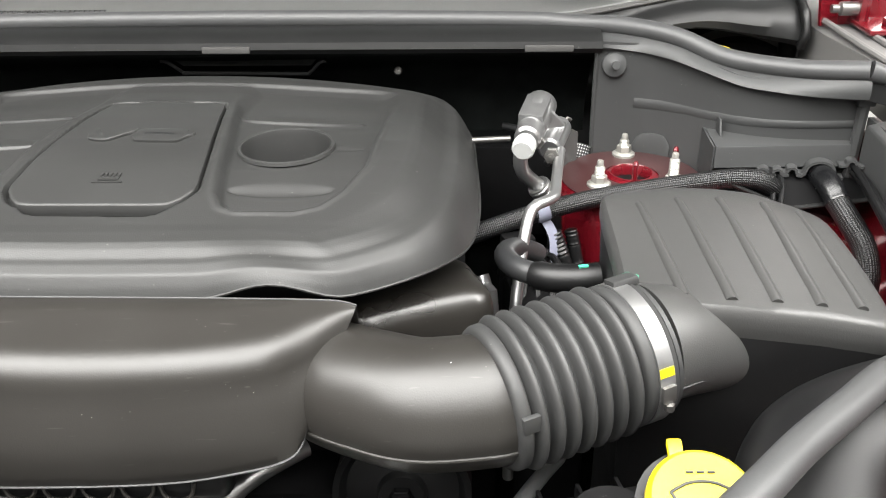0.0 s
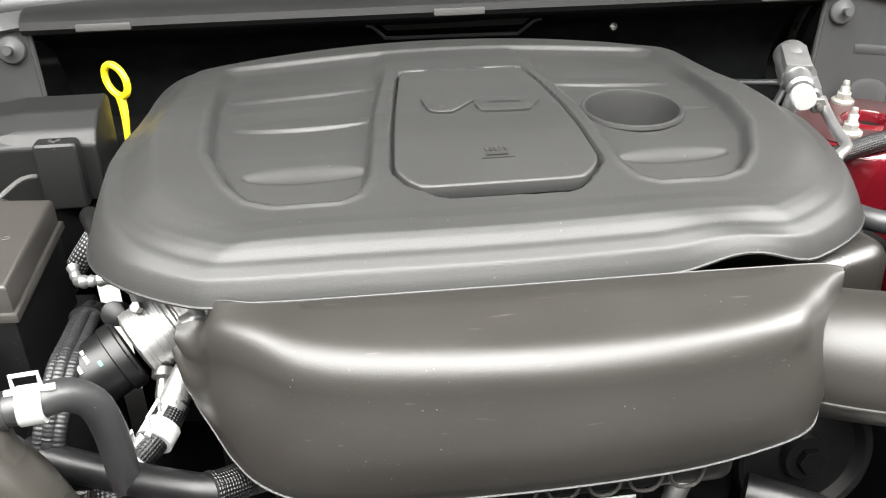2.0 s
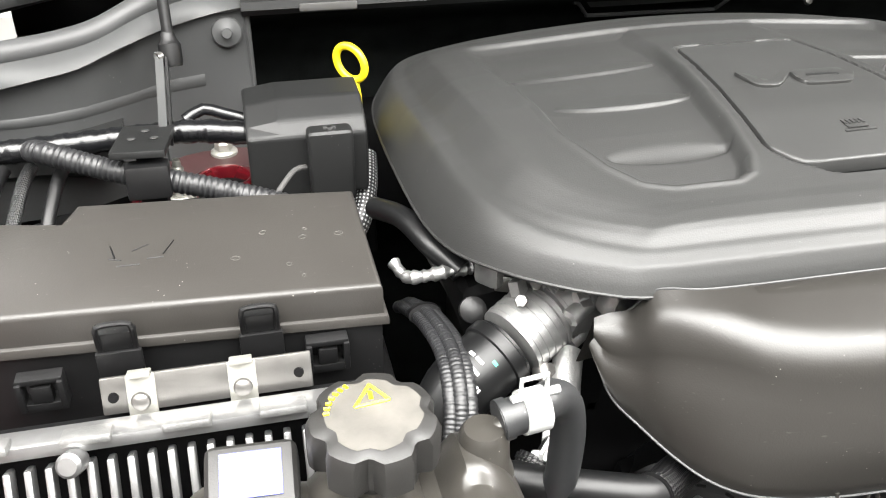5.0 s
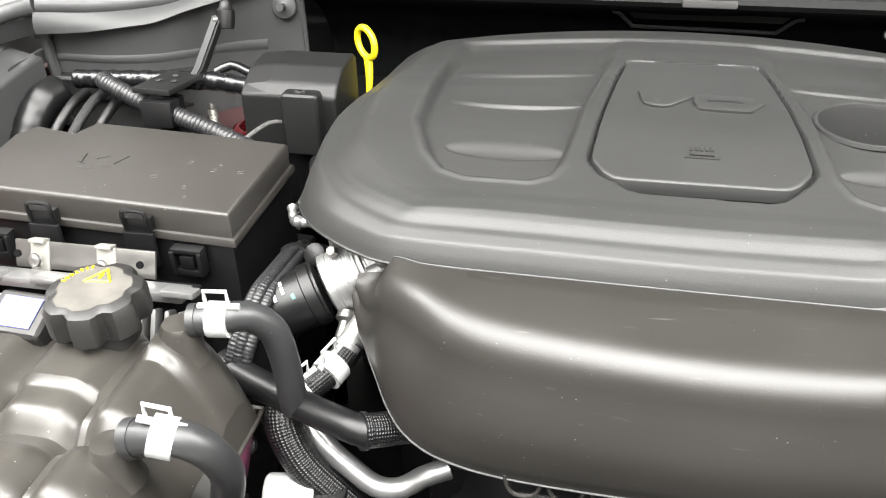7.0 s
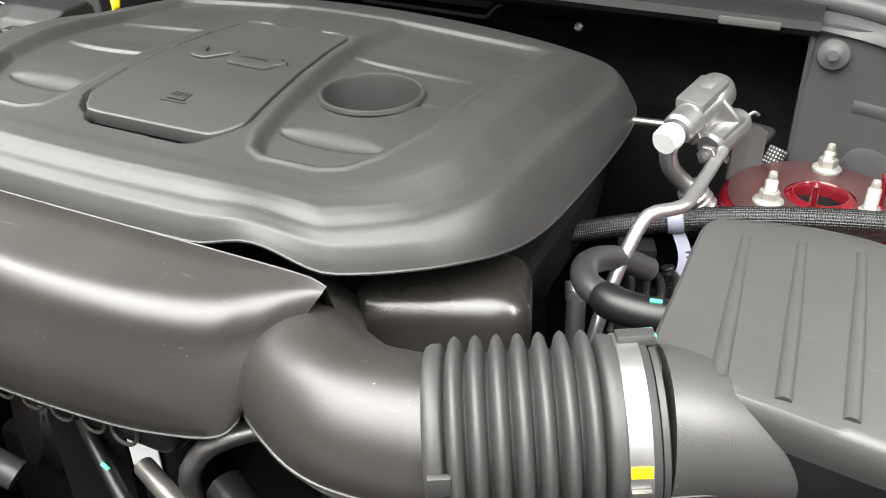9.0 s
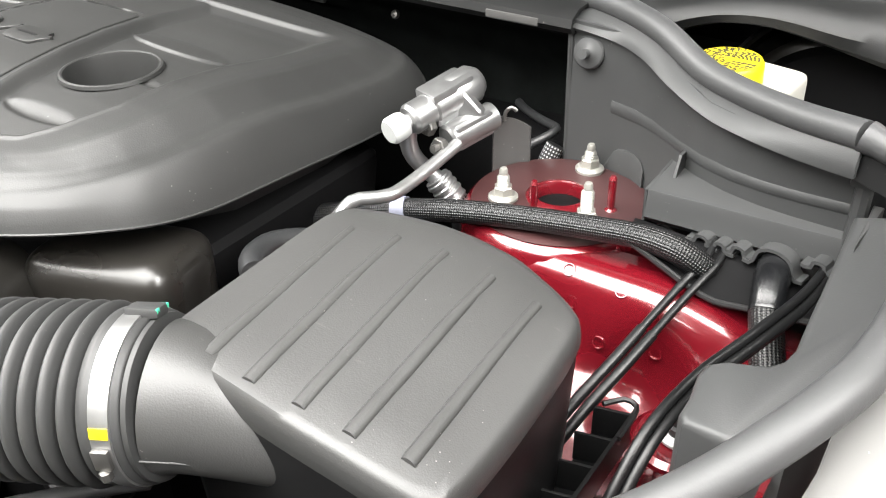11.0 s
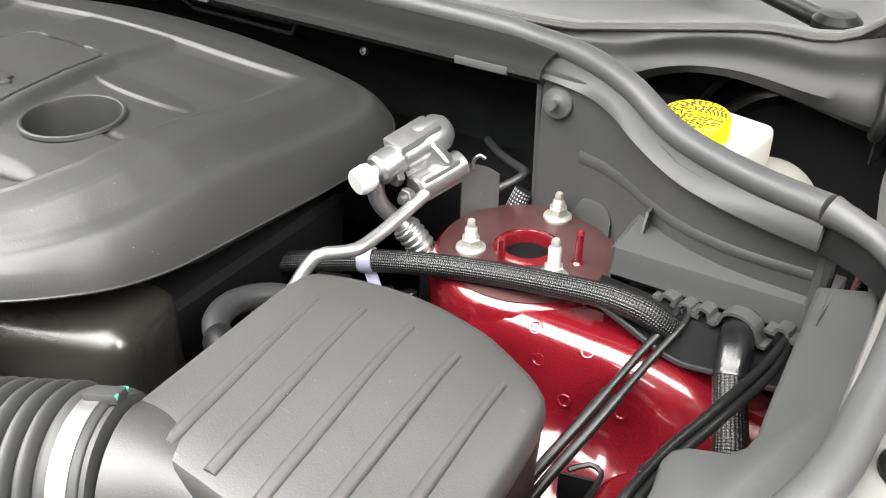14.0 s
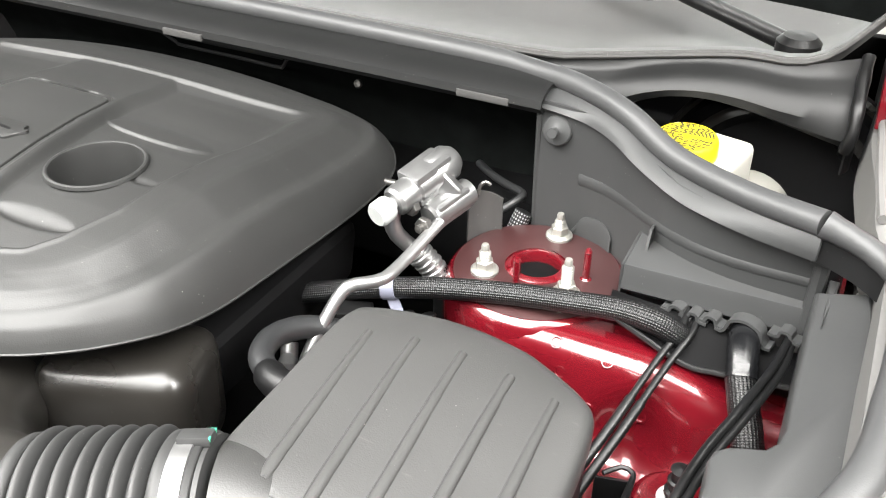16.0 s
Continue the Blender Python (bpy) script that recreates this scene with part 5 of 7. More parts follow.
part("tape_wrap", tube([(0.355, 0.775, 1.035), (0.355, 0.752, 1.050), (0.355, 0.735, 1.052), (0.358, 0.720, 1.048), (0.362, 0.704, 1.038)], 0.0122, 20, 0.003, rfun=lambda s, t: 1 + 0.04 * math.sin(s * 900)), TAPE, th)
part("sleeve", tube([(0.361, 0.706, 1.039), (0.369, 0.688, 1.026), (0.379, 0.668, 1.008), (0.383, 0.655, 0.985), (0.383, 0.65, 0.955)], 0.0118, 20), BRAID, th)

# hood cushion post in its red ring
rp = thing("bumper_mount", (0.344, 0.60, 0.92), "red ring bracket with black post and white washer", "mount")
part("ring", lathe([(0.016, 0), (0.018, -0.006), (0.026, -0.007), (0.030, -0.002), (0.030, 0.002), (0.026, 0.005), (0.018, 0.003)], 32, pose(0.343, 0.611, 0.987)), RED, rp)
part("ring_leg", block(0.03, 0.02, 0.06, pose(0.343, 0.625, 0.925), 0.004), RED, rp)
part("washer", lathe([(0.007, 0.004), (0.0125, 0.004), (0.0135, 0.007), (0.012, 0.009), (0.007, 0.009)], 28, pose(0.343, 0.611, 0.987), close=False), WHITE, rp, "white plastic washer")
part("post", lathe([(0.0075, -0.03), (0.0075, 0.012), (0.009, 0.013), (0.009, 0.016), (0.0065, 0.017), (0.0065, 0.022), (0.008, 0.023), (0.008, 0.026), (0.006, 0.027), (0.006, 0.034), (0.007, 0.036), (0, 0.038)], 20, pose(0.343, 0.611, 0.987), close=False), BLACK, rp)

# ---------- brake fluid reservoir and booster behind the seal ----------
br = thing("brake_reservoir", (0.27, 0.89, 1.02), "cream plastic brake fluid reservoir with yellow cap", "fluid reservoir")
part("tank", block(0.082, 0.085, 0.063, pose(0.267, 0.899, 1.060, 3, 0, -12), 0.010, 4), CREAM, br)
part("tank_front", block(0.062, 0.045, 0.052, pose(0.281, 0.860, 1.056, 0, 0, -12), 0.010, 4), CREAM, br)
cm = pose(0.262, 0.873, 1.1255, 3, -2) @ Matrix.Scale(0.86, 4)
rc = part("cap", lathe([(0.029, 0), (0.0325, 0.001), (0.0325, 0.017), (0.0305, 0.0205), (0, 0.0215)], 40, cm, fun=lambda a, z: 1 + (0.012 * (1 if math.sin(a * 20) > 0 else 0) if z < 0.018 else 0), close=False), YELLOW, br, "yellow ribbed cap with black print")
pb_ = bmesh.new()
for r_ in (0.006, 0.0095, 0.013, 0.0165, 0.020, 0.0235, 0.027):
    n = int(r_ * 1100)
    for k in range(n):
        if (k * 7 + int(r_ * 1e4)) % 5 == 0:
            continue
        a = 2 * math.pi * k / n
        block(0.0046, 0.0017, 0.0006, cm @ pose(r_ * math.cos(a), r_ * math.sin(a), 0.0205 + 0.0010 * (1 - r_ / 0.03), 0, 0, math.degrees(a) + (90 if k % 3 else 20)), 0, bm=pb_)
part("cap_print", pb_, INK, rc, smooth=False)
mcb = thing("brake_booster", (0.34, 1.0, 0.95), "black brake booster drum with cream master cylinder", "brake booster")
bo = axis_pose((0.335, 1.06, 1.02), (0.325, 0.90, 1.04))
part("drum", lathe([(0.0, 0.0), (0.125, 0.0), (0.128, 0.01), (0.128, 0.04), (0.118, 0.055), (0.10, 0.062), (0.09, 0.075), (0, 0.08)], 48, bo, close=False), DARK, mcb)
part("rim", lathe([(0.128, 0.036), (0.132, 0.040), (0.128, 0.046)], 48, bo), GLOSSY, mcb)
part("rim", lathe([(0.104, 0.056), (0.107, 0.062), (0.101, 0.066)], 48, bo), GLOSSY, mcb)
part("cylinder", lathe([(0.046, 0.07), (0.044, 0.10), (0.034, 0.12), (0, 0.125)], 32, pose(-0.018, 0, -0.008) @ bo, close=False), CREAM, mcb)

# ---------- arched side cover over the reservoir ----------
sa = thing("cowl_side_arch", (0.26, 0.96, 1.02), "black moulded arch bridging the brake reservoir", "cowl cover")
lower = along([(0.03, 0.935, 1.125), (0.11, 0.937, 1.122), (0.165, 0.938, 1.122), (0.189, 0.940, 1.134), (0.204, 0.941, 1.142), (0.229, 0.943, 1.150), (0.259, 0.944, 1.153), (0.289, 0.944, 1.151), (0.327, 0.944, 1.144), (0.37, 0.944, 1.135), (0.386, 0.946, 1.131)], 48)
upper = along([(0.03, 0.941, 1.163), (0.085, 0.943, 1.163), (0.14, 0.951, 1.166), (0.21, 0.961, 1.176), (0.28, 0.966, 1.187), (0.33, 0.971, 1.187), (0.36, 0.982, 1.192), (0.386, 0.996, 1.196)], 48)
rows = [[(p[0] + (q[0] - p[0]) * k, p[1] + (q[1] - p[1]) * k - bul, p[2] + (q[2] - p[2]) * k) for p, q in zip(lower, upper)]
        for k, bul in ((0, -0.010), (0.0, 0.0), (0.08, 0.008), (0.25, 0.014), (0.45, 0.014), (0.6, 0.008), (0.68, 0.0), (0.8, -0.003), (0.97, -0.002))]
part("arch", sheet(rows, 0.003), ARCHM, sa)
part("arch", sheet([[mirror(p) for p in r_] for r_ in rows], 0.003), ARCHM, thing("cowl_side_arch", mirror((0.26, 0.96, 1.02)), "black moulded arch at the end of the cowl", "cowl cover"))

part("end_fold", tube([(0.386, 0.940, 1.128), (0.389, 0.936, 1.145), (0.388, 0.946, 1.165), (0.386, 0.970, 1.182), (0.385, 0.992, 1.196)], 0.0055, 12, 0.004, rfun=lambda s, t: 1 + 0.07 * math.sin(s * 200)), BLACK, sa, "crumpled glossy end fold")
part("end_flap", sheet([[(0.388 + 0.006 * math.sin(5 * k), 0.948 + 0.05 * k, 1.10 + v * (0.03 + 0.06 * k)) for k in np.linspace(0, 1, 8)] for v in np.linspace(0, 1, 6)], 0.002), BLACK, sa)
wi = thing("wiper_arm", (0.25, 1.15, 1.16), "black windscreen wiper arm", "wiper")
part("arm", tube([(0.05, 1.28, 1.19), (0.154, 1.20, 1.172), (0.24, 1.13, 1.170), (0.319, 1.07, 1.168)], 0.013, 14, flat=0.7), RUBBER, wi)
part("pivot_cap", lathe([(0.022, -0.02), (0.022, 0.008), (0.016, 0.014), (0, 0.015)], 24, pose(0.319, 1.07, 1.166), close=False), RUBBER, wi)
ws = tagged(part("windscreen", sheet([[(x, 1.26 + 0.75 * k, 1.15 + 0.42 * k) for x in np.linspace(CAR - 0.68, CAR + 0.68, 12)] for k in np.linspace(0, 1, 6)], 0.005), GLASS), "sloping tinted windscreen behind the cowl", "windscreen")
ws.visible_shadow = False

# hood hinge, body colour
hg = part("hood_hinge", block(0.05, 0.10, 0.006, pose(0.462, 0.93, 1.156), 0.002), RED, body, "dark red painted hood hinge")
part("arm", block(0.012, 0.10, 0.07, pose(0.445, 0.97, 1.160), 0.003), RED, hg)
part("plate", sheet([[(x, 0.948 + 0.02 * k + 0.004 * math.sin(x * 90 + k * 3), 1.152 + 0.11 * k) for x in np.linspace(0.404 - 0.008 * k, 0.53, 14)] for k in np.linspace(0, 1, 10)], 0.004), RED, hg)
for px_, pz_ in ((0.432, 1.185), (0.446, 1.222)):
    part("bolt", hexnut(0.008, 0.007, axis_pose((px_, 0.953, pz_), (px_, 0.85, pz_ + 0.02))), RED, hg, sharp=20)
part("pin", lathe([(0.008, 0), (0.008, 0.02), (0.005, 0.022), (0.005, 0.03), (0, 0.03)], 16, axis_pose((0.44, 0.93, 1.175), (0.40, 0.93, 1.175)), close=False), STEEL, hg)
part("bolt", hexnut(0.009, 0.008, pose(0.468, 0.905, 1.162)), RED, hg, sharp=20)
part("bolt", hexnut(0.009, 0.008, pose(0.468, 0.955, 1.162)), RED, hg, sharp=20)

# ---------- washer filler, snorkel ----------
wc = thing("washer_filler", (0.128, 0.29, 0.9), "yellow washer fluid cap on a black filler neck", "filler cap")
wm = pose(0.126, 0.270, 1.054, 22)
part("neck", lathe([(0.03, -0.20), (0.03, -0.004), (0.036, -0.003), (0.036, 0.0), (0.02, 0.0)], 28, wm), BLACK, wc)
yc = part("cap", lathe([(0.030, 0), (0.0312, 0.002), (0.0312, 0.010), (0.0285, 0.013), (0, 0.0135)], 40, wm, close=False), YELLOW, wc, "yellow flip cap")
part("tab", block(0.009, 0.014, 0.005, wm @ pose(-0.010, 0.033, 0.003), 0.002), YELLOW, yc)
sy = bmesh.new()
tube([wm @ V(p) for p in ((-0.018, 0.004, 0.0138), (-0.009, 0.009, 0.0138), (0, 0.0105, 0.0138), (0.009, 0.009, 0.0138), (0.018, 0.004, 0.0138))], 0.0009, 6, bm=sy)
tube([wm @ V(p) for p in ((-0.010, -0.010, 0.0138), (0, -0.008, 0.0138), (0.010, -0.010, 0.0138))], 0.0009, 6, bm=sy)
for sgn in (-1, 1):
    tube([wm @ V(p) for p in ((sgn * 0.018, 0.004, 0.0138), (sgn * 0.010, -0.010, 0.0138))], 0.0009, 6, bm=sy, smooth=False)
for k in (-1, 0, 1):
    tube([wm @ V(p) for p in ((k * 0.006 - 0.002, 0.016, 0.0137), (k * 0.006 + 0.002, 0.016, 0.0137))], 0.0008, 6, bm=sy, smooth=False)
part("symbol", sy, INK, yc, "black windscreen symbol")
nb = thing("filler_neck", (0.09, 0.28, 0.9), "round black plastic neck beside the washer cap", "filler neck")
part("neck", lathe([(0.026, -0.15), (0.026, -0.004), (0.024, 0.0), (0, 0.001)], 28, pose(0.083, 0.290, 1.03), close=False), BLACK, nb)
sn = thing("intake_snorkel", (0.24, 0.34, 0.95), "black moulded intake snorkel before the air box", "intake duct")
part("duct", tube([(0.185, 0.22, 1.015), (0.192, 0.275, 1.030), (0.212, 0.320, 1.040), (0.25, 0.348, 1.042), (0.30, 0.37, 1.040), (0.37, 0.40, 1.03)], 0.046, 28, flat=0.85), BLACK, sn)
lt = thing("latch_rod", (0.05, 0.33, 0.95), "grey plastic-coated rod before the bellows", "rod")
part("rod", tube([(0.012, 0.29, 1.005), (0.033, 0.342, 0.990), (0.050, 0.380, 0.978), (0.065, 0.413, 0.965)], 0.0055, 12), SEALM, lt)
rb = thing("crossbar_tray", (0.12, 0.36, 0.9), "black ribbed plastic tray below the bellows", "tray")
part("tray", block(0.18, 0.05, 0.03, pose(0.12, 0.345, 0.950, 0, 0, 14), 0.004), BLACK, rb)
for k in range(6):
    part("rib", block(0.003, 0.05, 0.012, pose(0.05 + k * 0.027, 0.328 + k * 0.0067, 0.978, 0, 0, 14), 0.001), BLACK, rb)

# black conduits running down between the pipe and the strut tower
cb_ = thing("conduit_bundle", (0.10, 0.68, 0.90), "black corrugated wiring conduits beside the strut tower", "wiring")
for pts_, r_ in (([(0.082, 0.690, 1.012), (0.098, 0.680, 0.965), (0.112, 0.668, 0.90), (0.115, 0.66, 0.80)], 0.0080), ([(0.100, 0.700, 1.010), (0.110, 0.690, 0.965), (0.124, 0.676, 0.90), (0.128, 0.67, 0.80)], 0.0065), ([(0.070, 0.675, 1.000), (0.084, 0.668, 0.95), (0.098, 0.655, 0.89), (0.10, 0.65, 0.80)], 0.0055)):
    part("conduit", tube(pts_, r_, 12, 0.002, rfun=lambda s, t: 1.0 + 0.07 * math.sin(s * 1500)), RUBBER, cb_)
# ---------- fuse box ----------
fz = thing("fuse_box", (-0.745, 0.55, 0.6), "dusty brown-black plastic fuse box with clipped lid", "fuse box")
plan = [(-0.626, 0.490), (-0.626, 0.619), (-0.70, 0.628), (-0.820, 0.637), (-0.828, 0.612), (-0.872, 0.622), (-0.882, 0.60), (-0.872, 0.508), (-0.85, 0.503), (-0.74, 0.497)]
part("lid", prism(plan, 1.062, 1.084, 0.004, 3), BOXLID, fz, "dusty brown-black lid")


def grow(p, d):
    cx, cy = -0.745, 0.56
    return [(x + d * (1 if x > cx else -1), y + d * (1 if y > cy else -1)) for x, y in p]


part("lid_rim", prism(grow(plan, 0.003), 1.056, 1.0625, 0.002, 2), BOXLID, fz)
part("base", prism(grow(plan, -0.001), 0.98, 1.056, 0.002, 2), BLACK, fz)
part("base_skirt", prism(grow(plan, 0.012), 0.60, 0.985, 0.004, 2), BLACK, fz)
for x in (-0.784, -0.702):
    c = part("clip", block(0.022, 0.008, 0.012, pose(x, 0.489, 1.064), 0.0015), BLACK, fz)
    part("loop", tube([(x - 0.010, 0.486, 1.064), (x - 0.010, 0.483, 1.080), (x - 0.007, 0.484, 1.083), (x + 0.007, 0.484, 1.083), (x + 0.010, 0.483, 1.080), (x + 0.010, 0.486, 1.064)], 0.0018, 8, 0.002), BLACK, c)
    part("tongue", block(0.026, 0.004, 0.030, pose(x, 0.4845, 1.034), 0.001), BLACK, c)
for x in (-0.663, -0.83):
    sk = block(0.026, 0.012, 0.006, pose(x, 0.486, 1.030), 0.001)
    for k in (-1, 1):
        block(0.0035, 0.012, 0.020, pose(x + k * 0.0115, 0.484, 1.032), 0.0008, bm=sk)
    block(0.012, 0.008, 0.012, pose(x, 0.484, 1.036), 0.0015, bm=sk)
    block(0.026, 0.010, 0.004, pose(x, 0.485, 1.050), 0.001, bm=sk)
    part("socket", sk, BLACK, fz)
mk = bmesh.new()
for a, b in (((-0.792, 0.572), (-0.788, 0.556)), ((-0.778, 0.563), (-0.768, 0.570)), ((-0.758, 0.556), (-0.752, 0.572)), ((-0.792, 0.556), (-0.784, 0.553)), ((-0.768, 0.552), (-0.758, 0.552)), ((-0.786, 0.546), (-0.772, 0.546))):
    tube([(*a, 1.0840), (*b, 1.0840)], 0.0006, 6, bm=mk, smooth=False)
part("moulded_mark", mk, BLACK, fz)

rng = random.Random(5)
for k in range(7):
    x, y, r = -0.715 + 0.075 * rng.random(), 0.510 + 0.065 * rng.random(), 0.0012 + 0.0014 * rng.random()
    part("water_spot", tube([(x + r * (1 + 0.25 * math.sin(2 * a + k)) * math.cos(a), y + r * math.sin(a), 1.0841) for a in np.linspace(0, 2 * math.pi, 17)], 0.00022, 5, smooth=False, caps=False), SPOT, fz, "pale dried water ring")

# steel bracket with two spring clips
mbk = thing("mounting_bracket", (-0.735, 0.449, 1.0), "bare steel strip bracket with two spring clips", "bracket")
part("strip", block(0.118, 0.003, 0.022, pose(-0.734, 0.4535, 1.043, -20), 0.0012), STEEL, mbk)
part("leg", block(0.10, 0.003, 0.10, pose(-0.734, 0.462, 0.95, 0), 0.001), DARK, mbk)
for x in (-0.785, -0.683):
    part("hole", lathe([(0, 0.0018), (0.0028, 0.0018), (0.003, 0.0)], 14, axis_pose((x, 0.4495, 1.058), (x, 0.30, 1.11)), close=False), DARK, mbk)
for x in (-0.771, -0.715):
    c = part("spring_clip", block(0.016, 0.0022, 0.028, pose(x, 0.4500, 1.038, -20), 0.0008), ZINC, mbk)
    part("clip_top", block(0.013, 0.009, 0.003, pose(x, 0.458, 1.064, -20), 0.0008), ZINC, c)
    part("screw", lathe([(0, 0.003), (0.003, 0.003), (0.0048, 0.002), (0.0055, 0)], 16, axis_pose((x, 0.448, 1.054), (x, 0.30, 1.107)), close=False), STEEL, c)

# finned metal tank of the cooler
rad = thing("cooler_tank", (-0.76, 0.42, 0.9), "bright aluminium cooler tank with crimped fins", "cooler")
part("rail", block(0.245, 0.020, 0.008, pose(-0.7625, 0.434, 1.042, -12), 0.002), ALU, rad)
part("core", block(0.24, 0.02, 0.14, pose(-0.76, 0.448, 0.900), 0.002), DARK, rad)
for k in range(23):
    part("fin", block(0.0042, 0.012, 0.050, pose(-0.872 + k * 0.0105, 0.404, 0.992, -27), 0.0015), ALU, rad)
for k in range(5):
    part("rail_clip", block(0.026, 0.014, 0.005, pose(-0.85 + k * 0.052, 0.428, 1.0495, -15), 0.0015), CAST, rad)
part("plug", lathe([(0.007, 0), (0.007, 0.012), (0.005, 0.014), (0, 0.014)], 16, axis_pose((-0.805, 0.424, 1.040), (-0.815, 0.37, 1.07)), close=False), ALU, rad)

# ---------- coolant reservoir ----------
cr_ = thing("coolant_reservoir", (-0.70, 0.31, 0.75), "dusty smoked plastic coolant reservoir, part full", "coolant reservoir")


def tank_rows(x0, x1, y0, y1, top, n=64, m=52):
    rows = []
    for i in range(n + 1):
        row = []
        x = x0 + (x1 - x0) * i / n
        for j in range(m + 1):
            y = y0 + (y1 - y0) * j / m
            ex = min(x - x0, x1 - x) / 0.042
            ey = min(y - y0, y1 - y) / 0.040
            fx = 1 - (1 - min(1, ex)) ** 2.4
            fy = 1 - (1 - min(1, ey)) ** 2.4
            z = top - 0.062 * (1 - fx) - 0.062 * (1 - fy)
            # cushions between the moulded grooves, each groove with a fine raised line
            for sx in (-0.630, -0.690, -0.752):
                z -= 0.013 * math.exp(-((x - sx) / 0.009) ** 2) - 0.003 * math.exp(-((x - sx) / 0.0018) ** 2)
            for sy, dp_ in ((0.268, 0.013),):
                z -= dp_ * math.exp(-((y - sy) / 0.009) ** 2) - 0.003 * math.exp(-((y - sy) / 0.0018) ** 2)
            # step in the middle cushion, raised shoulder by the neck
            if -0.690 < x < -0.630:
                z -= 0.005 * float(ramp(0.303 - y, -0.003, 0.003))
            z += 0.006 * float(ramp(y, 0.328, 0.336)) * float(ramp(x, -0.622, -0.612))
            z -= 0.012 * float(ramp(-x, 0.70, 0.80))
            row.append((x, y, z))
        rows.append(row)
    return rows


rows = tank_rows(-0.835, -0.572, 0.190, 0.390, 1.074)
bm = sheet(rows)
part("tank", bm, TANK, cr_)
rim = [r_[0] for r_ in rows] + [p for p in rows[-1]][1:] + [r_[-1] for r_ in rows[::-1]][1:] + [p for p in rows[0][::-1]][1:-1]
sk = [[(x, y, z + 0.001) for x, y, z in rim + rim[:1]], [(x, y, 0.985) for x, y, z in rim + rim[:1]]]
part("tank_side", sheet([[p for p in sk[0]], [p for p in sk[1]]]), TANK, cr_)
ins_ = lambda x, y, k: (-0.70 + (x + 0.70) * k, 0.30 + (y - 0.30) * k)
part("fluid_half", sheet([[(*ins_(x, y, 0.965), 0.987) for x, y, z in rim + rim[:1]], [(*ins_(x, y, 0.88), 0.93) for x, y, z in rim + rim[:1]], [(*ins_(x, y, 0.70), 0.87) for x, y, z in rim + rim[:1]], [(*ins_(x, y, 0.2), 0.75) for x, y, z in rim + rim[:1]]]), PINK, cr_, "pink coolant-stained lower half")
part("seam", tube([(x, y, 0.986) for x, y, z in rim], 0.002, 6, smooth=False), TANK, cr_)
capm = pose(-0.654, 0.354, 1.080, 3)
cp = part("cap", lathe([(0.022, -0.012), (0.022, 0.0), (0.0285, 0.001), (0.0305, 0.003), (0.0305, 0.019), (0.0285, 0.0235), (0.024, 0.0255), (0.012, 0.0262), (0, 0.0262)], 72, capm,
          fun=lambda a, z: 1.05 - 0.20 * max(0.0, math.cos(a * 7)) ** 1.3 * min(1.0, (0.0275 - z) / 0.006) if 0.0005 < z < 0.0265 else 1, close=False), CAPM, cr_, "dusty black lobed pressure cap")
part("dust", lathe([(0.0, 0.0268), (0.012, 0.0267), (0.0200, 0.0264), (0.0235, 0.0259)], 56, capm, fun=lambda a, z: 1 - 0.10 * max(0.0, math.cos(a * 7)) ** 1.3 + 0.04 * math.sin(a * 3 + 1), close=False), CAPDUST, cp, "beige dust film")
tri_ = bmesh.new()
for a, b in (((-0.008, 0.004), (0.009, 0.006)), ((0.009, 0.006), (0.001, 0.018)), ((0.001, 0.018), (-0.008, 0.004))):
    tube([capm @ V((*a, 0.0268)), capm @ V((*b, 0.0268))], 0.0009, 6, bm=tri_, smooth=False)
tube([capm @ V((0.0005, 0.008, 0.0268)), capm @ V((0.0005, 0.013, 0.0268))], 0.0012, 6, bm=tri_, smooth=False)
for k in range(7):
    a = radians(172 - k * 9)
    tube([capm @ V((0.0255 * math.cos(a) * 0.9, 0.0255 * math.sin(a) * 0.9, 0.0262)), capm @ V((0.0225 * math.cos(a) * 0.9, 0.0225 * math.sin(a) * 0.9, 0.0268))], 0.0009, 6, bm=tri_, smooth=False)
part("warning_print", tri_, YELLOW, cp, "yellow warning triangle and bars")
lm = Matrix.Translation((-0.7125, 0.351, 1.0810)) @ Matrix.Rotation(radians(-3), 4, "Z") @ Matrix.Rotation(radians(24), 4, "X")
part("label_pad", block(0.044, 0.034, 0.024, lm @ pose(0, 0, -0.024), 0.006, 3), CAPM, cr_)
part("label_border", block(0.029, 0.0225, 0.001, lm, 0.0004), BLUEINK, cr_)
part("label", block(0.0265, 0.020, 0.001, lm @ pose(0, 0, 0.0005), 0.0004), PALE, cr_, "white label with blue border")
for at, dx in (((-0.600, 0.352, 1.058), (0.024, 0.006)), ((-0.597, 0.258, 1.047), (0.026, 0.0))):
    part("stub", lathe([(0.016, 0), (0.0135, 0.008), (0.0125, 0.024), (0.010, 0.028), (0, 0.029)], 24, pose(*at), close=False), TANK, cr_)
    part("stub_outlet", tube([(at[0], at[1], at[2] + 0.020), (at[0] + dx[0], at[1] + dx[1], at[2] + 0.030)], 0.006, 12, smooth=False), TANK, cr_)


def hose(name, label, pts, r, mat=RUBBER, **kw):
    h = thing(name, pts[-1], label, "hose", "coolant hoses")
    part("hose", tube(pts, r, 18, **kw), mat, h)
    part("end_bead", tube([pts[0], tuple(V(pts[0]).lerp(V(pts[1]), 0.25))], r * 1.10, 18, smooth=False), mat, h)
    return h


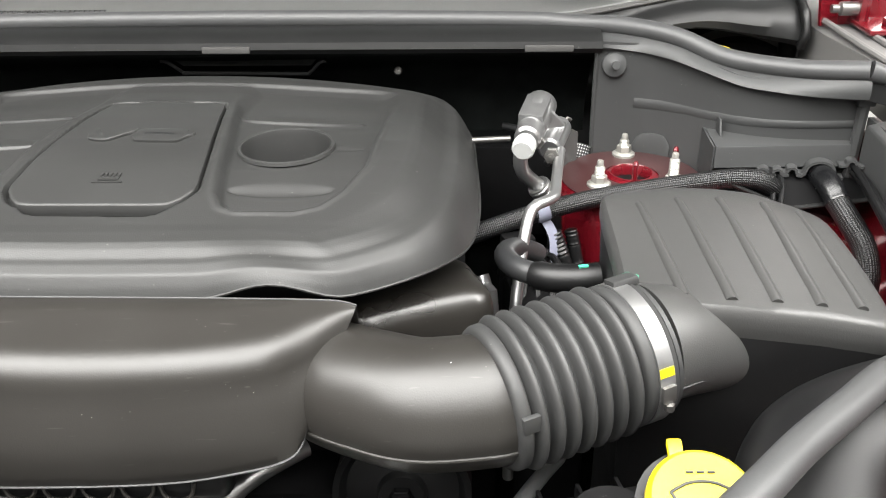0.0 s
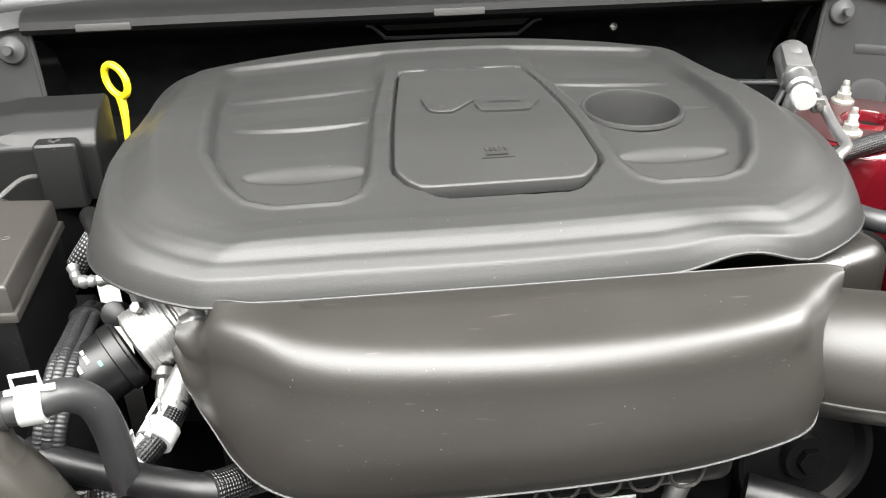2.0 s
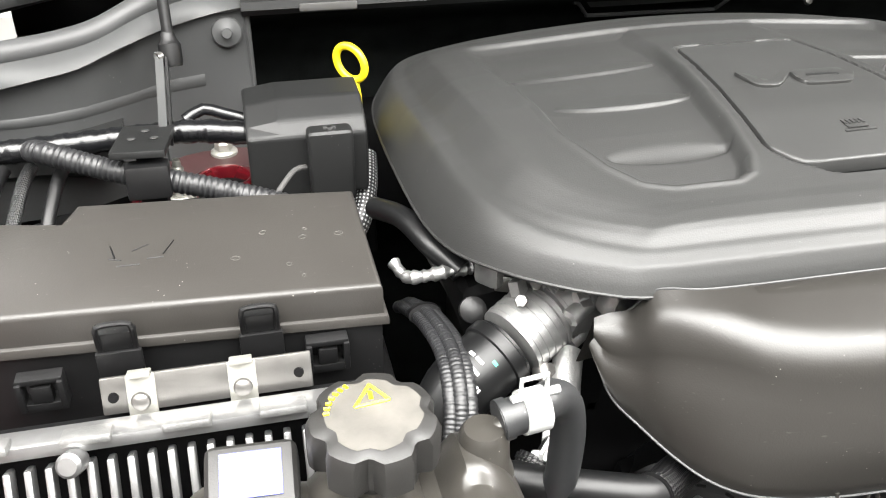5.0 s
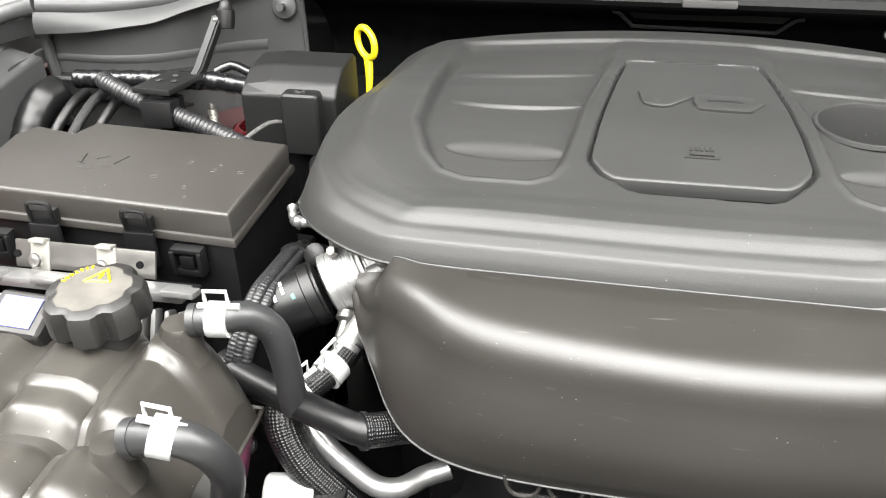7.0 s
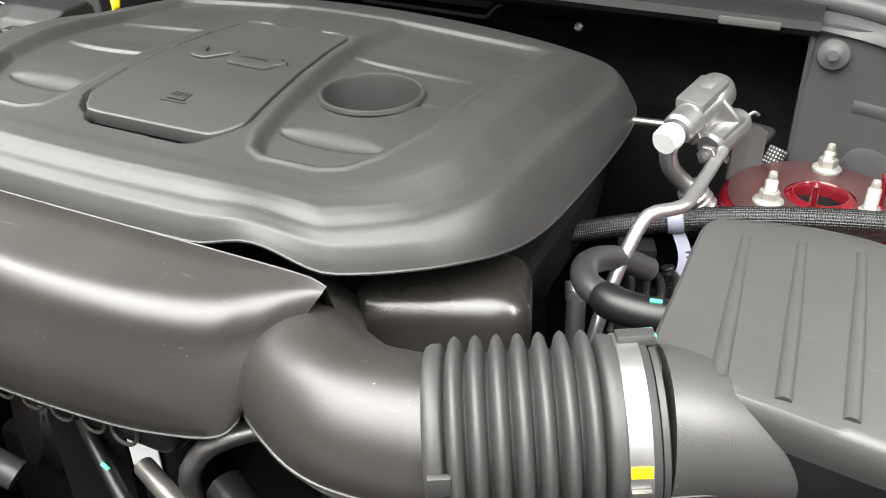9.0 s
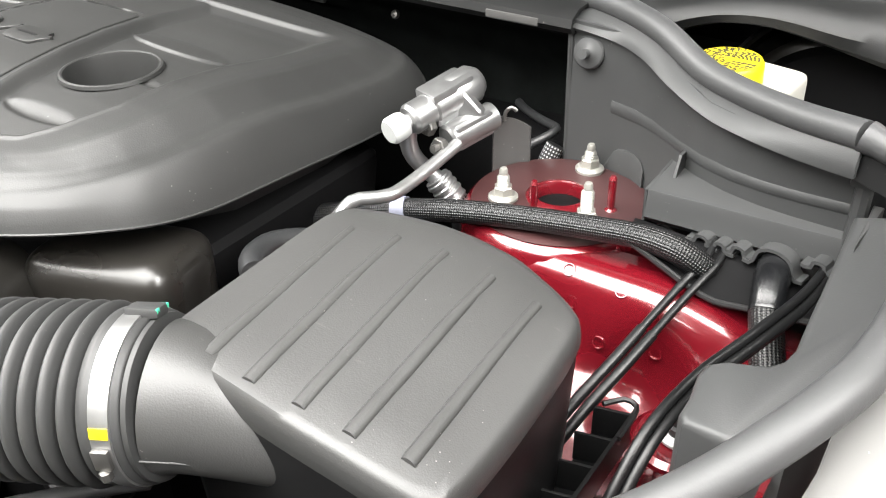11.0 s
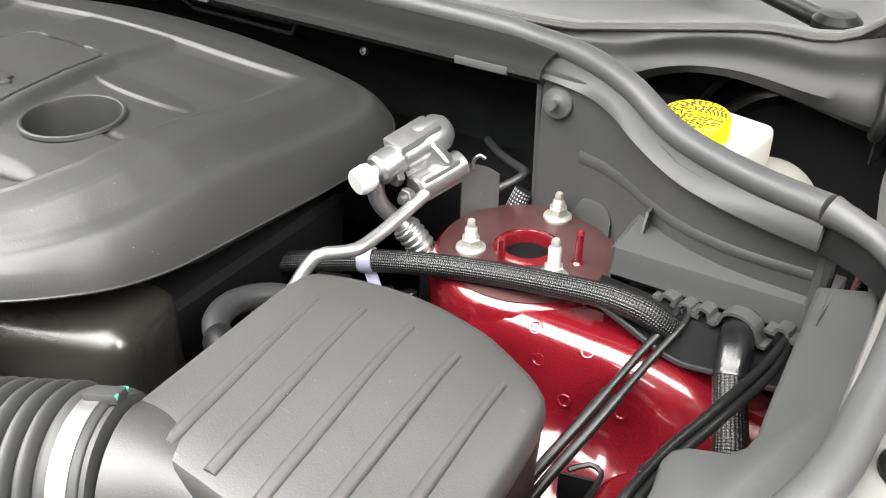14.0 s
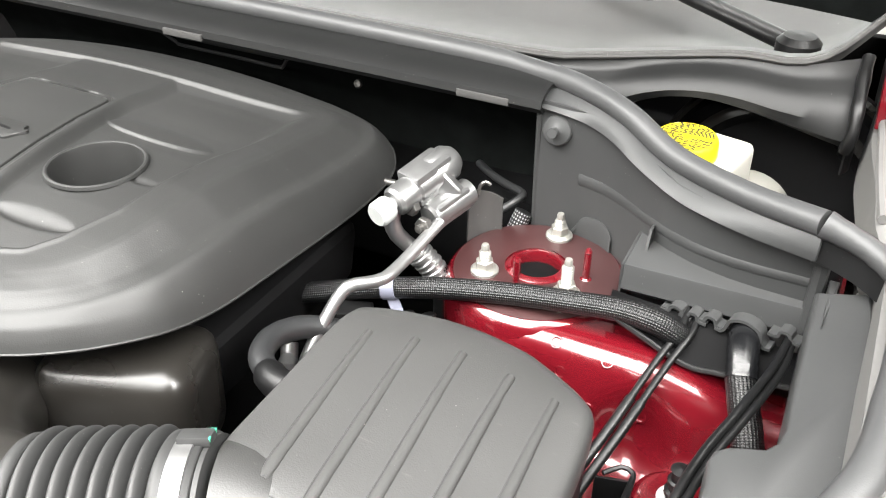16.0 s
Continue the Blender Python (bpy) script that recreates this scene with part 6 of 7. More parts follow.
def spring_band(at, to, r):
    """White spring band clamp round a hose, with its two raised tabs."""
    t = thing("band_clamp", at, "white-marked spring clamp on a coolant hose", "hose clamp", "spring clamps")
    m = axis_pose(at, to)
    part("band", lathe([(r + 0.0004, -0.0065), (r + 0.0016, -0.0065), (r + 0.0016, 0.0065), (r + 0.0004, 0.0065)], 32, m), WHITE, t)
    q = V(at) + V((0, 0, r + 0.001))
    fr = bmesh.new()
    yd = m.to_3x3() @ V((0, 0, 1))
    sd = V((0, 0, 1)).cross(yd).normalized()
    a, b = q - yd * 0.007, q + yd * 0.007
    tube([a, a + V((0, 0, 0.010)), b + V((0, 0, 0.010)), b], 0.0014, 8, smooth=False, bm=fr)
    part("tab", fr, WHITE, t)
    fr = tube([V(at) - yd * 0.012 + V((0, 0, r)), V(at) + yd * 0.014 + V((0, 0, r))], 0.0022, 8, smooth=False)
    part("ear", fr, WHITE, t)
    return t


hose("coolant_hose", "grey rubber coolant hose from the reservoir neck", [(-0.592, 0.354, 1.087), (-0.572, 0.357, 1.089), (-0.560, 0.366, 1.086), (-0.549, 0.374, 1.072), (-0.5445, 0.377, 1.048), (-0.544, 0.380, 1.015), (-0.545, 0.384, 0.998)], 0.0098, HOSEGREY)
spring_band((-0.574, 0.3565, 1.0885), (-0.554, 0.359, 1.0885), 0.0098)
hose("coolant_hose", "grey rubber coolant hose at the reservoir front", [(-0.585, 0.258, 1.080), (-0.560, 0.258, 1.085), (-0.545, 0.262, 1.077), (-0.540, 0.273, 1.050), (-0.550, 0.286, 1.015), (-0.562, 0.294, 0.982), (-0.572, 0.299, 0.94)], 0.0100, HOSEGREY)
spring_band((-0.563, 0.258, 1.0845), (-0.548, 0.261, 1.080), 0.0100)
spring_band((-0.560, 0.293, 0.988), (-0.566, 0.296, 0.968), 0.0102)
hose("heater_hose", "black moulded junction pipe before the engine", [(-0.612, 0.417, 1.0), (-0.573, 0.398, 1.0), (-0.548, 0.387, 1.0), (-0.520, 0.376, 1.0), (-0.497, 0.368, 1.0), (-0.486, 0.368, 0.998)], 0.0108)
hose("braided_hose", "short cuff of black braided sleeve", [(-0.492, 0.366, 1.0), (-0.481, 0.374, 0.996), (-0.468, 0.386, 0.990), (-0.45, 0.40, 0.98)], 0.0118, BRAID)
hose("heater_hose", "black rubber hose low before the engine", [(-0.590, 0.325, 0.93), (-0.565, 0.329, 0.931), (-0.530, 0.333, 0.930), (-0.49, 0.338, 0.924), (-0.42, 0.345, 0.905), (-0.36, 0.36, 0.87)], 0.0125, HOSEGREY)
spring_band((-0.572, 0.328, 0.931), (-0.55, 0.331, 0.931), 0.0127)
hose("braided_hose", "thick hose in black braided sleeve", [(-0.548, 0.405, 1.0), (-0.556, 0.397, 0.992), (-0.555, 0.384, 0.978), (-0.541, 0.375, 0.955), (-0.518, 0.373, 0.930), (-0.494, 0.371, 0.905), (-0.470, 0.369, 0.87), (-0.45, 0.37, 0.80)], 0.0135, BRAID)
hose("braided_hose", "short hose in black braided sleeve", [(-0.556, 0.394, 0.988), (-0.545, 0.402, 0.996), (-0.535, 0.410, 1.002), (-0.527, 0.422, 1.006), (-0.520, 0.440, 1.011)], 0.0105, BRAID)
spring_band((-0.529, 0.418, 1.005), (-0.524, 0.430, 1.008), 0.0108)
spring_band((-0.546, 0.401, 0.996), (-0.538, 0.408, 1.001), 0.0108)
hose("coolant_stub", "bare metal coolant stub under the thermostat housing", [(-0.523, 0.434, 1.010), (-0.516, 0.452, 1.018), (-0.508, 0.470, 1.026)], 0.0100, CAST)
tr_ = thing("drain_rod", (-0.588, 0.36, 0.9), "thin grey rod with a round head", "rod")
part("rod", tube([(-0.587, 0.385, 0.952), (-0.588, 0.370, 0.940), (-0.588, 0.352, 0.925)], 0.0026, 10), HOSEGREY, tr_)
part("head", lathe([(0, 0.004), (0.006, 0.003), (0.0075, 0), (0.006, -0.002), (0, -0.002)], 18, axis_pose((-0.587, 0.386, 0.953), (-0.56, 0.10, 1.2)), close=False), HOSEGREY, tr_)
part("foot", block(0.02, 0.02, 0.12, pose(-0.588, 0.352, 0.81), 0.003), DARK, tr_)
al = thing("metal_pipe", (-0.50, 0.41, 0.88), "bare bent aluminium pipe low beside the engine", "pipe")
part("pipe", tube([(-0.545, 0.400, 0.972), (-0.527, 0.388, 0.960), (-0.508, 0.380, 0.951), (-0.487, 0.371, 0.945), (-0.469, 0.372, 0.945), (-0.456, 0.384, 0.946), (-0.438, 0.392, 0.950)], 0.0078, 16), ALU, al)
al = thing("metal_pipe", (-0.08, 0.36, 0.9), "bare bent aluminium pipe below the elbow", "pipe")
part("pipe", tube([(-0.125, 0.415, 0.972), (-0.145, 0.398, 0.971), (-0.1603, 0.388, 0.966), (-0.1725, 0.381, 0.958), (-0.181, 0.376, 0.946), (-0.185, 0.372, 0.930), (-0.185, 0.372, 0.88)], 0.0078, 16), ALU, al)

# thermostat housing and its hose, left front corner of the engine
tb = thing("thermostat_housing", (-0.525, 0.50, 0.95), "bright cast aluminium thermostat housing", "housing")
h0, h1 = (-0.515, 0.492, 1.048), (-0.560, 0.470, 1.030)
hm = axis_pose(h0, h1)
part("barrel", lathe([(0, -0.03), (0.021, -0.03), (0.021, -0.012), (0.026, -0.010), (0.026, 0.0), (0.022, 0.002), (0.022, 0.008), (0.025, 0.010), (0.025, 0.036), (0.020, 0.038), (0, 0.039)], 36, hm, close=False), CAST, tb)
for k in range(5):
    a = k * 1.25 + 0.4
    part("boss", lathe([(0.0065, -0.012), (0.0065, 0.010), (0.004, 0.012), (0, 0.012)], 14, hm @ pose(0.026 * math.cos(a), 0.026 * math.sin(a), -0.006), close=False), CAST, tb)
for k in range(6):
    part("ring", lathe([(0.0235, -0.001 + 0.006 * k), (0.0255, 0.0 + 0.006 * k), (0.0255, 0.0025 + 0.006 * k), (0.0235, 0.0035 + 0.006 * k)], 36, hm), CAST, tb)
for k, (q, r_) in enumerate((((-0.545, 0.522, 1.060), 0.0055), ((-0.530, 0.512, 1.068), 0.007), ((-0.508, 0.495, 1.072), 0.008), ((-0.498, 0.478, 1.066), 0.006), ((-0.522, 0.500, 1.076), 0.005))):
    part("bolt_boss", lathe([(r_, -0.02), (r_, 0.0), (r_ * 0.7, 0.002), (r_ * 0.7, 0.006), (0, 0.0065)], 8, axis_pose(q, (q[0] - 0.03, q[1] - 0.05, q[2] + 0.06)), close=False), CAST, tb)
part("flange", block(0.075, 0.05, 0.03, pose(-0.490, 0.505, 1.035, 10, 15, 30), 0.006), CAST, tb)
rng = random.Random(11)
for k in range(14):
    q = (-0.555 + 0.075 * rng.random(), 0.470 + 0.055 * rng.random(), 1.052 + 0.020 * rng.random())
    part("casting_rib", block(0.006 + 0.016 * rng.random(), 0.006 + 0.006 * rng.random(), 0.010 + 0.012 * rng.random(), pose(*q, 50 * rng.random() - 25, 50 * rng.random() - 25, 180 * rng.random()), 0.0018), CAST if k % 4 else STEEL, tb)
for k in range(5):
    q = (-0.540 + 0.013 * k, 0.478 + 0.010 * (k % 2), 1.066 + 0.004 * (k % 3))
    part("bolt", hexnut(0.0042, 0.006, axis_pose(q, (q[0] - 0.02, q[1] - 0.05, q[2] + 0.05))), STEEL, tb, sharp=20)
part("arm", block(0.05, 0.018, 0.02, pose(-0.47, 0.470, 1.055, 10, 10, 20), 0.005), CAST, tb)
part("arm", block(0.055, 0.02, 0.02, pose(-0.535, 0.525, 1.060, 0, 0, 40), 0.005), CAST, tb)
part("boss", lathe([(0.009, 0), (0.009, 0.014), (0.005, 0.016), (0, 0.016)], 16, axis_pose((-0.563, 0.512, 1.040), (-0.570, 0.47, 1.07)), close=False), BLACK, tb)
part("stay", block(0.06, 0.02, 0.10, pose(-0.50, 0.50, 0.95), 0.004), DARK, tb)
ss_ = part("drain_stud", lathe([(0.008, 0), (0.008, 0.006), (0.0045, 0.008), (0.0045, 0.020), (0.003, 0.024), (0, 0.024)], 16, axis_pose((-0.528, 0.462, 1.024), (-0.530, 0.43, 1.005)), close=False), STEEL, tb)
rh = thing("radiator_hose", (-0.58, 0.46, 0.95), "thick black radiator hose with white paint marks", "hose")
part("hose", tube([tuple(V(h0).lerp(V(h1), 0.80)), tuple(V(h0).lerp(V(h1), 1.3)), (-0.585, 0.460, 1.016), (-0.60, 0.45, 0.985), (-0.605, 0.44, 0.92)], 0.0235, 26), RUBBER, rh)
part("collar", lathe([(0.0238, 0.044), (0.0252, 0.045), (0.0252, 0.053), (0.0238, 0.054)], 36, hm), RUBBER, rh)
# white paint marks and print on the side that faces up and forward
up_ = hm.to_3x3().inverted() @ V((0.1, -0.45, 0.9))
a0 = math.atan2(up_.y, up_.x)
for k, (zz, w, da) in enumerate(((0.060, 0.004, -0.30), (0.066, 0.006, 0.02), (0.066, 0.004, 0.30), (0.073, 0.006, -0.12), (0.073, 0.005, 0.20))):
    a = a0 + da
    part("paint_mark", block(0.0008, w, 0.0022, hm @ pose(0.0237 * math.cos(a), 0.0237 * math.sin(a), zz, 0, 0, math.degrees(a)), 0.0002), PALE if k else GREENINK, rh)
for k in range(9):
    a = a0 - 0.55 + 0.09 * k
    part("print_bar", block(0.0008, 0.0013, 0.005, hm @ pose(0.0237 * math.cos(a), 0.0237 * math.sin(a), 0.079, 0, 0, math.degrees(a)), 0), PALE, rh, smooth=False)

# harness of corrugated strands down between fuse box and engine
lo = thing("wiring_harness", (-0.592, 0.47, 1.0), "grey corrugated wiring conduit beside the fuse box", "wiring harness")
for dx, dz in ((-0.0060, 0), (0.0, 0.003), (0.0060, 0)):
    part("strand", tube([(-0.598 + dx * 0.6, 0.575, 1.005), (-0.596 + dx * 0.8, 0.555, 1.018 + dz), (-0.591 + dx, 0.52, 1.032 + dz), (-0.588 + dx, 0.48, 1.041 + dz), (-0.589 + dx, 0.450, 1.042 + dz), (-0.592 + dx, 0.425, 1.028 + dz), (-0.598 + dx, 0.408, 1.0), (-0.602 + dx, 0.40, 0.94)],
                        0.0046, 10, 0.0008, rfun=lambda s, t: 1 + 0.05 * math.sin(s * 2 * math.pi / 0.0028)), LOOM, lo)
part("tie", tube([(-0.592, 0.530, 1.030), (-0.592, 0.524, 1.032)], 0.0118, 16, flat=0.65, smooth=False), BLACK, lo)
s1 = thing("sensor_lead", (-0.57, 0.56, 1.0), "black sensor lead with foil-wrapped end", "wiring")
part("lead", tube([(-0.607, 0.64, 1.055), (-0.592, 0.60, 1.066), (-0.578, 0.565, 1.060), (-0.562, 0.545, 1.05)], 0.0085, 14), RUBBER, s1)
part("foil_end", tube([(-0.606, 0.566, 1.050), (-0.600, 0.553, 1.046), (-0.588, 0.546, 1.049), (-0.570, 0.544, 1.052), (-0.555, 0.548, 1.05)], 0.0046, 11, 0.0022, rfun=lambda s, t: 1 + 0.14 * math.sin(s * 900) + 0.12 * math.sin(s * 2300 + 1)), CAST, s1, "crumpled silver foil wrap")
for pts in ([(-0.598, 0.740, 1.052), (-0.603, 0.71, 1.040), (-0.613, 0.683, 1.022), (-0.632, 0.668, 0.998), (-0.65, 0.665, 0.97)],):
    fh = thing("flecked_hose", pts[0], "hose in black and white flecked braid", "hose", "flecked hoses")
    part("sleeve", tube(pts, 0.0095, 18), BRAIDW, fh)

# ---------- jump terminal cover ----------
jb = thing("terminal_cover", (-0.65, 0.72, 1.0), "grey-black plastic terminal cover with a front latch", "terminal cover")
prof = [(0.690, 1.045), (0.690, 1.098), (0.700, 1.108), (0.722, 1.1185), (0.758, 1.1195), (0.765, 1.113), (0.765, 1.045)]
bm = bmesh.new()
vl = [bm.verts.new((-0.698, y, z - (0.004 if z > 1.1 else 0))) for y, z in prof]
vr = [bm.verts.new((-0.603, y, z)) for y, z in prof]
vm = [bm.verts.new((-0.672, y, z)) for y, z in prof]
for A, B_ in ((vl, vm), (vm, vr)):
    for k in range(len(prof)):
        bm.faces.new((A[k], A[(k + 1) % len(prof)], B_[(k + 1) % len(prof)], B_[k]))
bm.faces.new(vl)
bm.faces.new(vr)
bmesh.ops.recalc_face_normals(bm, faces=bm.faces)
bmesh.ops.bevel(bm, geom=[e for e in bm.edges if e.calc_face_angle(0) > 0.3], offset=0.003, segments=3, profile=0.5, affect="EDGES")
part("cover", bm, ARCHM, jb, smooth=False)
lt_ = part("latch", block(0.036, 0.018, 0.062, pose(-0.634, 0.684, 1.044), 0.005, 3), ARCHM, jb)
kh = block(0.010, 0.004, 0.002, pose(-0.634, 0.683, 1.1055), 0.0005)
block(0.004, 0.008, 0.002, pose(-0.634, 0.682, 1.1055), 0.0005, bm=kh)
part("keyhole", kh, INK, lt_)
part("foot", block(0.085, 0.06, 0.10, pose(-0.65, 0.73, 0.95), 0.004), DARK, jb)

# ---------- dipstick ----------
dp = thing("oil_dipstick", (-0.599, 0.743, 1.03), "yellow ring-handled oil dipstick", "dipstick")
rx_, ru_ = V((math.cos(radians(35)), -math.sin(radians(35)), 0)), V((-0.15, 0.20, 0.97)).normalized()
ring = [tuple(V((-0.601, 0.794, 1.118)) + rx_ * 0.0135 * math.cos(a) + ru_ * 0.0150 * math.sin(a)) for a in np.linspace(0, 2 * math.pi, 33)]
part("ring", tube(ring, 0.0035, 12, smooth=False, caps=False), YELLOW, dp)
part("stem", tube([(-0.5995, 0.792, 1.104), (-0.598, 0.789, 1.094), (-0.597, 0.784, 1.082), (-0.597, 0.775, 1.060)], 0.0040, 12, rfun=lambda s, t: 1.2 - 0.5 * s / t), YELLOW, dp)
part("guide_tube", tube([(-0.597, 0.776, 1.063), (-0.597, 0.765, 1.04), (-0.595, 0.75, 0.95)], 0.006, 12), DARK, dp)

# ---------- gas strut foot, strap, bracket plate, conduits ----------
gs = thing("gas_strut", (-0.752, 0.797, 1.12), "black gas strut on its ball joint", "gas strut")
part("rod", tube([(-0.752, 0.797, 1.140), (-0.756, 0.86, 1.30), (-0.76, 0.92, 1.46)], 0.0048, 14, smooth=False), RUBBER, gs)
part("socket", lathe([(0.0085, -0.006), (0.0095, 0.0), (0.0095, 0.012), (0.007, 0.015), (0.0055, 0.022)], 20, axis_pose((-0.752, 0.795, 1.132), (-0.756, 0.86, 1.30)), close=True), BLACK, gs)
part("ball_pin", lathe([(0.004, 0), (0.004, 0.014), (0, 0.014)], 12, axis_pose((-0.752, 0.797, 1.136), (-0.768, 0.785, 1.136)), close=False), STEEL, gs)
sb = thing("strut_strap", (-0.768, 0.74, 1.08), "grey painted flat steel strap holding the gas strut", "bracket")
part("strap", sheet([[(-0.7645 + 0.0065 * u_, y, z) for u_ in (0, 1)] for y, z in ((0.792, 1.140), (0.785, 1.135), (0.760, 1.120), (0.735, 1.105), (0.715, 1.098))], 0.004), PANEL, sb)
part("side", sheet([[(-0.7565, y, z - 0.010 * u_) for u_ in (0, 1)] for y, z in ((0.792, 1.140), (0.785, 1.135), (0.760, 1.120), (0.735, 1.105), (0.715, 1.098))], 0.002), BLACK, sb)
bp = thing("conduit_bracket", (-0.772, 0.70, 1.05), "black plastic conduit bracket plate with three holes", "bracket")
part("plate", block(0.040, 0.066, 0.006, pose(-0.775, 0.699, 1.098, -6, 0, -4), 0.0015), ARCHM, bp)
for q in ((-0.783, 0.695), (-0.766, 0.694), (-0.774, 0.713)):
    part("hole", lathe([(0.0032, 0), (0.003, 0.0006), (0, 0.0006)], 14, pose(*q, 1.1052 - (q[1] - 0.697) * 0.105, -6), close=False), INK, bp)
part("strap_block", block(0.032, 0.02, 0.026, pose(-0.772, 0.668, 1.070, -6), 0.003), BLACK, bp)
part("stem", block(0.02, 0.02, 0.14, pose(-0.772, 0.69, 0.95), 0.002), DARK, bp)
c1 = thing("wiring_conduit", (-0.75, 0.67, 1.05), "grey corrugated conduit behind the fuse box", "conduit")
part("conduit", tube([(-0.862, 0.728, 1.088), (-0.853, 0.712, 1.094), (-0.840, 0.702, 1.094), (-0.80, 0.685, 1.086), (-0.76, 0.672, 1.080), (-0.72, 0.660, 1.073), (-0.685, 0.648, 1.066), (-0.66, 0.64, 1.06)], 0.0085, 18, 0.0012, rfun=lambda s, t: 1 + 0.07 * math.sin(s * 2 * math.pi / 0.0048)), LOOM, c1)
c2 = thing("taped_harness", (-0.74, 0.735, 1.06), "wiring harness wrapped in glossy tape", "wiring harness")
part("wrap", tube([(-0.90, 0.735, 1.085), (-0.83, 0.735, 1.088), (-0.78, 0.735, 1.090), (-0.74, 0.732, 1.092), (-0.70, 0.725, 1.090), (-0.66, 0.72, 1.085)], 0.0095, 16, 0.002, rfun=lambda s, t: 1 + 0.05 * math.sin(s * 330) + 0.03 * math.sin(s * 910)), TAPE, c2)
part("branch", tube([(-0.745, 0.742, 1.098), (-0.73, 0.748, 1.104), (-0.715, 0.746, 1.100), (-0.695, 0.742, 1.094)], 0.005, 12), TAPE, c2)
zt = thing("cable_tie", (-0.682, 0.655, 1.06), "pale grey cable tie with its tail", "cable tie")
part("tail", tube([(-0.686, 0.640, 1.066), (-0.676, 0.655, 1.073), (-0.664, 0.672, 1.078), (-0.655, 0.680, 1.076)], 0.0022, 8), GREYPAINT, zt)
th2 = thing("taped_hose", (-0.925, 0.70, 0.95), "grey hose wrapped in glossy tape", "hose")
part("wrap", tube([(-0.925, 0.735, 1.07), (-0.93, 0.715, 1.066), (-0.936, 0.69, 1.045), (-0.938, 0.67, 1.01), (-0.938, 0.66, 0.95)], 0.018, 20, 0.004, rfun=lambda s, t: 1 + 0.03 * math.sin(s * 400)), RUBBER, th2)
for k, x in enumerate((-0.885, -0.865, -0.84)):
    pl_ = thing("brake_line", (x, 0.68, 1.0), "thin grey coated line behind the fuse box", "brake line", "lines behind the fuse box")
    part("tube", tube([(x, 0.725, 1.075), (x - 0.004, 0.70, 1.07), (x - 0.012, 0.665, 1.045), (x - 0.02, 0.64, 1.0)], 0.0052, 12), BRAID if k == 1 else BLACK, pl_)

# ---------- low front: alternator, pulley, connector, fan shroud ----------
at_ = thing("alternator", (-0.47, 0.43, 0.6), "dark cast alternator with slotted end", "alternator")
am_ = axis_pose((-0.40, 0.46, 0.86), (-0.44, 0.38, 0.88))
part("case", lathe([(0, -0.06), (0.062, -0.06), (0.065, -0.04), (0.065, 0.03), (0.05, 0.045), (0.02, 0.05), (0, 0.05)], 40, am_, close=False), BLACK, at_)
for k in range(16):
    a = 2 * math.pi * k / 16
    part("slot", block(0.022, 0.007, 0.003, am_ @ pose(0.042 * math.cos(a), 0.042 * math.sin(a), 0.0405, 0, 0, math.degrees(a)), 0.001), DARK, at_)
part("mount", block(0.10, 0.06, 0.28, pose(-0.42, 0.45, 0.55), 0.01), DARK, at_)
pu = thing("belt_pulley", (-0.06, 0.42, 0.8), "black grooved belt pulley", "pulley")
pm = axis_pose((-0.055, 0.43, 0.915), (-0.055, 0.34, 0.935))
prof = [(0, 0.012), (0.018, 0.012), (0.020, 0.004), (0.045, 0.0), (0.05, 0.008), (0.055, 0.009)]
for k in range(6):
    prof += [(0.055, 0.008 - k * 0.004), (0.052, 0.006 - k * 0.004)]
prof += [(0.055, -0.018), (0, -0.018)]
part("pulley", lathe(prof, 48, pm, close=False), BLACK, pu, sharp=25)
part("hub_bolt", hexnut(0.011, 0.008, pm @ pose(0, 0, 0.012)), DARK, pu, sharp=20)
part("carrier", block(0.06, 0.05, 0.4, pose(-0.055, 0.46, 0.55), 0.01), DARK, pu)
wcx = thing("white_connector", (-0.55, 0.365, 0.8), "white and black plug connector low in the bay", "connector")
part("plug", lathe([(0, 0), (0.0145, 0), (0.0160, 0.002), (0.0160, 0.026), (0.0165, 0.028), (0.0165, 0.036), (0, 0.037)], 24, axis_pose((-0.566, 0.362, 0.930), (-0.530, 0.368, 0.930)), close=False), WHITE, wcx)
part("housing", block(0.03, 0.03, 0.14, pose(-0.522, 0.372, 0.80), 0.004), BLACK, wcx)
bt = thing("canister", (-0.225, 0.404, 0.785), "black canister with a white and blue label", "canister")
part("canister", lathe([(0.028, -0.1), (0.03, 0.05), (0.026, 0.06), (0, 0.061)], 28, pose(-0.225, 0.404, 0.885), close=False), BLACK, bt)
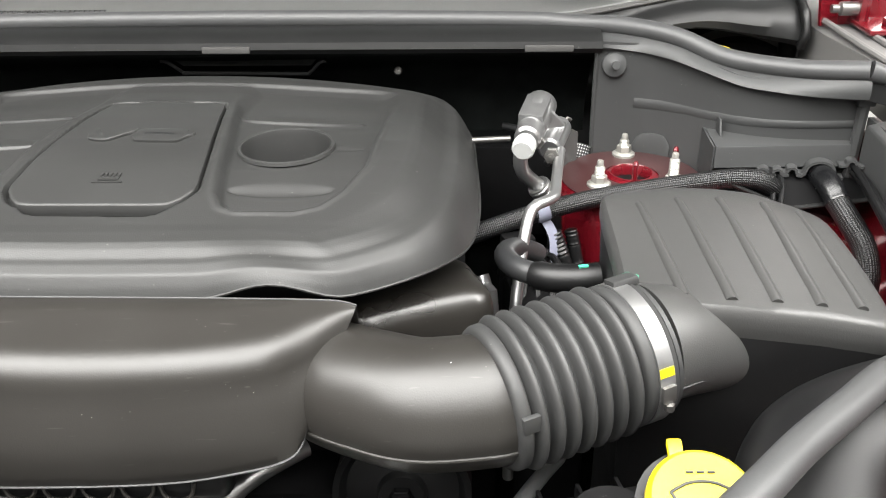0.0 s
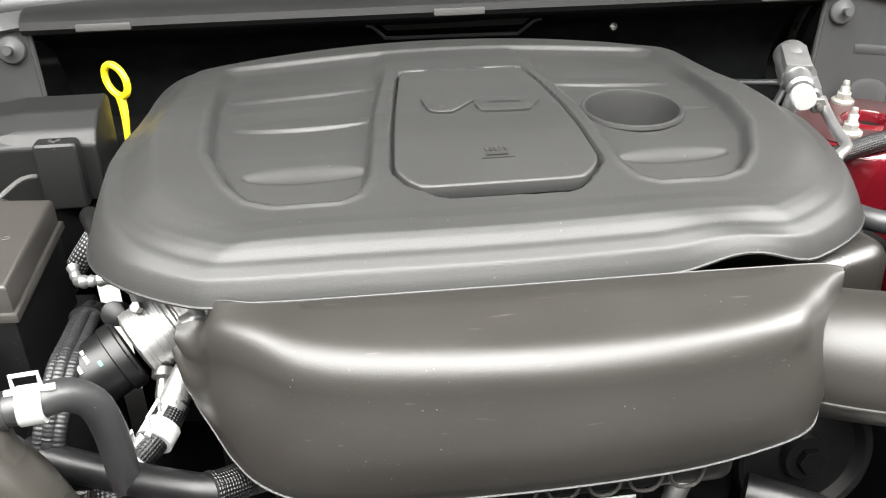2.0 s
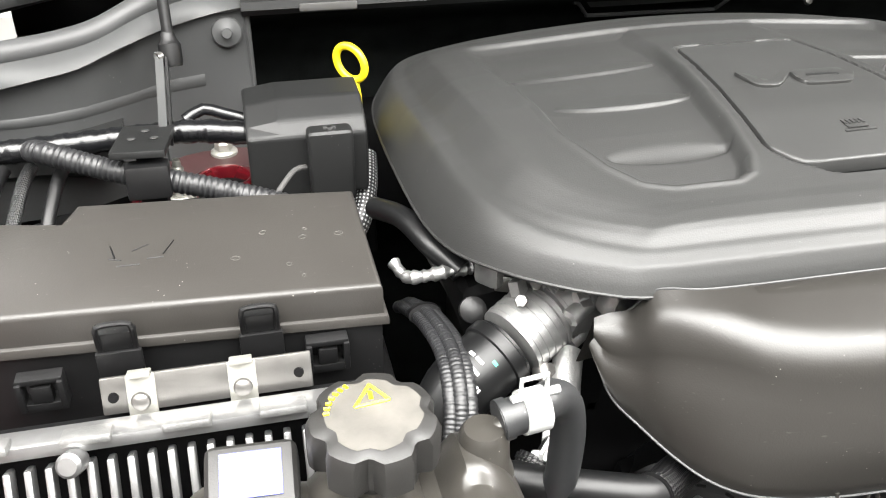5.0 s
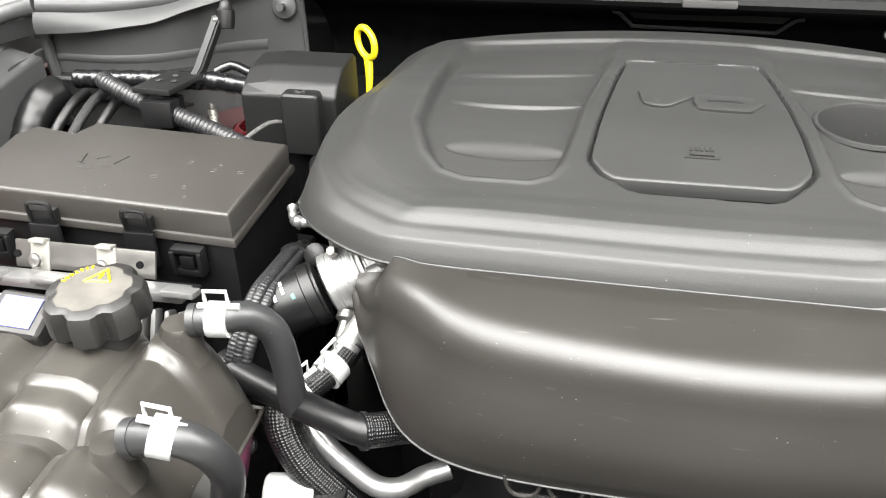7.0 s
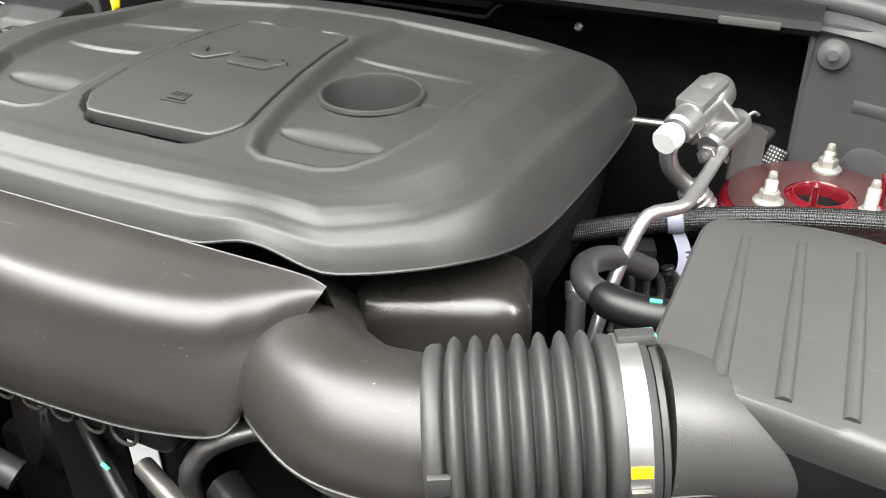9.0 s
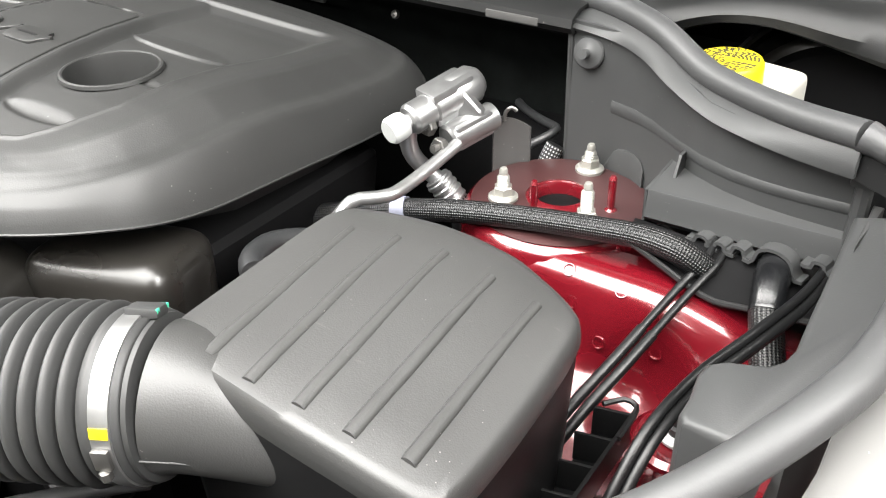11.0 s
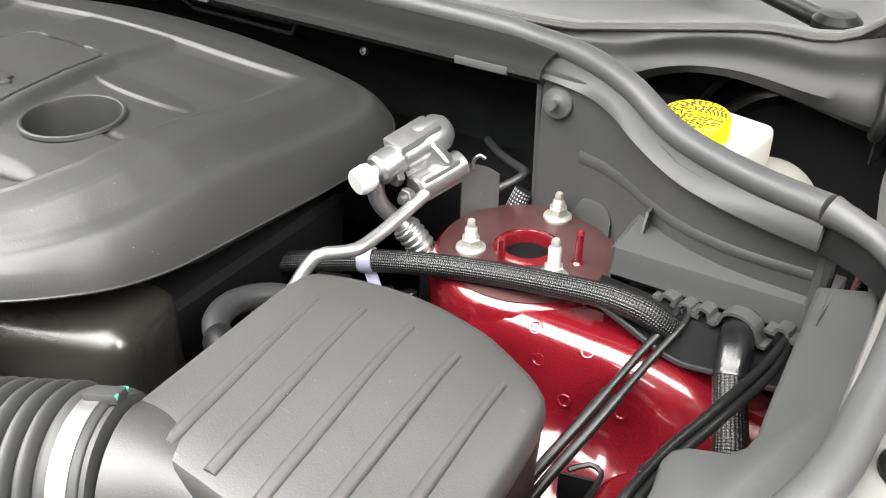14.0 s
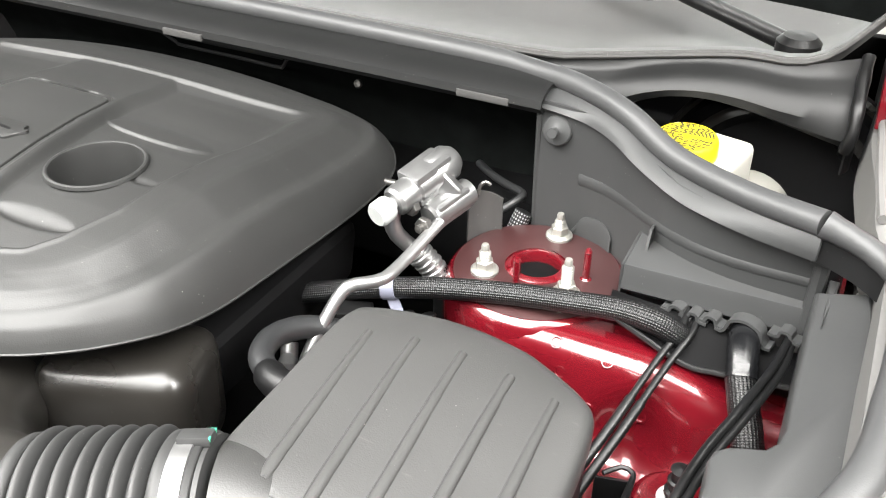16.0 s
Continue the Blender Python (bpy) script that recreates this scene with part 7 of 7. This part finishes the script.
part("label", block(0.028, 0.0012, 0.034, pose(-0.225, 0.3735, 0.915), 0.0004), PALE, bt)
part("label_band", block(0.026, 0.001, 0.006, pose(-0.225, 0.3726, 0.917), 0.0002), BLUEINK, bt)
ph = thing("power_steering_line", (-0.10, 0.33, 0.9), "grey metal line with ribbed rubber joint", "line")
part("line", tube([(-0.20, 0.350, 0.958), (-0.1448, 0.3305, 0.955), (-0.1041, 0.326, 0.955), (-0.079, 0.3236, 0.955), (-0.05, 0.318, 0.950)], 0.0072, 14), STEEL, ph)
part("joint", tube([(-0.118, 0.3276, 0.955), (-0.110, 0.3266, 0.955), (-0.102, 0.3258, 0.955)], 0.0120, 20, 0.001, rfun=lambda s, t: 1 + 0.12 * math.sin(s * 1500)), RUBBER, ph)
wn = thing("white_nut", (-0.068, 0.322, 0.94), "white plastic hexagonal fitting", "fitting")
part("nut", hexnut(0.016, 0.018, axis_pose((-0.076, 0.3232, 0.955), (-0.04, 0.317, 0.952))), WHITE, wn, sharp=20)
fs = thing("fan_shroud", (-0.28, 0.27, 0.6), "black plastic fan shroud behind the crossmember", "fan shroud")
part("shroud", block(0.60, 0.03, 0.30, pose(-0.28, 0.235, 0.6), 0.01), BLACK, fs)
lh = thing("lower_hose", (-0.04, 0.38, 0.85), "large black hose below the resonator", "hose")
part("hose", tube([(-0.14, 0.36, 0.955), (-0.10, 0.34, 0.950), (-0.05, 0.325, 0.93), (0.0, 0.315, 0.90)], 0.014, 22), RUBBER, lh)
part("paint_mark", block(0.014, 0.003, 0.001, pose(-0.118, 0.334, 0.9645, 20), 0.0003), GREENINK, lh)

dh = thing("drain_hose", (-0.23, 0.35, 0.85), "thin black rubber hose with a green paint mark", "hose")
part("hose", tube([(-0.30, 0.385, 0.950), (-0.265, 0.365, 0.945), (-0.235, 0.350, 0.930), (-0.205, 0.338, 0.905), (-0.18, 0.33, 0.85)], 0.0055, 14), RUBBER, dh)
part("paint_mark", block(0.007, 0.003, 0.002, pose(-0.241, 0.3515, 0.9385, 20, 30), 0.0004), GREENINK, dh)
